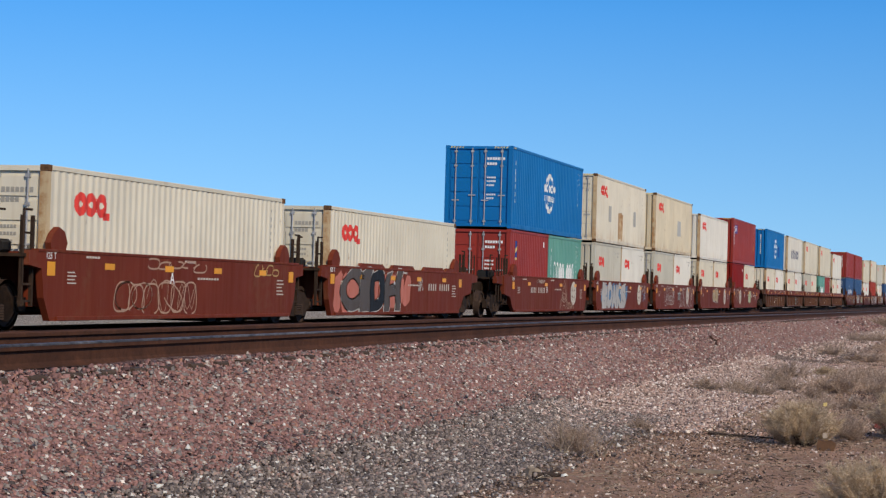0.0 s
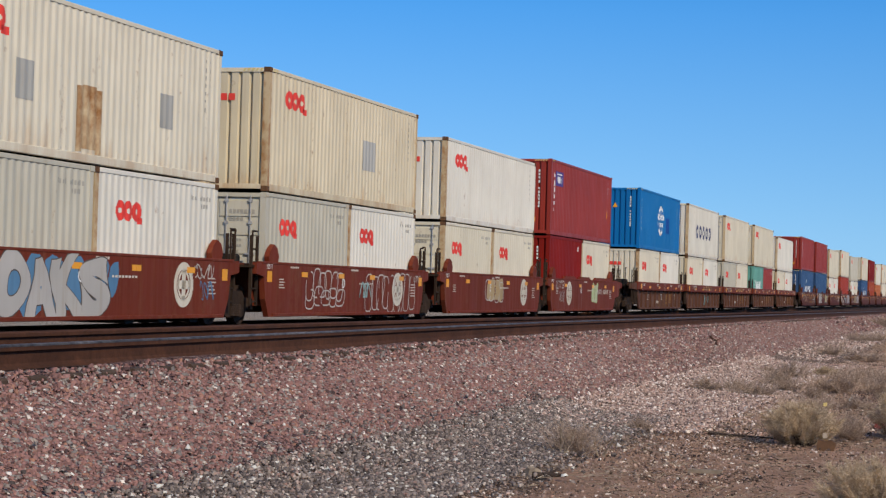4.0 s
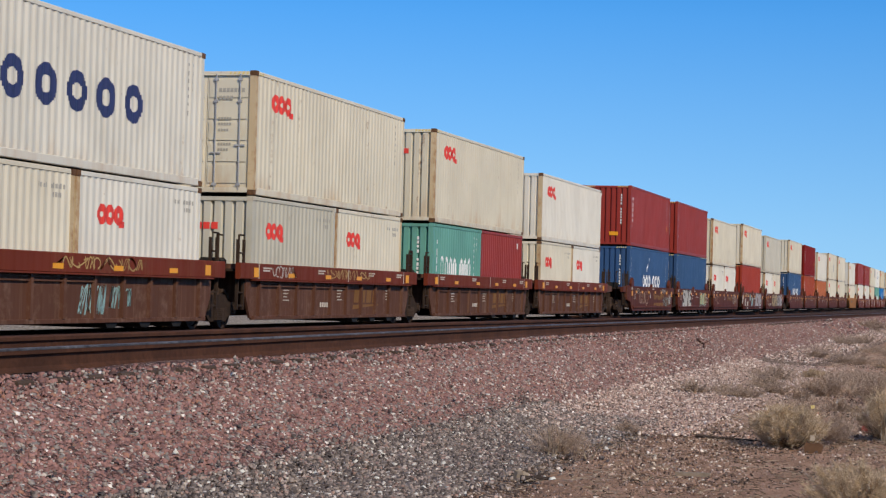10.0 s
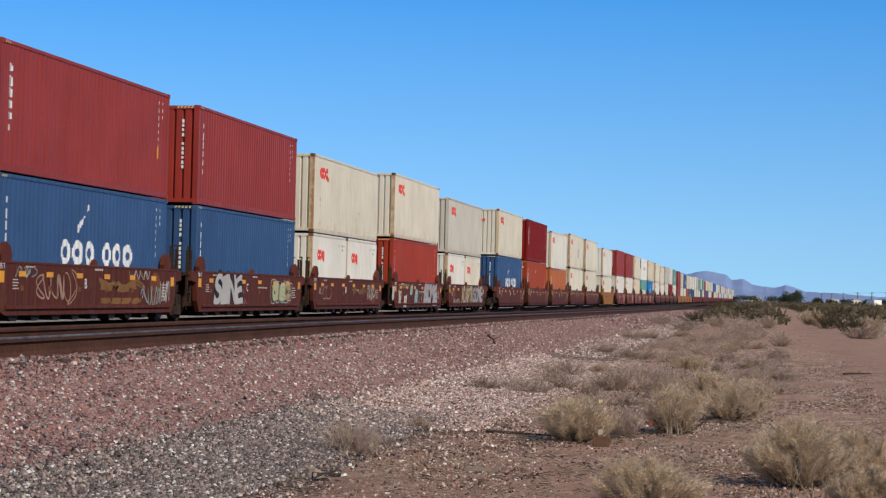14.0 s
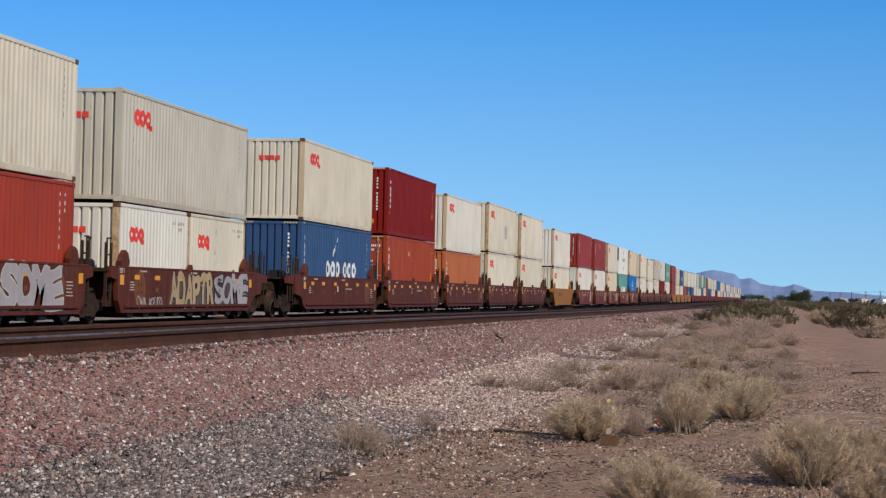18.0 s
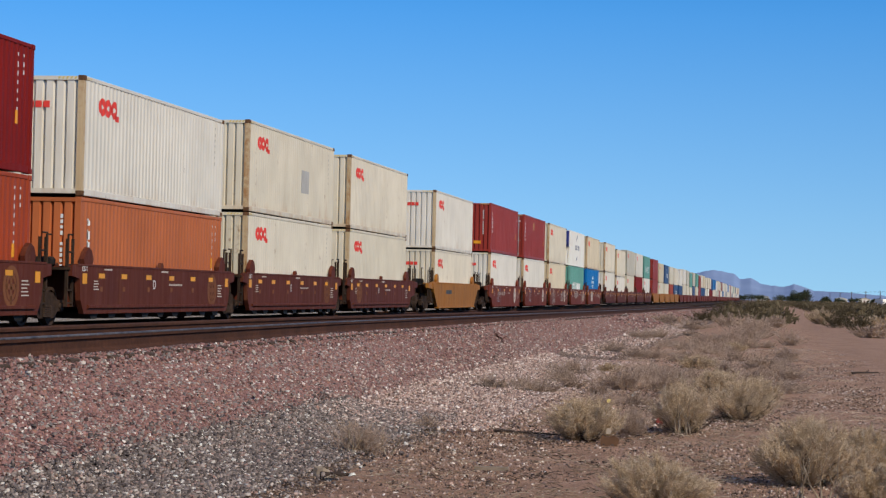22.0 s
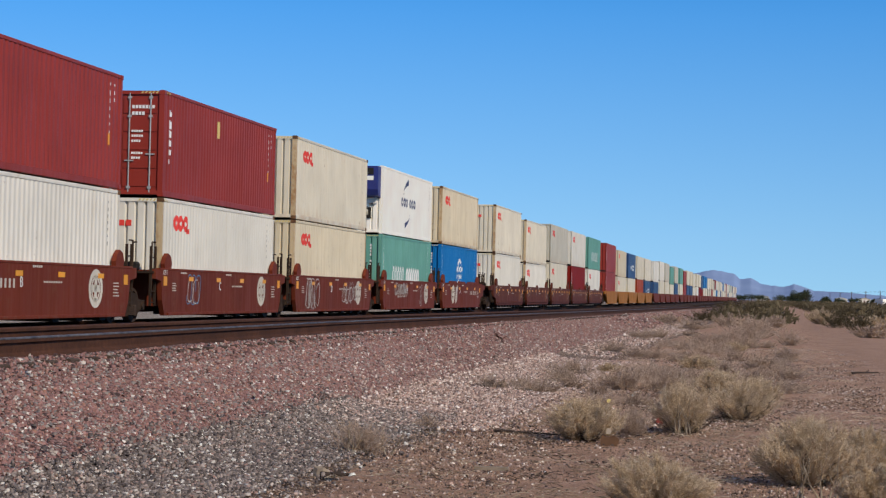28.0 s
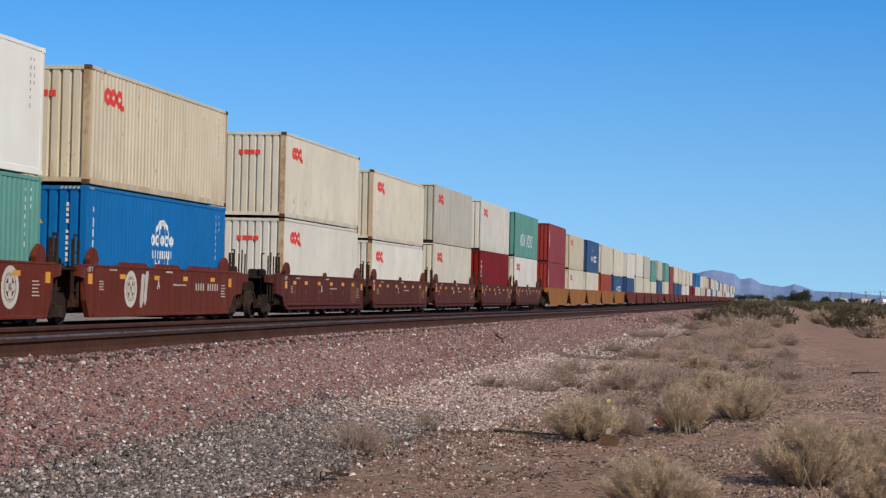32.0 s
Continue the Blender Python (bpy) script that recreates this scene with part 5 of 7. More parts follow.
            for yy in spots[:5]:
                part("ghost_patch", cached("ghostpatch", lambda: tag_box(0, 0.17, 0.72, 0.84, M_GHOST).mesh("ghost_patch", M_GHOST)), M_GHOST, side, "faded square patch", at=(0, yy + 0.12, 0))
        if "logo" in tags and sgn > 0:
            mid = 2.95 if rear == "e" else 10.05

            def emblem():
                flatp = [(0.0, 0.0), (13.0, 0.0)]
                rects = ring_rects(mid, 0.79, 0.50, 0.47, 0.15, 0.03) + ring_rects(mid, 0.79, 0.31, 0.31, 0.07, 0.03) + [(mid - 0.33, mid + 0.33, 0.70, 0.88), (mid - 0.10, mid + 0.10, 0.46, 1.12)]
                return skin(rects, flatp, OUT, 0.004).mesh("emblem", M_EMBLEM)
            part("emblem", cached(("emblem", mid), emblem), M_EMBLEM, side, "white round painted emblem")
        if sgn > 0:
            seed = hash_of(tags)
            for kind_, *spec in GRAFFITI.get(tags[-1] if tags else "", ()):
                if kind_ == "word":
                    sprayed_word(side, seed, OUT, *spec)
                elif kind_ == "lines":
                    part("graffiti", strokes(spec[0], OUT + 0.004, spec[2]), spec[1], side, "painted tent outline")
                elif kind_ == "loops":
                    y0, y1, z0, z1, n, m = spec
                    part("graffiti", bubbles(seed + int(7 * y0), y0, y1, z0, z1, n, OUT + 0.004), m, side, "tall sprayed outlines")
                elif kind_ == "tag":
                    y0, y1, z0, z1, n, m, thick = spec
                    part("graffiti", scribble(seed + int(9 * y0), y0, y1, z0, z1, OUT + 0.005, thick, n), m, side, "sprayed handwriting")
                else:
                    y0, y1, z0, z1, m = spec
                    part("graffiti", blob_fill(seed + int(11 * y0), y0, y1, z0, z1, OUT + 0.001), m, side, "sprayed cloud of paint")
            if "teal" in tags:
                part("graffiti", scribble(seed + 21, 6.25, 7.3, 0.24, 0.88, 1.314, 0.035, 7), M_SPRAY_TEAL, car, "pale teal sprayed strokes")
                part("graffiti", scribble(seed + 22, 7.55, 8.5, 0.34, 0.86, 1.314, 0.035, 7), M_SPRAY_TEAL, car, "pale teal sprayed strokes")
            if "chord" in tags:
                part("graffiti", scribble(seed + 23, 1.0, 2.6, 1.10, 1.38, OUT + 0.003, 0.03, 7), M_CHALK, side, "pale sprayed strokes")
                part("graffiti", scribble(seed + 24, 5.0, 8.8, 1.12, 1.38, OUT + 0.003, 0.03, 12), M_SPRAY_GOLD, side, "ochre sprayed strokes")
    # floor, bearers, ends
    deck_z = 0.295 if "low" in tags else 0.32 if "std" in tags else 0.39
    part("well_floor", cached(("wfloor", deck_z), lambda: Solid().box(-1.27, 1.27, ya + 0.1, yb - 0.1, deck_z - 0.06, deck_z).mesh("well_floor", M_BLACK)), M_BLACK, car, "dark well floor")
    if fine:
        low = 0.05 if base == "flange" else 0.01
        for yy in [0.8 + k * (L40 - 1.6) / 8 for k in range(9)] if base == "flange" else (7.6, 9.2, 10.8):
            part("floor_bearer", cached(("bearer", base), lambda: Solid().slab([(-0.36, 0.20), (-0.22, low + 0.03), (-0.16, low), (0.16, low), (0.22, low + 0.03), (0.36, 0.20)], -1.33, 1.33).mesh("floor_bearer", M_BLACK)), M_BLACK, car, at=(0, yy, 0))
    for way, y0, state in ((-1, 0.0, front), (1, L40, rear)):
        reach = 1.52 if state in "jn" else 2.55
        def bulk():
            q = Solid()
            a, b = sorted((y0 + way * 0.12, y0 + way * 0.20))
            q.box(-1.27, 1.27, a, b, 0.34, zt - 0.02)
            return q.mesh("bulkhead", mat)
        part("bulkhead", cached(("bulk", base, y0), bulk), mat, car)
        def deck():
            q = Solid()
            a, b = sorted((y0 + way * 0.2, y0 + way * (reach - 0.1)))
            q.box(-0.45, 0.45, a, b, 0.78, 1.12, 0.05)
            q.box(-1.35, 1.35, min(y0 + way * 0.2, y0 + way * 1.0), max(y0 + way * 0.2, y0 + way * 1.0), 1.22, 1.28)
            return q.mesh("end_platform", M_STEEL)
        part("end_platform", cached(("deck", base, y0, state in "jn"), deck), M_STEEL, car, "end sill and walkway")
        if fine:
            for px in (-1.28, 0.75, 1.28):
                def rail_post():
                    yy = y0 + way * 0.95
                    return Solid().tube((0, yy, 0.75), (0, yy, 2.05), 0.026, 6).tube((0, yy, 2.05), (0, yy - way * 0.3, 2.05), 0.022, 6).mesh("grab_rail", M_STEEL)
                part("grab_rail", cached(("grab", y0), rail_post), M_STEEL, car, at=(px, 0, 0))
            for px in (-1.25, 1.25):
                def ladder():
                    q = Solid()
                    yy = y0 + way * 0.75
                    q.box(-0.03, 0.03, yy - 0.22, yy - 0.16, 0.35, 1.95)
                    q.box(-0.03, 0.03, yy + 0.16, yy + 0.22, 0.35, 1.95)
                    for k in range(5):
                        q.box(-0.02, 0.02, yy - 0.2, yy + 0.2, 0.42 + 0.30 * k, 0.46 + 0.30 * k)
                    return q.mesh("step_ladder", M_STEEL)
                part("step_ladder", cached(("ladder", y0), ladder), M_STEEL, car, at=(px, 0, 0))
            def gear():
                q = Solid()
                yy = y0 + way * 0.65
                q.tube((-0.9, yy, 1.45), (-0.2, yy, 1.45), 0.16, 10)
                return q.mesh("air_reservoir", M_STEEL)
            part("air_reservoir", cached(("gear", y0), gear), M_STEEL, car, "dark round air reservoir")
            part("brake_valve", cached(("valve", y0), lambda: Solid().box(0.25, 0.80, y0 + way * 0.65 - 0.17, y0 + way * 0.65 + 0.17, 1.28, 1.53, 0.06).mesh("brake_valve", M_BLACK)), M_BLACK, car, "black brake valve housing")
        if state == "j":
            bogie(car, y0 + way * 1.55, fine)
        if state == "e":
            bogie(car, y0 + way * 1.45, fine)
            def knuckle():
                q = Solid()
                a, b = sorted((y0 + way * 2.3, y0 + way * 3.55))
                q.box(-0.13, 0.13, a, b, 0.72, 0.98, 0.04)
                return q.mesh("coupler", M_BLACK)
            part("coupler", cached(("knuckle", y0), knuckle), M_BLACK, car)
            for sgn in (-1, 1):
                def wing():
                    q = Solid()
                    x0, x1 = sorted((sgn * 1.22, sgn * 1.36))
                    q.slab([(y0 + way * 0.6, 1.0), (y0 + way * 2.35, 1.08), (y0 + way * 2.35, 1.30), (y0 + way * 0.6, 1.40)], x0, x1)
                    return q.mesh("end_wing", mat)
                part("end_wing", cached(("wing", base, y0, sgn), wing), mat, car)
                if fine:
                    for k in range(3):
                        def stanchion():
                            yy = y0 + way * (1.45 + 0.36 * k)
                            return Solid().tube((sgn * 1.29, yy, 0.45), (sgn * 1.29, yy, 1.95 + 0.12 * (k % 2)), 0.025, 6).mesh("stanchion", M_STEEL)
                        part("stanchion", cached(("stanch", y0, sgn, k), stanchion), M_STEEL, car)
            if fine and way > 0:
                def handwheel():
                    q = Solid()
                    yy = y0 + 1.25
                    for k in range(16):
                        a, b = 2 * math.pi * k / 16, 2 * math.pi * (k + 1) / 16
                        q.tube((0.75, yy + 0.28 * math.cos(a), 2.0 + 0.28 * math.sin(a)), (0.75, yy + 0.28 * math.cos(b), 2.0 + 0.28 * math.sin(b)), 0.02, 5)
                    for k in range(3):
                        a = math.pi * k / 3
                        q.tube((0.75, yy + 0.28 * math.cos(a), 2.0 + 0.28 * math.sin(a)), (0.75, yy - 0.28 * math.cos(a), 2.0 - 0.28 * math.sin(a)), 0.014, 4)
                    q.box(0.45, 0.95, yy - 0.3, yy + 0.15, 1.3, 1.75, 0.08)
                    return q.mesh("hand_brake", M_STEEL)
                part("hand_brake", cached("handwheel", handwheel), M_STEEL, car, "hand brake wheel on its housing")
    CARS[code] = car
    MOVERS.append((car, rows))
    return car


def ochre_mark(sgn):
    """Four slanted blocks over a sweeping bar."""
    q = Solid()
    a, b = sorted((sgn * 1.311, sgn * 1.317))
    for k in range(4):
        y = 7.55 + 0.55 * k
        q.slab([(y, 0.52), (y + 0.40, 0.52), (y + 0.46, 0.86), (y + 0.06, 0.86)], a, b)
    q.slab([(7.45, 0.34), (8.6, 0.40), (9.75, 0.44), (9.75, 0.48), (7.5, 0.46)], a, b)
    return q.mesh("emblem", M_OCHRE)


def ribbed_writing():
    q = Solid()
    for y, z in ((2.0, 0.80), (6.1, 0.82), (10.45, 0.84)):
        for k in range(4):
            q.box(1.311, 1.316, y, y + 0.40 - 0.07 * (k % 3), z - 0.08 * k, z - 0.08 * k + 0.024)
    for y in (0.35, 4.3, 8.55, 11.2):
        q.box(1.401, 1.405, y, y + 0.55, 1.30, 1.335)
        q.box(1.401, 1.405, y, y + 0.45, 1.24, 1.275)
    for y in (0.05, 6.75, 11.9):
        q.box(1.401, 1.405, y, y + 0.035, 1.06, 1.40)
    for k in range(5):
        q.box(1.311, 1.316, 4.75 + 0.17 * k, 4.86 + 0.17 * k, 0.40, 0.52)
    return q.mesh("writing", M_WORN)


def hash_of(tags):
    return sum(ord(c) * (i + 3) for i, c in enumerate("".join(tags))) % 9973


# ---- the train ----
# the train's unsteady run before the thirteenth second: seconds, metres
SLIP = ((0.0, 2.10), (1.0, 1.98), (4.5, 1.92), (6.5, 1.40), (8.0, 1.28), (9.0, 1.15), (10.0, 0.90), (10.25, 0.58), (10.5, 0.20), (11.0, -0.04), (13.0, -0.04), (16.0, 0.0), (32.0, 0.0))


def gone(t):
    """How far the train has come since the sixteenth second."""
    u = (t - 16.0) / 16.0
    slip = float(np.interp(t, [p for p, q in SLIP], [q for p, q in SLIP]))
    return 13.49 * (t - 16.0) - 2.98 * u * u - 1.56 * u ** 3 + slip


MOVERS = []
# place along the train, car, ends, tags, lower containers, upper container
TRAIN = [
    (-198.5, "smooth", "nj", ("low", "logo"), ["csd4on"], ""),
    (-183.25, "smooth", "jj", ("low", "tan"), ["cs4do"], ""), (-167.8, "smooth", "ne", ("low", "dark"), ["cs4do"], ""),
    (-148.3, "smooth", "ej", ("logo", "tipi"), ["rs2dx", "gs2fs"], "bh4dg"), (-133.2, "smooth", "nj", ("logo", "big"), ["ys2fo", "ws2fo"], "ch4dR"),
    (-118.05, "smooth", "nj", ("logo", "outline"), ["ys2do", "ws2fo"], "th4fz"), (-102.65, "smooth", "nj", ("logo", "std", "cream"), ["cs2do", "cs2fo"], "ws4fo"),
    (-87.75, "smooth", "ne", ("logo", "face"), ["ds2fx", "cs2fo"], "rh4fV"),
    (-68.2, "ribbed", "ej", (), ["cs2fo", "ws2fo"], "bh4fG"), (-52.9, "ribbed", "nj", ("teal", "chord"), ["cs2fo", "ws2fo"], "wh4fk"), (-37.56, "ribbed", "nj", ("chord",), ["ys2fo", "cs2fo"], "ch4do"),
    (-21.96, "ribbed", "nj", (), ["gs2fs", "rs2fx"], "ch4fo"), (-6.62, "ribbed", "ne", ("std",), ["cs2fo", "ws2fo"], "ws4fo"),
    (13.26, "flange", "ej", ("gold",), ["nh4fm"], "rh4ft"), (28.36, "flange", "nj", ("sine",), ["nh4fn"], "rh4fn"), (43.3, "flange", "nj", ("faint",), ["ws2fo", "ws2fo"], "ch4fo"),
    (59.3, "flange", "nj", ("patches",), ["vh4fn"], "ch4fo"), (74.7, "flange", "ne", ("adapt",), ["ws2fo", "cs2fo"], "yh4fo"),
    (94.45, "flange", "ej", (), ["nh4fm"], "ch4fo"), (110.0, "flange", "nj", (), ["oh4dx"], "dh4fx"), (125.45, "flange", "nj", (), ["as4fx"], "wh4fo"),
    (140.6, "flange", "nj", (), ["ch4fo"], "ch4fz"), (155.8, "flange", "ne", (), ["ch4fo"], "ch4fo"),
    (175.7, "yellow", "ee", (), ["cs4fo"], "wh4fo"),
    (195.2, "smooth", "ej", ("logo", "blue"), ["wh4fo"], "rh4fx"), (210.9, "smooth", "nj", ("logo", "blue"), ["wh4fo"], "rh4dx"), (225.95, "smooth", "nj", ("logo", "drip"), ["th4fo"], "ch4fo"),
    (241.5, "smooth", "nj", ("logo", "veil"), ["gh4fs"], "ph4fq"), (256.7, "smooth", "ne", ("logo", "oval"), ["bh4fg"], "th4fo"),
    (276.1, "flange", "ej", (), ["wh4fo"], "ch4fo"), (291.05, "flange", "nj", (), ["ws4fo"], "ch4fo"), (306.35, "flange", "nj", (), ["ch4fo"], "yh4fo"),
    (322.0, "flange", "nj", (), ["dh4fx"], "wh4fo"), (337.3, "flange", "ne", (), ["wh4fo"], "gh4fs"),
    (356.6, "yellow", "ej", (), ["rh4fx"], "rh4fx"), (372.0, "yellow", "nj", (), ["cs4fo"], "th4fo"), (387.5, "yellow", "nj", (), ["cs4fn"], "nh4fm"),
    (402.9, "yellow", "nj", (), ["os4fn"], "ch4fn"), (418.3, "yellow", "ne", (), ["ns4fm"], "ch4fn")]
far_top = "w w y g y g r c t c c c n b b w c c y d w c y c w b c c r w w c g c y n c w c r c w"
far_low = "n c c c n c r n n w w d d c c y y r c w b c w n c w c w r c n w w c w c b w c w w n c r"
s0 = 437.7
for i, (u, l) in enumerate(zip(far_top.split(), far_low.split())):
    k = i % 5
    TRAIN.append((s0, "smooth-", "ej" if k == 0 else "ne" if k == 4 else "nj", (), [l + ("h" if i % 3 else "s") + "4fn"], u + "h4fn"))
    s0 += 15.35 if k < 4 else 19.35


def assemble():
    unit = 2
    for i, (s, kind, ends, tags, low, up) in enumerate(TRAIN):
        far = "-" if s > 300 else "+"
        if kind in ("flange", "yellow") and s > 345:
            kind += "-"
        unit = 0 if ends[0] == "e" else unit + 1
        letter = "A" if ends[1] == "e" else "BCDEA"[min(unit, 4)]
        well_unit(kind, ends[0], ends[1], tags, (s, 0.10), "" if kind.endswith("-") else letter)
        z = 0.40 if "low" in tags else 0.425 if up[:3] == "ws4" else 0.495
        height = 0
        y = 0.0
        for code in low:
            if code == "csd4on":
                code = "cs4do"
            container(code + far, (s + y, z))
            height = 2.896 if code[1] == "h" else 2.591
            y += 6.134
        if up:
            container(up + far, (s, z + height + (0.03 if far == "+" else 0.004)))


def motions():
    times = [0.0, 1.0, 2.5, 4.5, 6.5, 8.0, 9.0, 10.0, 10.25, 10.5, 11.0, 12.0, 13.0, 16.0, 20.0, 24.0, 28.0, 32.0]
    for ob, (s, z) in MOVERS:
        walk(ob, [(t, pose(TX, s - gone(t), RZ + z)) for t in times])
        for bog in ob.children:
            if not bog.name.startswith("bogie") or s > 300:
                continue
            # the wheels are turned while they are near enough to be seen turning
            seen = [k / FPS for k in range(0, int(32 * FPS) + 1) if 14 < s - gone(k / FPS) < 85]
            if not seen:
                continue
            for w in bog.children:
                if w.name.startswith("wheel"):
                    x, y, h = w.location
                    turn = lambda t: pose(x, y, h, math.degrees(gone(t) / 0.457) % 360.0)
                    walk(w, [(0.0, turn(seen[0]))] * (seen[0] > 0) + [(t, turn(t)) for t in seen] + [(32.0, turn(seen[-1]))] * (seen[-1] < 32))


assemble()


# ---- desert plants ----
def blade(s, pts, width, side):
    n = len(s.v)
    for k, p in enumerate(pts):
        q = side * width * (1.0 - 0.6 * k / (len(pts) - 1))
        s.v += [tuple(p - q), tuple(p + q)]
    s.f += [(n + 2 * k, n + 2 * k + 1, n + 2 * k + 3, n + 2 * k + 2) for k in range(len(pts) - 1)]


def growth(seed, w, h, stems, twigs, width, spread=1.0, ragged=0.25):
    """A bush: stems that fan out from the root, each with many fine twigs towards an uneven dome. Returns stems and twigs."""
    rnd = random.Random(seed)
    wood, fine = Solid(), Solid()
    lump = [rnd.uniform(0.75, 1.15) for _ in range(9)]
    for i in range(stems):
        az = rnd.uniform(0, 6.283)
        lean = rnd.random() ** 0.6
        k = lump[int(az / 6.284 * 9)] * rnd.uniform(1 - ragged, 1.05)
        tip = Vector((0.5 * w * spread * lean * math.cos(az) * k, 0.5 * w * spread * lean * math.sin(az) * k, h * (0.25 + 0.72 * math.sqrt(max(0.0, 1 - lean * lean * 0.92))) * k * 0.86))
        root = Vector((rnd.uniform(-1, 1), rnd.uniform(-1, 1), 0)) * 0.10 * w
        bend = Vector((0, 0, -0.10 * h * lean))
        pts = [root.lerp(tip, u) + bend * math.sin(3.14 * u) for u in (0.0, 0.35, 0.7, 1.0)]
        side = Vector((-math.sin(az + rnd.uniform(-1, 1)), math.cos(az + rnd.uniform(-1, 1)), 0)).normalized()
        blade(wood, pts, width * 0.8, side)
        for j in range(twigs):
            u = 0.35 + 0.65 * rnd.random() ** 0.8
            base = root.lerp(tip, u) + bend * math.sin(3.14 * u)
            out = Vector((math.cos(az) * lean + rnd.gauss(0, 0.8), math.sin(az) * lean + rnd.gauss(0, 0.8), 0.6 + rnd.gauss(0, 0.6))).normalized()
            ln = h * rnd.uniform(0.05, 0.16)
            sd = out.orthogonal().normalized()
            sd.rotate(Matrix.Rotation(rnd.uniform(0, 3.14), 3, out))
            end = base + out * ln
            end.z = max(end.z, 0.01)
            q, m = sd * width * rnd.uniform(0.8, 1.6), len(fine.v)
            fine.v += [tuple(base - q), tuple(base + q), tuple(end)]
            fine.f.append((m, m + 1, m + 2))
    return wood, fine


def leafage(seed, w, h, count, size):
    """A cloud of small leaf blades in an uneven crown."""
    rnd = random.Random(seed)
    s = Solid()
    lobes = [(rnd.uniform(-0.3, 0.3) * w, rnd.uniform(-0.3, 0.3) * w, rnd.uniform(0.35, 0.75) * h, rnd.uniform(0.25, 0.42)) for _ in range(7)]
    for i in range(count):
        lx, ly, lz, lr = lobes[i % 7]
        d = Vector((rnd.gauss(0, 1), rnd.gauss(0, 1), rnd.gauss(0, 1))).normalized() * (rnd.random() ** 0.4)
        p = Vector((lx + d.x * lr * w * 0.8, ly + d.y * lr * w * 0.8, max(0.02, lz + d.z * lr * h)))
        u = Vector((rnd.gauss(0, 1), rnd.gauss(0, 1), rnd.gauss(0, 1) + 0.8)).normalized()
        v = u.orthogonal().normalized()
        k = size * rnd.uniform(0.6, 1.5)
        n = len(s.v)
        s.v += [tuple(p), tuple(p + u * k * 0.5 + v * k * 0.13), tuple(p + u * k), tuple(p + u * k * 0.5 - v * k * 0.13)]
        s.f.append((n, n + 1, n + 2, n + 3))
    return s


def plain_mesh(s, name, material):
    me = bpy.data.meshes.new(name)
    me.from_pydata(s.v, [], s.f)
    me.materials.append(material)
    return me


def bush(x, y, w, h, style, seed, z=0.0):
    rnd = random.Random(seed)
    word, twig, leaf = {"sage": ("olive-tan dry desert bush", M_TWIG, M_SAGE), "dead": ("grey-brown leafless desert bush", M_DEAD, M_DEAD), "feather": ("pale feathery dry desert bush", M_TWIG, M_SAGE), "scrub": ("dry olive-brown creosote scrub", M_TWIG, M_SCRUB)}[style]
    t = thing("desert_bush", word + " on bare dirt", "bush", "desert bushes")
    t.location = (x, y, z)
    t.rotation_euler = (0, 0, rnd.uniform(0, 6.28))
    near, mid = y < 27, y < 75
    width = 0.00115 if near else 0.0026 if mid else 0.009
    stems, twigs = {"sage": (260, 220), "feather": (180, 140), "dead": (130, 80), "scrub": (110, 80)}[style]
    k = 1.0 if near else 0.8 if mid else 0.6
    wood, fine = growth(seed, w, h, int(stems * k), int(twigs * (1 if near else 0.8)), width, 1.0 if style != "feather" else 0.9, 0.25 if style != "dead" else 0.5)
    part("stem", plain_mesh(wood, "stem", twig), twig, t)
    part("crown", plain_mesh(fine, "crown", leaf), leaf, t)
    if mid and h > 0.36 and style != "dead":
        # dark twigs packed low inside, standing in for the bush's inner shade
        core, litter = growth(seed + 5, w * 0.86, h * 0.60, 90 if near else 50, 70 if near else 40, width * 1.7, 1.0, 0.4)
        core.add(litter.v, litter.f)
        part("heartwood", plain_mesh(core, "heartwood", M_DARKTWIG_SHADE), M_DARKTWIG_SHADE, t, "dark twigs standing in for inner shade")
    return t


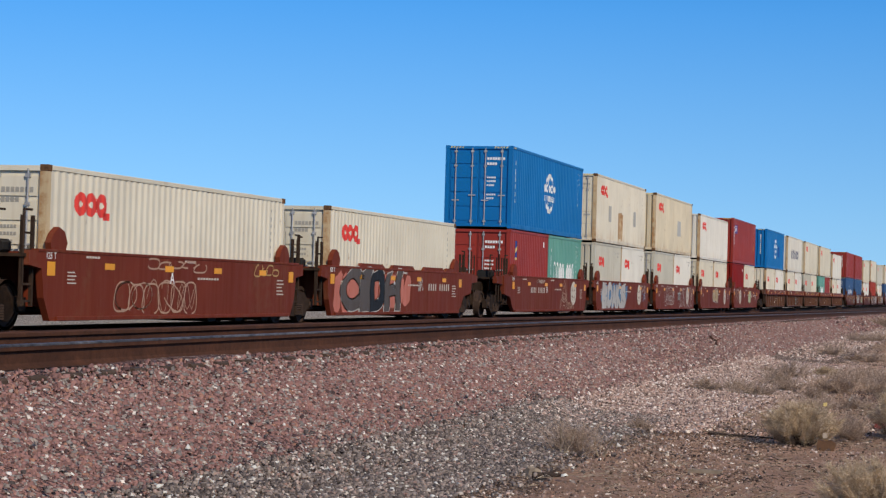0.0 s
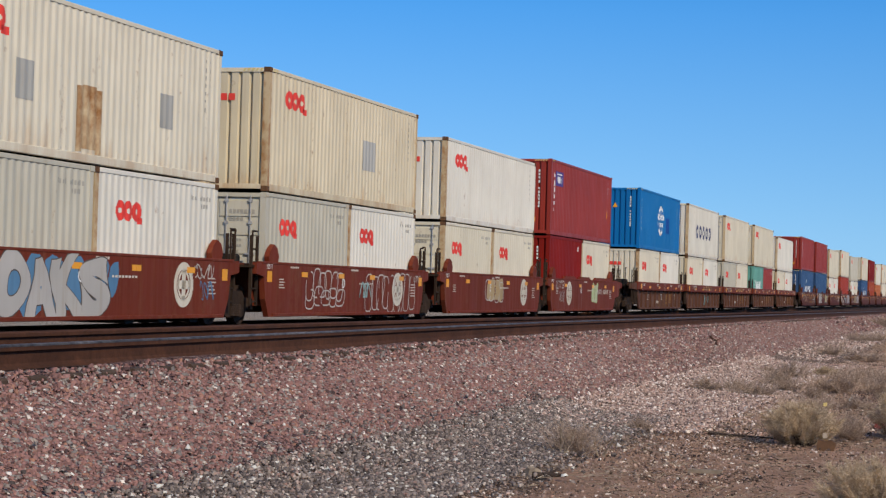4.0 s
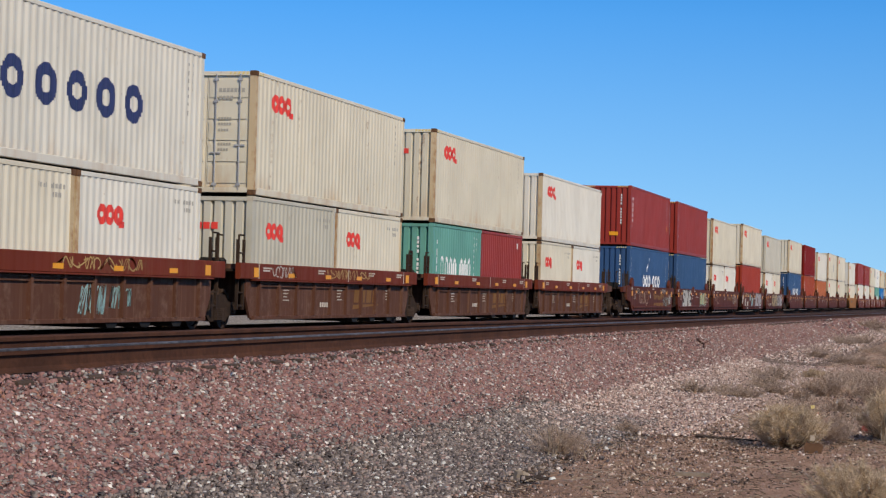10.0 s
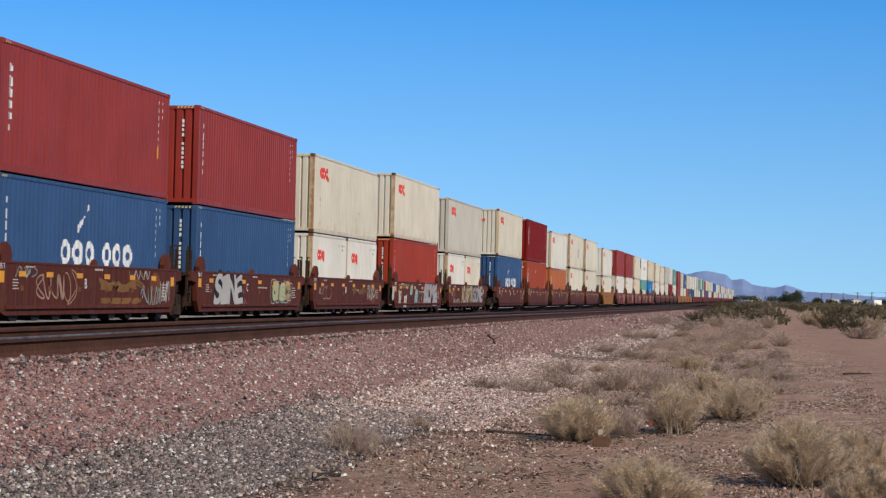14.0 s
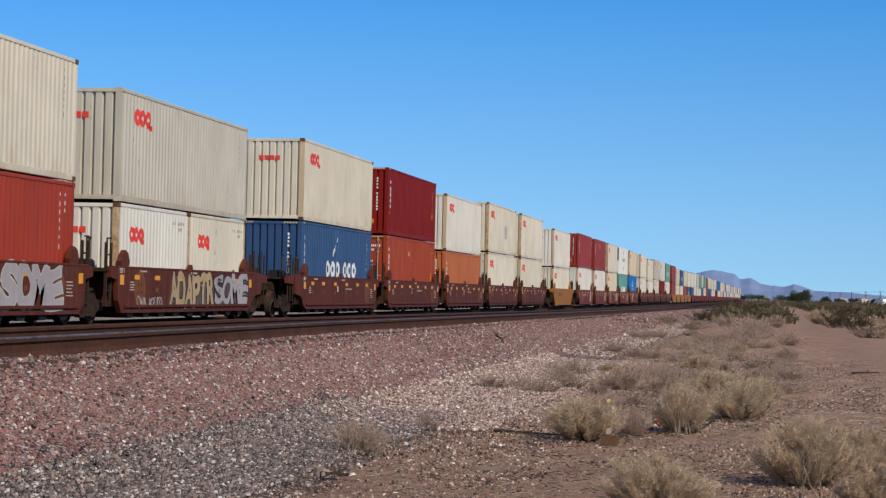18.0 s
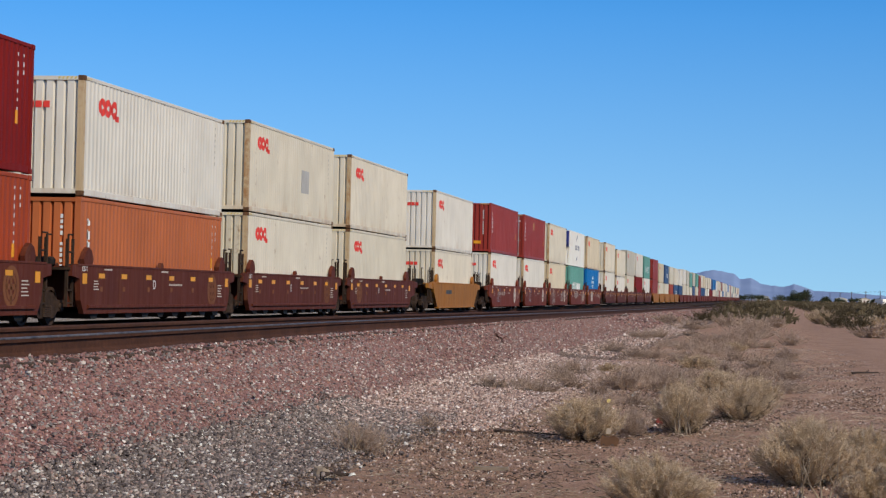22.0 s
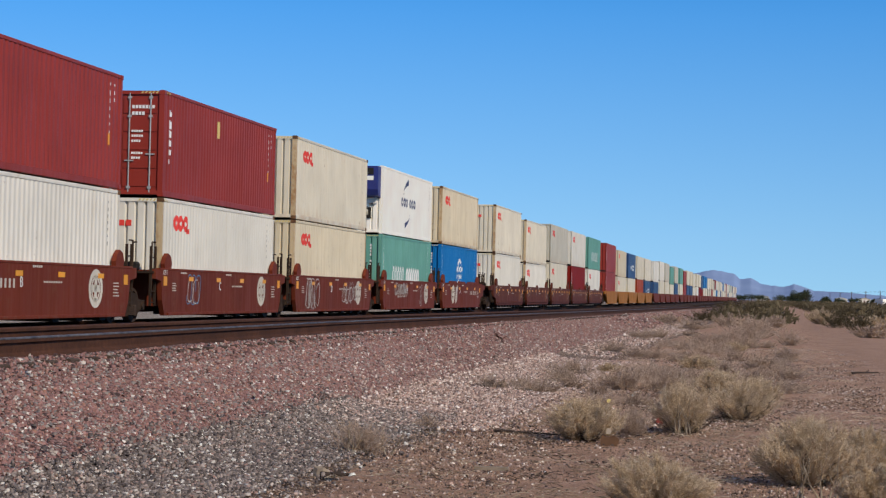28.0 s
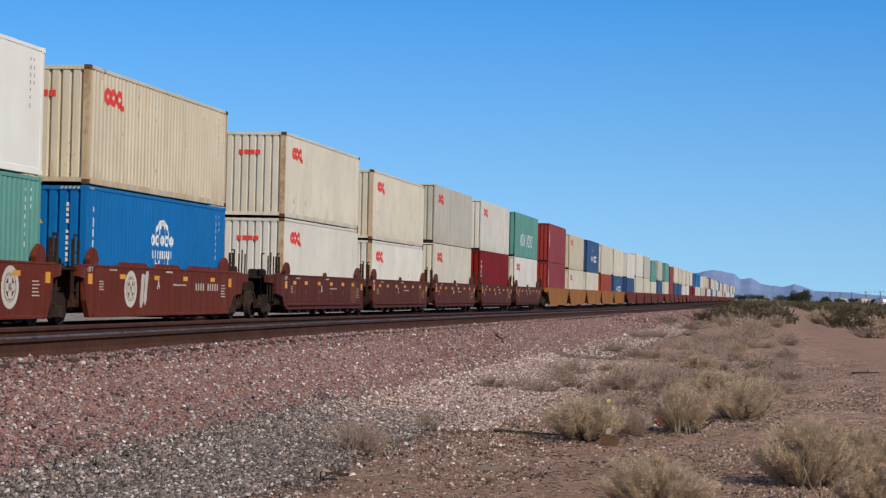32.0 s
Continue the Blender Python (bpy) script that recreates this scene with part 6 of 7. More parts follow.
BUSHES = [
    (-4.14, 29.62, 0.02, 0.60, 0.28, "dead"),
    (-3.40, 29.36, -0.01, 0.93, 0.30, "dead"),
    (-1.86, 20.16, -0.01, 0.79, 0.48, "sage"),
    (-1.45, 21.20, -0.01, 0.55, 0.38, "dead"),
    (-0.94, 21.82, -0.01, 0.85, 0.66, "feather"),
    (-0.35, 24.48, -0.01, 1.06, 0.56, "feather"),
    (-0.84, 36.72, -0.01, 0.74, 0.42, "dead"),
    (0.34, 37.08, -0.01, 0.91, 0.34, "dead"),
    (0.30, 16.12, -0.01, 0.88, 0.58, "sage"),
    (0.78, 16.92, -0.01, 0.73, 0.51, "sage"),
    (-0.73, 13.88, -0.01, 0.92, 0.46, "sage"),
    (0.76, 14.20, -0.01, 0.61, 0.39, "sage"),
    (-3.99, 50.76, 0.02, 1.17, 0.51, "dead"),
    (-3.89, 69.50, 0.01, 1.40, 0.60, "dead"),
    (-2.26, 65.28, -0.01, 1.50, 0.56, "dead"),
    (-0.87, 68.72, -0.01, 2.57, 1.38, "dead"),
    (0.33, 106.76, -0.01, 1.84, 1.07, "feather"),
    (-3.63, 17.48, 0.00, 0.67, 0.41, "dead"),
    (-3.62, 20.84, 0.00, 0.43, 0.19, "dead"),
    (-0.83, 47.46, -0.01, 1.09, 0.52, "feather"),
    (-0.15, 42.32, -0.01, 1.22, 0.58, "feather"),
    (-3.92, 188.40, 0.01, 3.79, 1.41, "scrub"),
    (-2.01, 183.70, -0.01, 3.70, 1.37, "scrub"),
    (-0.24, 203.78, -0.01, 3.51, 1.41, "scrub"),
    (3.49, 108.12, -0.01, 2.80, 1.12, "scrub"),
    (4.09, 81.22, -0.01, 2.10, 0.98, "feather"),
    (7.27, 185.80, -0.01, 4.0, 1.20, "scrub"),
    (5.06, 239.74, -0.01, 4.0, 1.15, "scrub"),
    (6.97, 131.76, -0.01, 2.9, 1.05, "scrub"),
    (4.26, 334.82, -0.01, 3.85, 1.35, "scrub"),
    (17.35, 377.76, -0.01, 6.0, 1.9, "scrub"),
    (-3.52, 90.34, -0.00, 2.34, 0.78, "dead"),
    (-2.20, 106.50, -0.01, 2.14, 1.04, "dead"),
    (-2.12, 46.30, -0.01, 0.80, 0.29, "dead"),
    (-2.52, 29.58, -0.01, 0.51, 0.22, "dead"),
    (-3.10, 31.06, -0.01, 0.63, 0.27, "dead"),
    (-1.81, 31.92, -0.01, 0.55, 0.28, "dead"),
    (-4.14, 38.10, 0.02, 0.77, 0.20, "dead"),
    (-4.45, 67.48, 0.04, 1.75, 0.58, "dead"),
    (-1.49, 52.64, -0.01, 1.82, 0.51, "dead"),
    (-0.49, 75.14, -0.01, 1.94, 1.30, "feather"),
    (0.40, 48.58, -0.01, 1.12, 0.56, "feather"),
    (-1.51, 41.20, -0.01, 1.07, 0.45, "feather"),
    (-2.26, 31.22, -0.01, 0.99, 0.40, "dead"),
    (-3.39, 32.96, -0.01, 0.86, 0.38, "dead"),
    (-3.73, 30.30, 0.00, 0.70, 0.26, "dead"),
    (-1.46, 29.90, -0.01, 0.86, 0.52, "dead"),
    (-0.78, 29.82, -0.01, 0.86, 0.51, "feather"),
    (-0.13, 28.14, -0.01, 0.73, 0.42, "feather"),
    (0.67, 65.48, -0.01, 1.32, 0.75, "dead"),
    (-5.01, 96.64, 0.22, 2.50, 0.72, "dead"),
    (-3.91, 122.12, 0.01, 3.16, 0.91, "scrub"),
    (-0.90, 95.02, -0.01, 2.18, 1.09, "dead"),
    (2.97, 123.86, -0.01, 2.14, 1.07, "feather"),
    (5.24, 96.42, -0.01, 1.94, 1.11, "feather"),
    (4.11, 94.70, -0.01, 1.91, 0.93, "scrub"),]
more = random.Random(5)
for i in range(13):
    y = more.uniform(30, 78)
    x = more.uniform(-3.6, 0.3)
    if min(math.hypot(x - b[0], (y - b[1]) * 0.6) for b in BUSHES) > 0.45:
        w = more.uniform(0.5, 1.1) * (0.7 + y / 90)
        BUSHES.append((x, y, -0.01, w, w * more.uniform(0.35, 0.5), more.choice(("dead", "dead", "feather"))))
for i in range(30):
    y = more.uniform(25, 62)
    x = more.uniform(-3.4, 0.1 + 0.01 * y)
    w = more.uniform(0.5, 1.2) * (0.8 + y / 90)
    BUSHES.append((x, y, -0.01, w, w * more.uniform(0.20, 0.34), "dead"))
for i in range(15):
    y = more.uniform(105, 330)
    BUSHES.append((more.uniform(6.4, 9.0 + 0.03 * y), y, -0.01, more.uniform(1.6, 3.4), more.uniform(0.6, 1.1), "scrub"))
for i, (x, y, z, w, h, st) in enumerate(BUSHES):
    if 38 < y < 110 and st != "scrub":
        h, st = h * 0.78, "dead" if i % 3 else st
    bush(x, y, w * 1.12, h * 1.08, st, 100 + 11 * i, z)


def bare_twig(x, y, h, seed):
    rnd = random.Random(seed)
    t = thing("dead_shrub", "bare bleached branching twigs on dirt", "shrub", "bare twigs")
    t.location = (x, y, -0.02)
    for k in range(3):
        p, d, r = Vector((0.02 * k, 0, 0)), Vector((rnd.uniform(-0.5, 0.5), rnd.uniform(-0.2, 0.2), 1)).normalized(), 0.010
        s = Solid()
        for j in range(6):
            q = p + d * h / 6
            s.tube(p, q, r, 5, r * 0.82)
            if j > 1:
                e = (d + Vector((rnd.uniform(-0.9, 0.9), rnd.uniform(-0.5, 0.5), 0.1))).normalized()
                s.tube(q, q + e * h * 0.22, r * 0.6, 4, r * 0.3)
            p, r = q, r * 0.82
            d = (d + Vector((rnd.uniform(-0.35, 0.35), rnd.uniform(-0.2, 0.2), 0.15))).normalized()
        part("branch", s, M_TWIG, t)


for i, (x, y, h) in enumerate(((0.20, 14.7, 0.36), (0.38, 14.6, 0.40), (0.10, 14.4, 0.18), (0.53, 14.8, 0.28), (-3.7, 17.2, 0.3), (-3.4, 17.5, 0.25), (-0.98, 21.3, 0.42), (-0.88, 21.4, 0.36))):
    bare_twig(x, y, h, 500 + i)


# ---- loose stones ----
def scatter(name, label, material, count, seed, place, size, y0, y1, flat=0.6, spread=0.33, sides=3):
    """Angular stones lying on the ground, as one mesh: place(rng, n, y0, y1) gives x, y, z."""
    rng = np.random.default_rng(seed)
    x, y, z = place(rng, count, y0, y1)
    n = len(x)
    turn = [(math.cos(6.2832 * (i + 0.5) / sides) * 1.4, math.sin(6.2832 * (i + 0.5) / sides) * 1.4) for i in range(sides)]
    block = np.array([(p, q, -1) for p, q in turn] + [(p * 0.85, q * 0.85, 1) for p, q in turn], float)
    loop = np.array(list(range(sides, 2 * sides)) + [k for i in range(sides) for k in (i, (i + 1) % sides, (i + 1) % sides + sides, i + sides)])
    first = np.array([0] + [sides + 4 * i for i in range(sides)])
    r = size * 0.5 * np.minimum(np.exp(rng.normal(0, spread, n)), 2.0)
    v = block[None] * (1 + rng.uniform(-0.45, 0.25, (n, 2 * sides, 3)))
    v *= np.stack([rng.uniform(0.7, 1.3, n), rng.uniform(0.6, 1.1, n), rng.uniform(0.7, 1.2, n) * flat], 1)[:, None]
    a, b = rng.uniform(0, 6.283, n), rng.normal(0, 0.45, n)
    ca, sa, cb, sb = np.cos(a)[:, None], np.sin(a)[:, None], np.cos(b)[:, None], np.sin(b)[:, None]
    vx, vy, vz = v[..., 0], v[..., 1], v[..., 2]
    vx, vz = vx * cb - vz * sb, vx * sb + vz * cb
    vx, vy = vx * ca - vy * sa, vx * sa + vy * ca
    pts = np.stack([vx, vy, vz], 2) * r[:, None, None] * 0.8 + np.stack([x, y, z + r * flat * 0.35], 1)[:, None]
    faces = (loop[None] + 2 * sides * np.arange(n)[:, None]).reshape(-1)
    starts = (first[None] + len(loop) * np.arange(n)[:, None]).reshape(-1)
    me = bpy.data.meshes.new(name)
    me.vertices.add(n * 2 * sides)
    me.vertices.foreach_set("co", pts.reshape(-1))
    me.loops.add(len(faces))
    me.loops.foreach_set("vertex_index", faces.astype(np.int32))
    me.polygons.add(len(starts))
    me.polygons.foreach_set("loop_start", starts.astype(np.int32))
    me.materials.append(material)
    me.update(calc_edges=True)
    me.validate()
    return tagged(new(name, me), label, "stones", kind="stuff")


SLOPE = np.array([(a / 10, slope_height(a / 10)) for a in range(0, 100)])


def strip(a0, a1, lift=0.0, soft=0.25):
    def place(rng, n, y0, y1):
        y = y0 + (y1 - y0) * rng.random(n)
        a = a0 + (a1 - a0) * rng.random(n) + rng.normal(0, soft, n) * (rng.random(n) < 0.25)
        keep = a < y * 0.62
        a, y = a[keep], y[keep]
        a = np.minimum(a, 6.36)
        z = np.interp(a, SLOPE[:, 0], SLOPE[:, 1])
        return -a, y, z + lift - 0.0023 * np.clip(y - 30.0, 0.0, 235.0) * np.clip(z / 0.7, 0.0, 1.0)
    return place


def patches(a0, a1, cut):
    """Only inside drifts."""
    def place(rng, n, y0, y1):
        y = y0 + (y1 - y0) * rng.random(n)
        a = a0 + (a1 - a0) * rng.random(n)
        keep = np.array([noise.noise((p * 0.55, q * 0.35, 7.0)) + 0.35 * noise.noise((p * 2.0, q * 1.6, 2.0)) > cut for p, q in zip(a, y)])
        a, y = a[keep], y[keep]
        return -a, y, np.interp(np.maximum(a, 0), SLOPE[:, 0], SLOPE[:, 1]) + 0.012
    return place


PINK = "pinkish-brown angular ballast stones with grey and white ones"
scatter("ballast_stones", PINK, M_STONE, 108000, 1, strip(4.75, 6.28), 0.0265, 8, 32, 0.6, 0.38, 4)
scatter("ballast_stones", PINK, M_STONE, 9000, 13, strip(6.0, 6.36, 0.02, 0.0), 0.034, 10, 60)
scatter("ballast_stones", PINK, M_STONE, 46000, 2, strip(4.75, 6.28), 0.036, 32, 75)
scatter("ballast_stones", PINK, M_STONE, 12000, 3, strip(4.75, 6.28), 0.07, 75, 190)
scatter("pebbles", "scattered pebbles along the dirt road", M_GRIT, 9000, 10, patches(-7.0, 0.5, 0.0), 0.018, 22, 110, 0.6, 0.6)
scatter("gravel_stones", "pale and grey loose gravel stones", M_GREYSTONE, 42000, 4, strip(3.6, 4.95, 0.036), 0.025, 9, 23.0, 0.6, 0.42)
scatter("gravel_stones", "pale buff loose gravel stones", M_PALE, 38000, 5, strip(3.0, 4.9, 0.034, 0.55), 0.030, 20.8, 44, 0.6, 0.4)
scatter("gravel_stones", "pale buff loose gravel stones", M_PALE, 6000, 6, strip(3.7, 4.9, 0.034, 0.4), 0.05, 46, 110)
scatter("pebbles", "scattered pale stone chips on the dirt", M_PALE, 14000, 7, patches(-3.0, 3.9, -0.1), 0.012, 12, 60, 0.6, 0.6)
scatter("pebbles", "scattered brown pebbles on the dirt", M_GRIT, 40000, 8, patches(-4.0, 4.2, -0.3), 0.012, 11, 60, 0.6, 0.7)
scatter("pebbles", "small mixed stones in drifts on the dirt", M_GRIT, 22000, 15, patches(-1.6, 3.8, 0.08), 0.021, 13, 34, 0.5, 0.5)
scatter("pebbles", "small pale stones in drifts on the dirt", M_PALE, 6000, 16, patches(-1.6, 3.8, 0.15), 0.019, 13, 34, 0.5, 0.5)
scatter("pebbles", "fine grit over the dirt", M_GRIT, 26000, 9, patches(-1.5, 3.9, -0.35), 0.008, 12, 34, 0.6, 0.6)


M_DARKGRIT = island("dark_pebble", [(0.0, (0.030, 0.021, 0.018)), (0.5, (0.075, 0.052, 0.043)), (0.85, (0.150, 0.105, 0.085)), (1.0, (0.260, 0.200, 0.165))])
scatter("pebbles", "dark stones and clods strewn over the dirt", M_DARKGRIT, 15000, 21, patches(-3.2, 4.0, -0.2), 0.019, 12, 50, 0.6, 0.6)
scatter("pebbles", "small pale stones strewn over the dirt", M_PALE, 8000, 22, patches(-3.2, 4.0, -0.05), 0.022, 12, 50, 0.55, 0.5)


def chaff(name, label, material, count, seed, a0, a1, y0, y1, cut, length, width):
    """Dry stalks and straw lying about in drifts, as one mesh."""
    rnd = random.Random(seed)
    s = Solid()
    for i in range(count):
        a, y = rnd.uniform(a0, a1), rnd.uniform(y0, y1)
        if noise.noise((a * 0.8, y * 0.5, 11.0 + seed)) + 0.5 * noise.noise((a * 2.3, y * 1.9, 5.0)) < cut:
            continue
        z = slope_height(a) if a > 0 else 0.0
        ln, t, up = length * rnd.uniform(0.4, 1.5), rnd.uniform(0, 6.283), rnd.uniform(0.0, 0.45) ** 1.6
        d = Vector((math.cos(t), math.sin(t), up)).normalized()
        p = Vector((-a, y, z + 0.008 + 0.02 * rnd.random()))
        q = p + d * ln * 0.5 + Vector((rnd.gauss(0, 1), rnd.gauss(0, 1), abs(rnd.gauss(0, 1)))) * ln * 0.06
        blade(s, (p, q, p + d * ln), width * rnd.uniform(0.5, 1.3), Vector((-math.sin(t) * 0.5, math.cos(t) * 0.5, 1)).normalized())
    tagged(new(name, plain_mesh(s, name, material)), label, "dry grass", kind="stuff")


chaff("straw", "pale dry straw and stalks strewn over the dirt", M_TWIG, 9000, 1, -2.0, 4.0, 12, 26, 0.0, 0.12, 0.0028)
chaff("dead_twigs", "small dark dead twigs strewn over the dirt", M_DARKTWIG_SHADE, 6000, 6, -1.6, 4.0, 12.5, 34, 0.08, 0.10, 0.0036)
chaff("straw", "grey-brown dead stalks strewn between the bushes", M_DEAD, 8000, 2, -1.5, 3.4, 24, 60, 0.1, 0.20, 0.0036)
chaff("straw", "tufts of pale dry grass beside the dirt road", M_SAGE, 7000, 3, -9.5, -5.2, 40, 160, 0.05, 0.34, 0.009)


# ---- litter ----
def stick(name, label, a, b, r, material, seed):
    rnd = random.Random(seed)
    t = thing(name, label, "stick", "fallen sticks")
    a, b = Vector(a), Vector(b)
    s = Solid()
    pts = [a.lerp(b, k / 4) + Vector((rnd.uniform(-1, 1), rnd.uniform(-1, 1), 0.3 * rnd.random())) * 0.03 for k in range(5)]
    for k in range(4):
        s.tube(pts[k], pts[k + 1], r * (1 - 0.15 * k), 6, r * (0.85 - 0.15 * k))
    m = (a + b) / 2
    part("stem", s, material, t)
    s2 = Solid().tube(pts[2], pts[2] + Vector((0.08, 0.1, 0.05)), r * 0.5, 5, r * 0.2)
    part("side_twig", s2, material, t)
    return t


M_PALEROCK = flecked("pale_rock", (0.48, 0.44, 0.38), (0.72, 0.68, 0.6), 20, 0.9)
M_CHAR = flecked("dark_weathered_stick", (0.03, 0.022, 0.018), (0.07, 0.05, 0.04), 12, 0.9)
stick("fallen_stick", "long dark dead stick lying on dirt", (-2.86, 20.8, 0.03), (-2.18, 20.7, 0.02), 0.020, M_CHAR, 1)
stick("fallen_stick", "dark forked dead stick lying on dirt", (1.62, 40.8, 0.04), (2.2, 41.2, 0.05), 0.026, M_CHAR, 2)
stick("fallen_stick", "short dark dead stick at the gravel's edge", (-3.47, 15.2, 0.03), (-3.25, 15.3, 0.03), 0.03, M_CHAR, 3)
stick("fallen_stick", "brown stick caught on the ballast", (-5.75, 41.6, 0.62), (-5.45, 40.6, 0.45), 0.025, M_RAIL, 4)
board = thing("board", "weathered grey wooden board lying on dirt", "board")
part("plank", Solid().box(-2.42, -2.14, 16.28, 16.36, 0.02, 0.05, 0.006), M_WOOD, board)
carton = thing("carton", "brown torn cardboard box beside a dry bush", "box")
part("body", Solid().prism([(-1.65, -0.01), (-1.49, -0.01), (-1.47, 0.07), (-1.52, 0.10), (-1.58, 0.085), (-1.64, 0.105), (-1.66, 0.05)], 19.70, 19.82), M_BRICK, carton)
part("flap", Solid().slab([(19.68, 0.12), (19.70, 0.12), (19.74, 0.17), (19.72, 0.17)], -1.60, -1.555), M_WOOD, carton, "pale open flap")
rag = thing("litter", "crumpled red wrapper under a bush", "litter")
part("wrapper", Solid().slab([(23.2, 0.0), (23.3, 0.02), (23.28, 0.05), (23.22, 0.08)], -1.30, -1.24).slab([(23.2, 0.0), (23.3, 0.03), (23.25, 0.07)], -1.24, -1.17), M_LITTER, rag)
jug = thing("bottle", "dusty pale blue plastic bottle lying among dead brush", "bottle")
part("body", Solid().tube((-1.97, 28.6, 0.03), (-1.93, 28.62, 0.085), 0.017, 10), M_PLASTIC, jug)
part("neck", Solid().tube((-1.93, 28.62, 0.085), (-1.92, 28.63, 0.115), 0.015, 8, 0.008), M_PLASTIC, jug)
cup = thing("litter", "small yellow wrapper caught in a dry bush", "litter")
part("wrapper", Solid().slab([(20.3, 0.40), (20.34, 0.41), (20.35, 0.43), (20.31, 0.435)], -1.65, -1.615), M_HAZARD, cup)
for i, (x, y, r, m) in enumerate(((-3.79, 21.8, 0.09, M_CHAR), (-3.06, 21.3, 0.038, M_PALEROCK), (-3.5, 15.3, 0.085, M_WOOD), (-2.9, 18.2, 0.03, M_PALEROCK))):
    rnd = random.Random(40 + i)
    t = thing("rock", "dark angular rock on the dirt" if m is not M_PALEROCK else "small white rock on the dirt", "rock", "loose rocks")
    s = Solid()
    ring = [(math.cos(k * 1.047) * r * rnd.uniform(0.8, 1.2), math.sin(k * 1.047) * r * rnd.uniform(0.8, 1.2)) for k in range(6)]
    s.add([(x + p, y + q, -0.02) for p, q in ring] + [(x + p * 0.6, y + q * 0.6, r * rnd.uniform(0.8, 1.2)) for p, q in ring], [tuple(range(6)), tuple(range(6, 12))] + [(k, (k + 1) % 6, (k + 1) % 6 + 6, k + 6) for k in range(6)])
    part("stone", s, m, t)


# ---- distance ----
def mountains():
    """A range along the horizon, its blue haze painted into the base colour."""
    m, nt, b = start("haze_painted_mountain", 1.0, 0, 0.0)
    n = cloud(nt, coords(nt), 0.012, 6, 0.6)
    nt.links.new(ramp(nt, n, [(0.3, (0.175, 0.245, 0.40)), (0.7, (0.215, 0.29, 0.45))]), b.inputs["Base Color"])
    D = 3600.0
    crest = [(-9, 0.2), (-6, 0.45), (-4.2, 0.62), (-3.1, 0.74), (-2.6, 0.79), (-2.18, 0.70), (-1.9, 0.77), (-1.7, 0.81), (-1.46, 0.785), (-1.05, 0.71), (-0.89, 0.56), (-0.57, 0.605), (-0.32, 0.45), (0.0, 0.39), (0.4, 0.37), (0.64, 0.455), (0.88, 0.39), (1.2, 0.275), (1.83, 0.255), (2.46, 0.22), (3.22, 0.17), (5, 0.12), (9, 0.1)]
    s = Solid()
    n_az = 420
    for i in range(n_az + 1):
        az = -9 + 18 * i / n_az
        for (p, u), (q, v) in zip(crest, crest[1:]):
            if p <= az <= q:
                e = u + (v - u) * (az - p) / (q - p)
        e += 0.018 * noise.noise((az * 6.0, 1.0, 0.0)) + 0.010 * noise.noise((az * 17.0, 2.0, 0.0))
        top = D * math.tan(radians(max(0.03, e))) + EYE.z
        for k in range(6):
            u = k / 5
            d = D - 420 * (1 - u) ** 1.5 + 26 * noise.noise((az * 3, k * 1.0, 3.0)) * u * (1 - u)
            s.v.append((d * math.sin(radians(az)), d * math.cos(radians(az)), -2 + (top + 2) * (u ** 1.1)))
    for i in range(n_az):
        for k in range(5):
            s.f.append((i * 6 + k, (i + 1) * 6 + k, (i + 1) * 6 + k + 1, i * 6 + k + 1))
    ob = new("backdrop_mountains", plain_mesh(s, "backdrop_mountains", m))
    for p in ob.data.polygons:
        p.use_smooth = True
    tagged(ob, "mountain range on the horizon, blue haze painted into its colour", "mountains", kind="structure")


mountains()


def desert_tree(x, y, w, h, seed):
    rnd = random.Random(seed)
    t = thing("desert_tree", "dark green round-crowned desert tree far off", "tree", "distant trees")
    t.location = (x, y, 0)
    s = Solid().tube((0, 0, -0.1), (0.1, 0, h * 0.4), 0.25, 7, 0.16)
    for k in range(5):
        a = k * 1.26
        s.tube((0.1, 0, h * 0.3), (w * 0.3 * math.cos(a), w * 0.3 * math.sin(a), h * 0.7), 0.1, 5, 0.04)
    part("trunk", s, M_POLE, t)
    part("crown", plain_mesh(leafage(seed, w, h, 1500, 0.55), "crown", M_LEAF), M_LEAF, t)


for i, (az, d, w, h) in enumerate(((0.74, 640, 4.6, 4.6), (0.98, 640, 5.2, 5.0), (0.55, 700, 4, 3.2), (1.55, 650, 3.2, 2.4), (1.95, 1000, 7, 2.6), (2.35, 1000, 7, 2.8), (2.9, 900, 7, 2.6), (3.4, 900, 8, 2.9), (-0.55, 1100, 10, 4.2), (-0.2, 1100, 9, 3.6), (0.25, 1100, 10, 4.0), (-0.9, 1100, 8, 3.4))):
    desert_tree(d * math.sin(radians(az)), d * math.cos(radians(az)), w, h, 300 + i)


def power_pole(x, y, h):
    t = thing("power_pole", "wooden power pole with a crossarm", "pole", "power poles along the road")
    t.location = (x, y, 0)
    part("pole", Solid().tube((0, 0, -0.2), (0, 0, h), 0.28, 8, 0.2), M_POLE, t)
    part("crossarm", Solid().box(-1.3, 1.3, -0.08, 0.08, h - 0.9, h - 0.7), M_POLE, t)
    for k in (-1.15, 0, 1.15):
        part("insulator", Solid().tube((k, 0, h - 0.7), (k, 0, h - 0.45), 0.06, 6), M_STEEL, t)


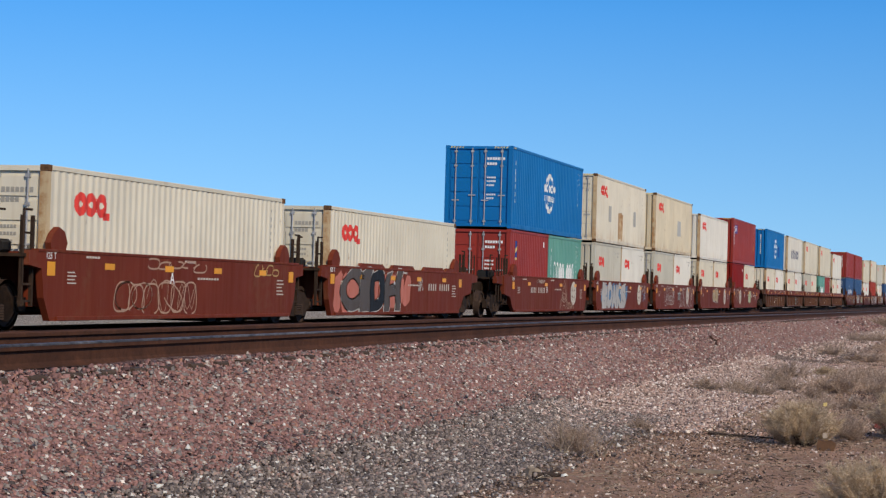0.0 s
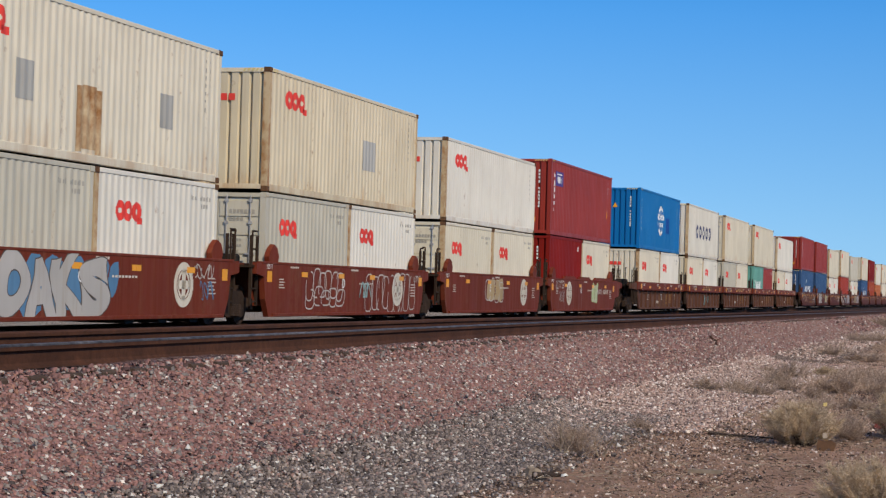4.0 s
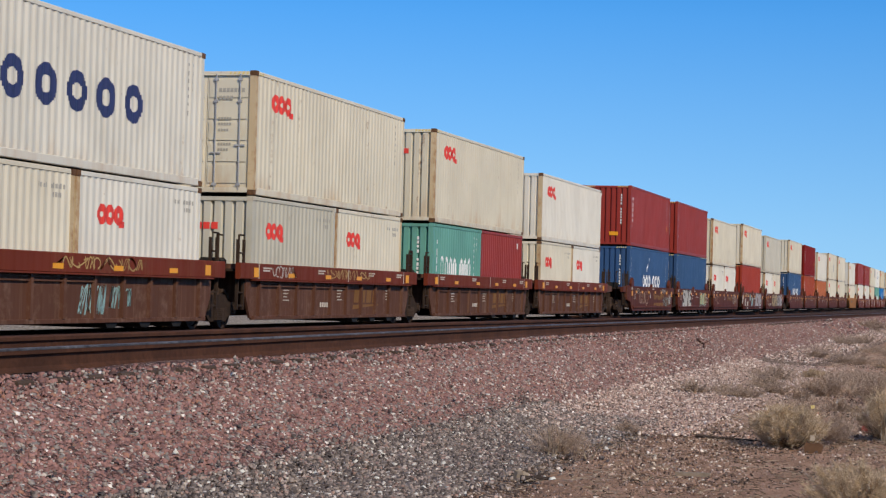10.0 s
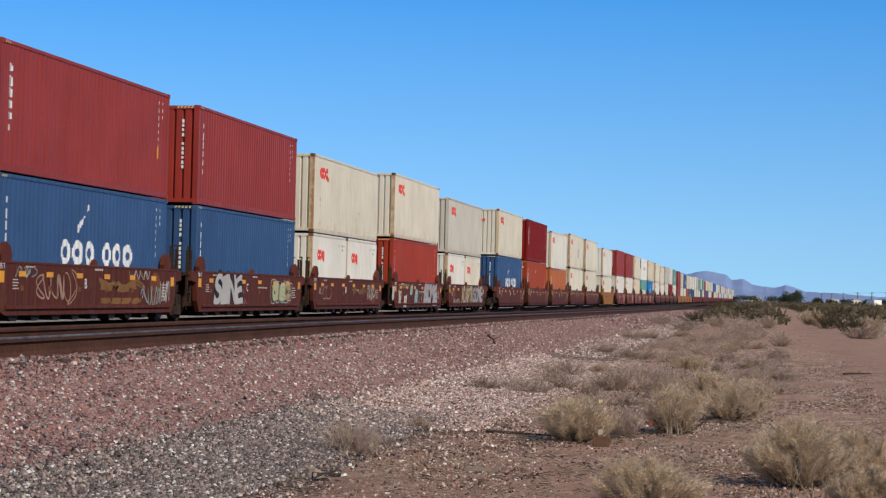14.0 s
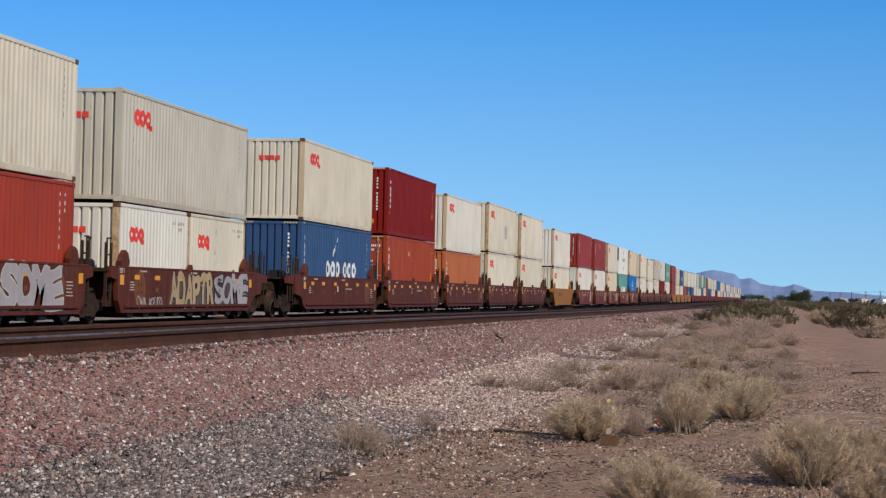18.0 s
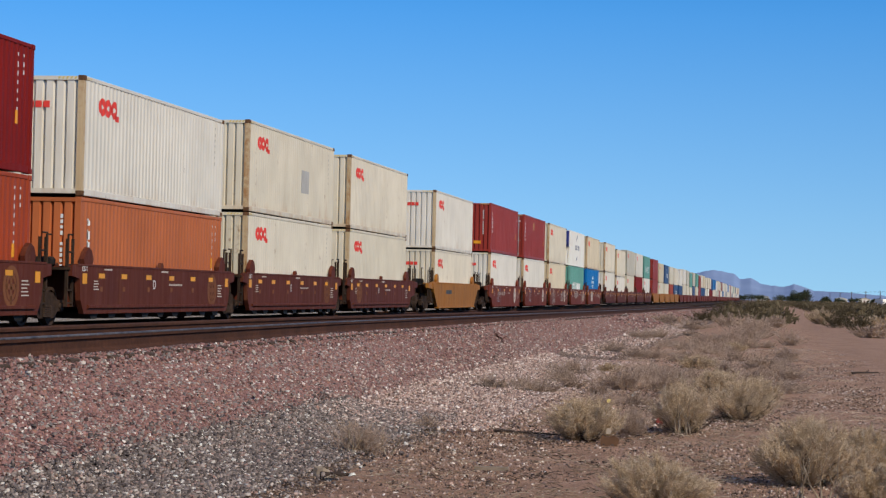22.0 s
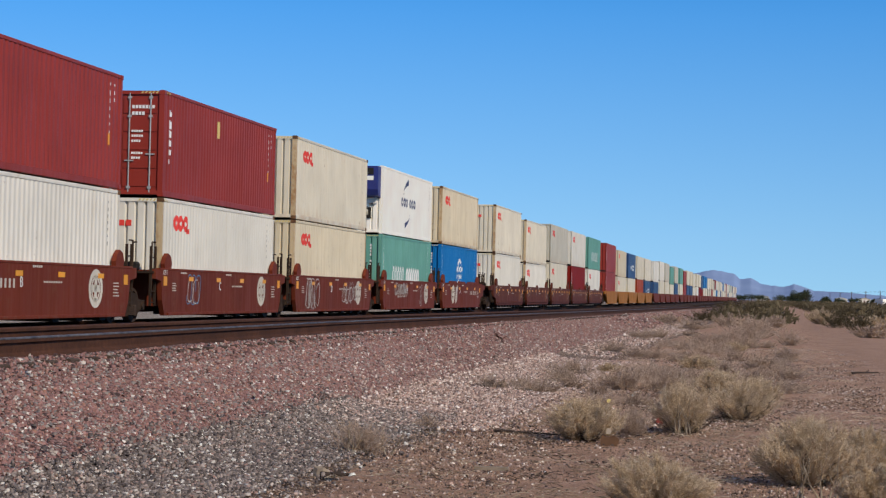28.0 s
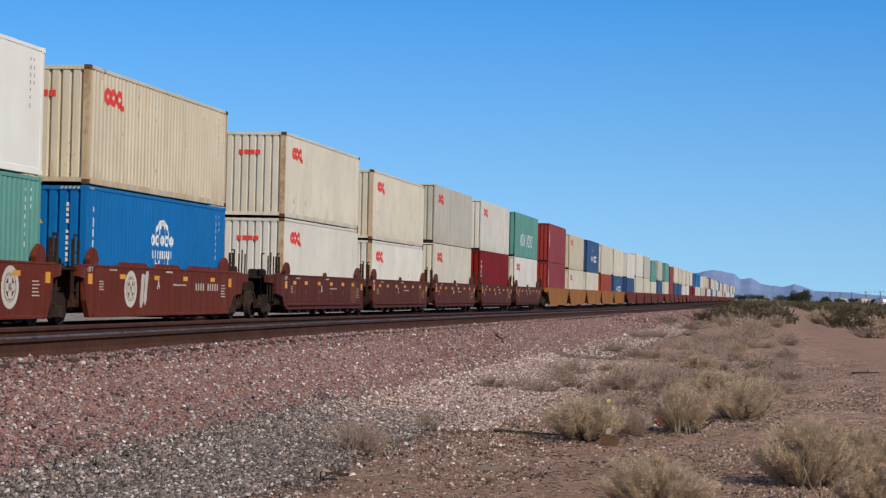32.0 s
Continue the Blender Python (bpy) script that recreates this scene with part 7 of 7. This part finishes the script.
for az, d in ((2.26, 1500), (2.66, 1400), (3.06, 1320), (3.46, 1250), (1.94, 1600), (1.66, 1700)):
    power_pole(d * math.sin(radians(az)), d * math.cos(radians(az)), 8.6)
wire = thing("power_lines", "thin dark overhead power lines", "cable")
for k in (-1.15, 1.15):
    s = Solid()
    line = [(1700, 1.66), (1600, 1.94), (1500, 2.26), (1400, 2.66), (1320, 3.06), (1250, 3.46)]
    for (d0, a0), (d1, a1) in zip(line, line[1:]):
        s.tube((d0 * math.sin(radians(a0)) + k, d0 * math.cos(radians(a0)), 8.1), (d1 * math.sin(radians(a1)) + k, d1 * math.cos(radians(a1)), 8.1), 0.03, 4)
    part("cable", s, M_BLACK, wire)


def far_house(x, y, w, d, h):
    t = thing("house", "small white flat-roofed building far off", "building", "distant buildings")
    t.location = (x, y, 0)
    part("wall", Solid().box(-w / 2, w / 2, -d / 2, d / 2, -0.1, h), M_PURE, t)
    part("roof", Solid().prism([(-w / 2 - 0.3, h), (w / 2 + 0.3, h), (0, h + 0.9)], -d / 2 - 0.3, d / 2 + 0.3), M_GREY, t)
    for k in (-0.25, 0.25):
        part("window", Solid().box(k * w - 0.5, k * w + 0.5, -d / 2 - 0.03, -d / 2 + 0.02, 1.0, 2.0), M_BLACK, t)
    part("door", Solid().box(-0.5, 0.5, -d / 2 - 0.03, -d / 2 + 0.02, 0, 2.0), M_BROWN, t)


for az, d, w, h in ((-0.25, 1350, 9, 3.2), (1.98, 1400, 8, 3.0), (2.62, 1200, 7, 2.8)):
    far_house(d * math.sin(radians(az)), d * math.cos(radians(az)), w, 6, h)


def parked_van(x, y):
    t = thing("van", "white van parked far off beside the scrub", "van")
    t.location = (x, y, 0)
    t.rotation_euler = (0, 0, 0.4)
    part("body", Solid().slab([(-2.6, 0.4), (2.6, 0.4), (2.6, 1.2), (1.9, 1.35), (1.3, 2.1), (-2.5, 2.15), (-2.6, 1.9)], -0.95, 0.95), M_PURE, t)
    part("windscreen", Solid().slab([(1.88, 1.36), (1.92, 1.36), (1.36, 2.02), (1.32, 2.02)], -0.8, 0.8), M_BLACK, t)
    for px in (-0.96, 0.76):
        for py in (-1.7, 1.7):
            part("wheel", Solid().tube((px, py, 0.34), (px + 0.2, py, 0.34), 0.34, 14), M_BLACK, t)


parked_van(26.0, 480)


def far_scrub():
    """Low scrub that covers the plain far off."""
    rnd = random.Random(77)
    s = Solid()
    for i in range(1500):
        y = rnd.uniform(120, 900)
        x = rnd.uniform(-9, 0.05 * y + 14)
        if 0.8 < x < 5.8 and y < 420 or x < -3.6 and y < 1500 and x > -26:
            continue
        w, h = rnd.uniform(1.2, 3.4), rnd.uniform(0.5, 1.4)
        for k in range(46):
            a, r = rnd.uniform(0, 6.283), math.sqrt(rnd.random()) * w / 2
            z = h * rnd.random() * (1 - (2 * r / w) ** 2 * 0.7)
            q = rnd.uniform(0.12, 0.34)
            d = Vector((rnd.gauss(0, 1), rnd.gauss(0, 1), rnd.gauss(0, 1))).normalized()
            e = d.orthogonal().normalized()
            p = Vector((x + r * math.cos(a), y + r * math.sin(a), z))
            n = len(s.v)
            s.v += [tuple(p), tuple(p + d * q + e * q * 0.4), tuple(p + d * 2 * q), tuple(p + d * q - e * q * 0.4)]
            s.f.append((n, n + 1, n + 2, n + 3))
    tagged(new("far_scrub", plain_mesh(s, "far_scrub", M_SCRUB)), "low olive-brown creosote scrub over the plain", "scrub", kind="stuff")


far_scrub()

motions()
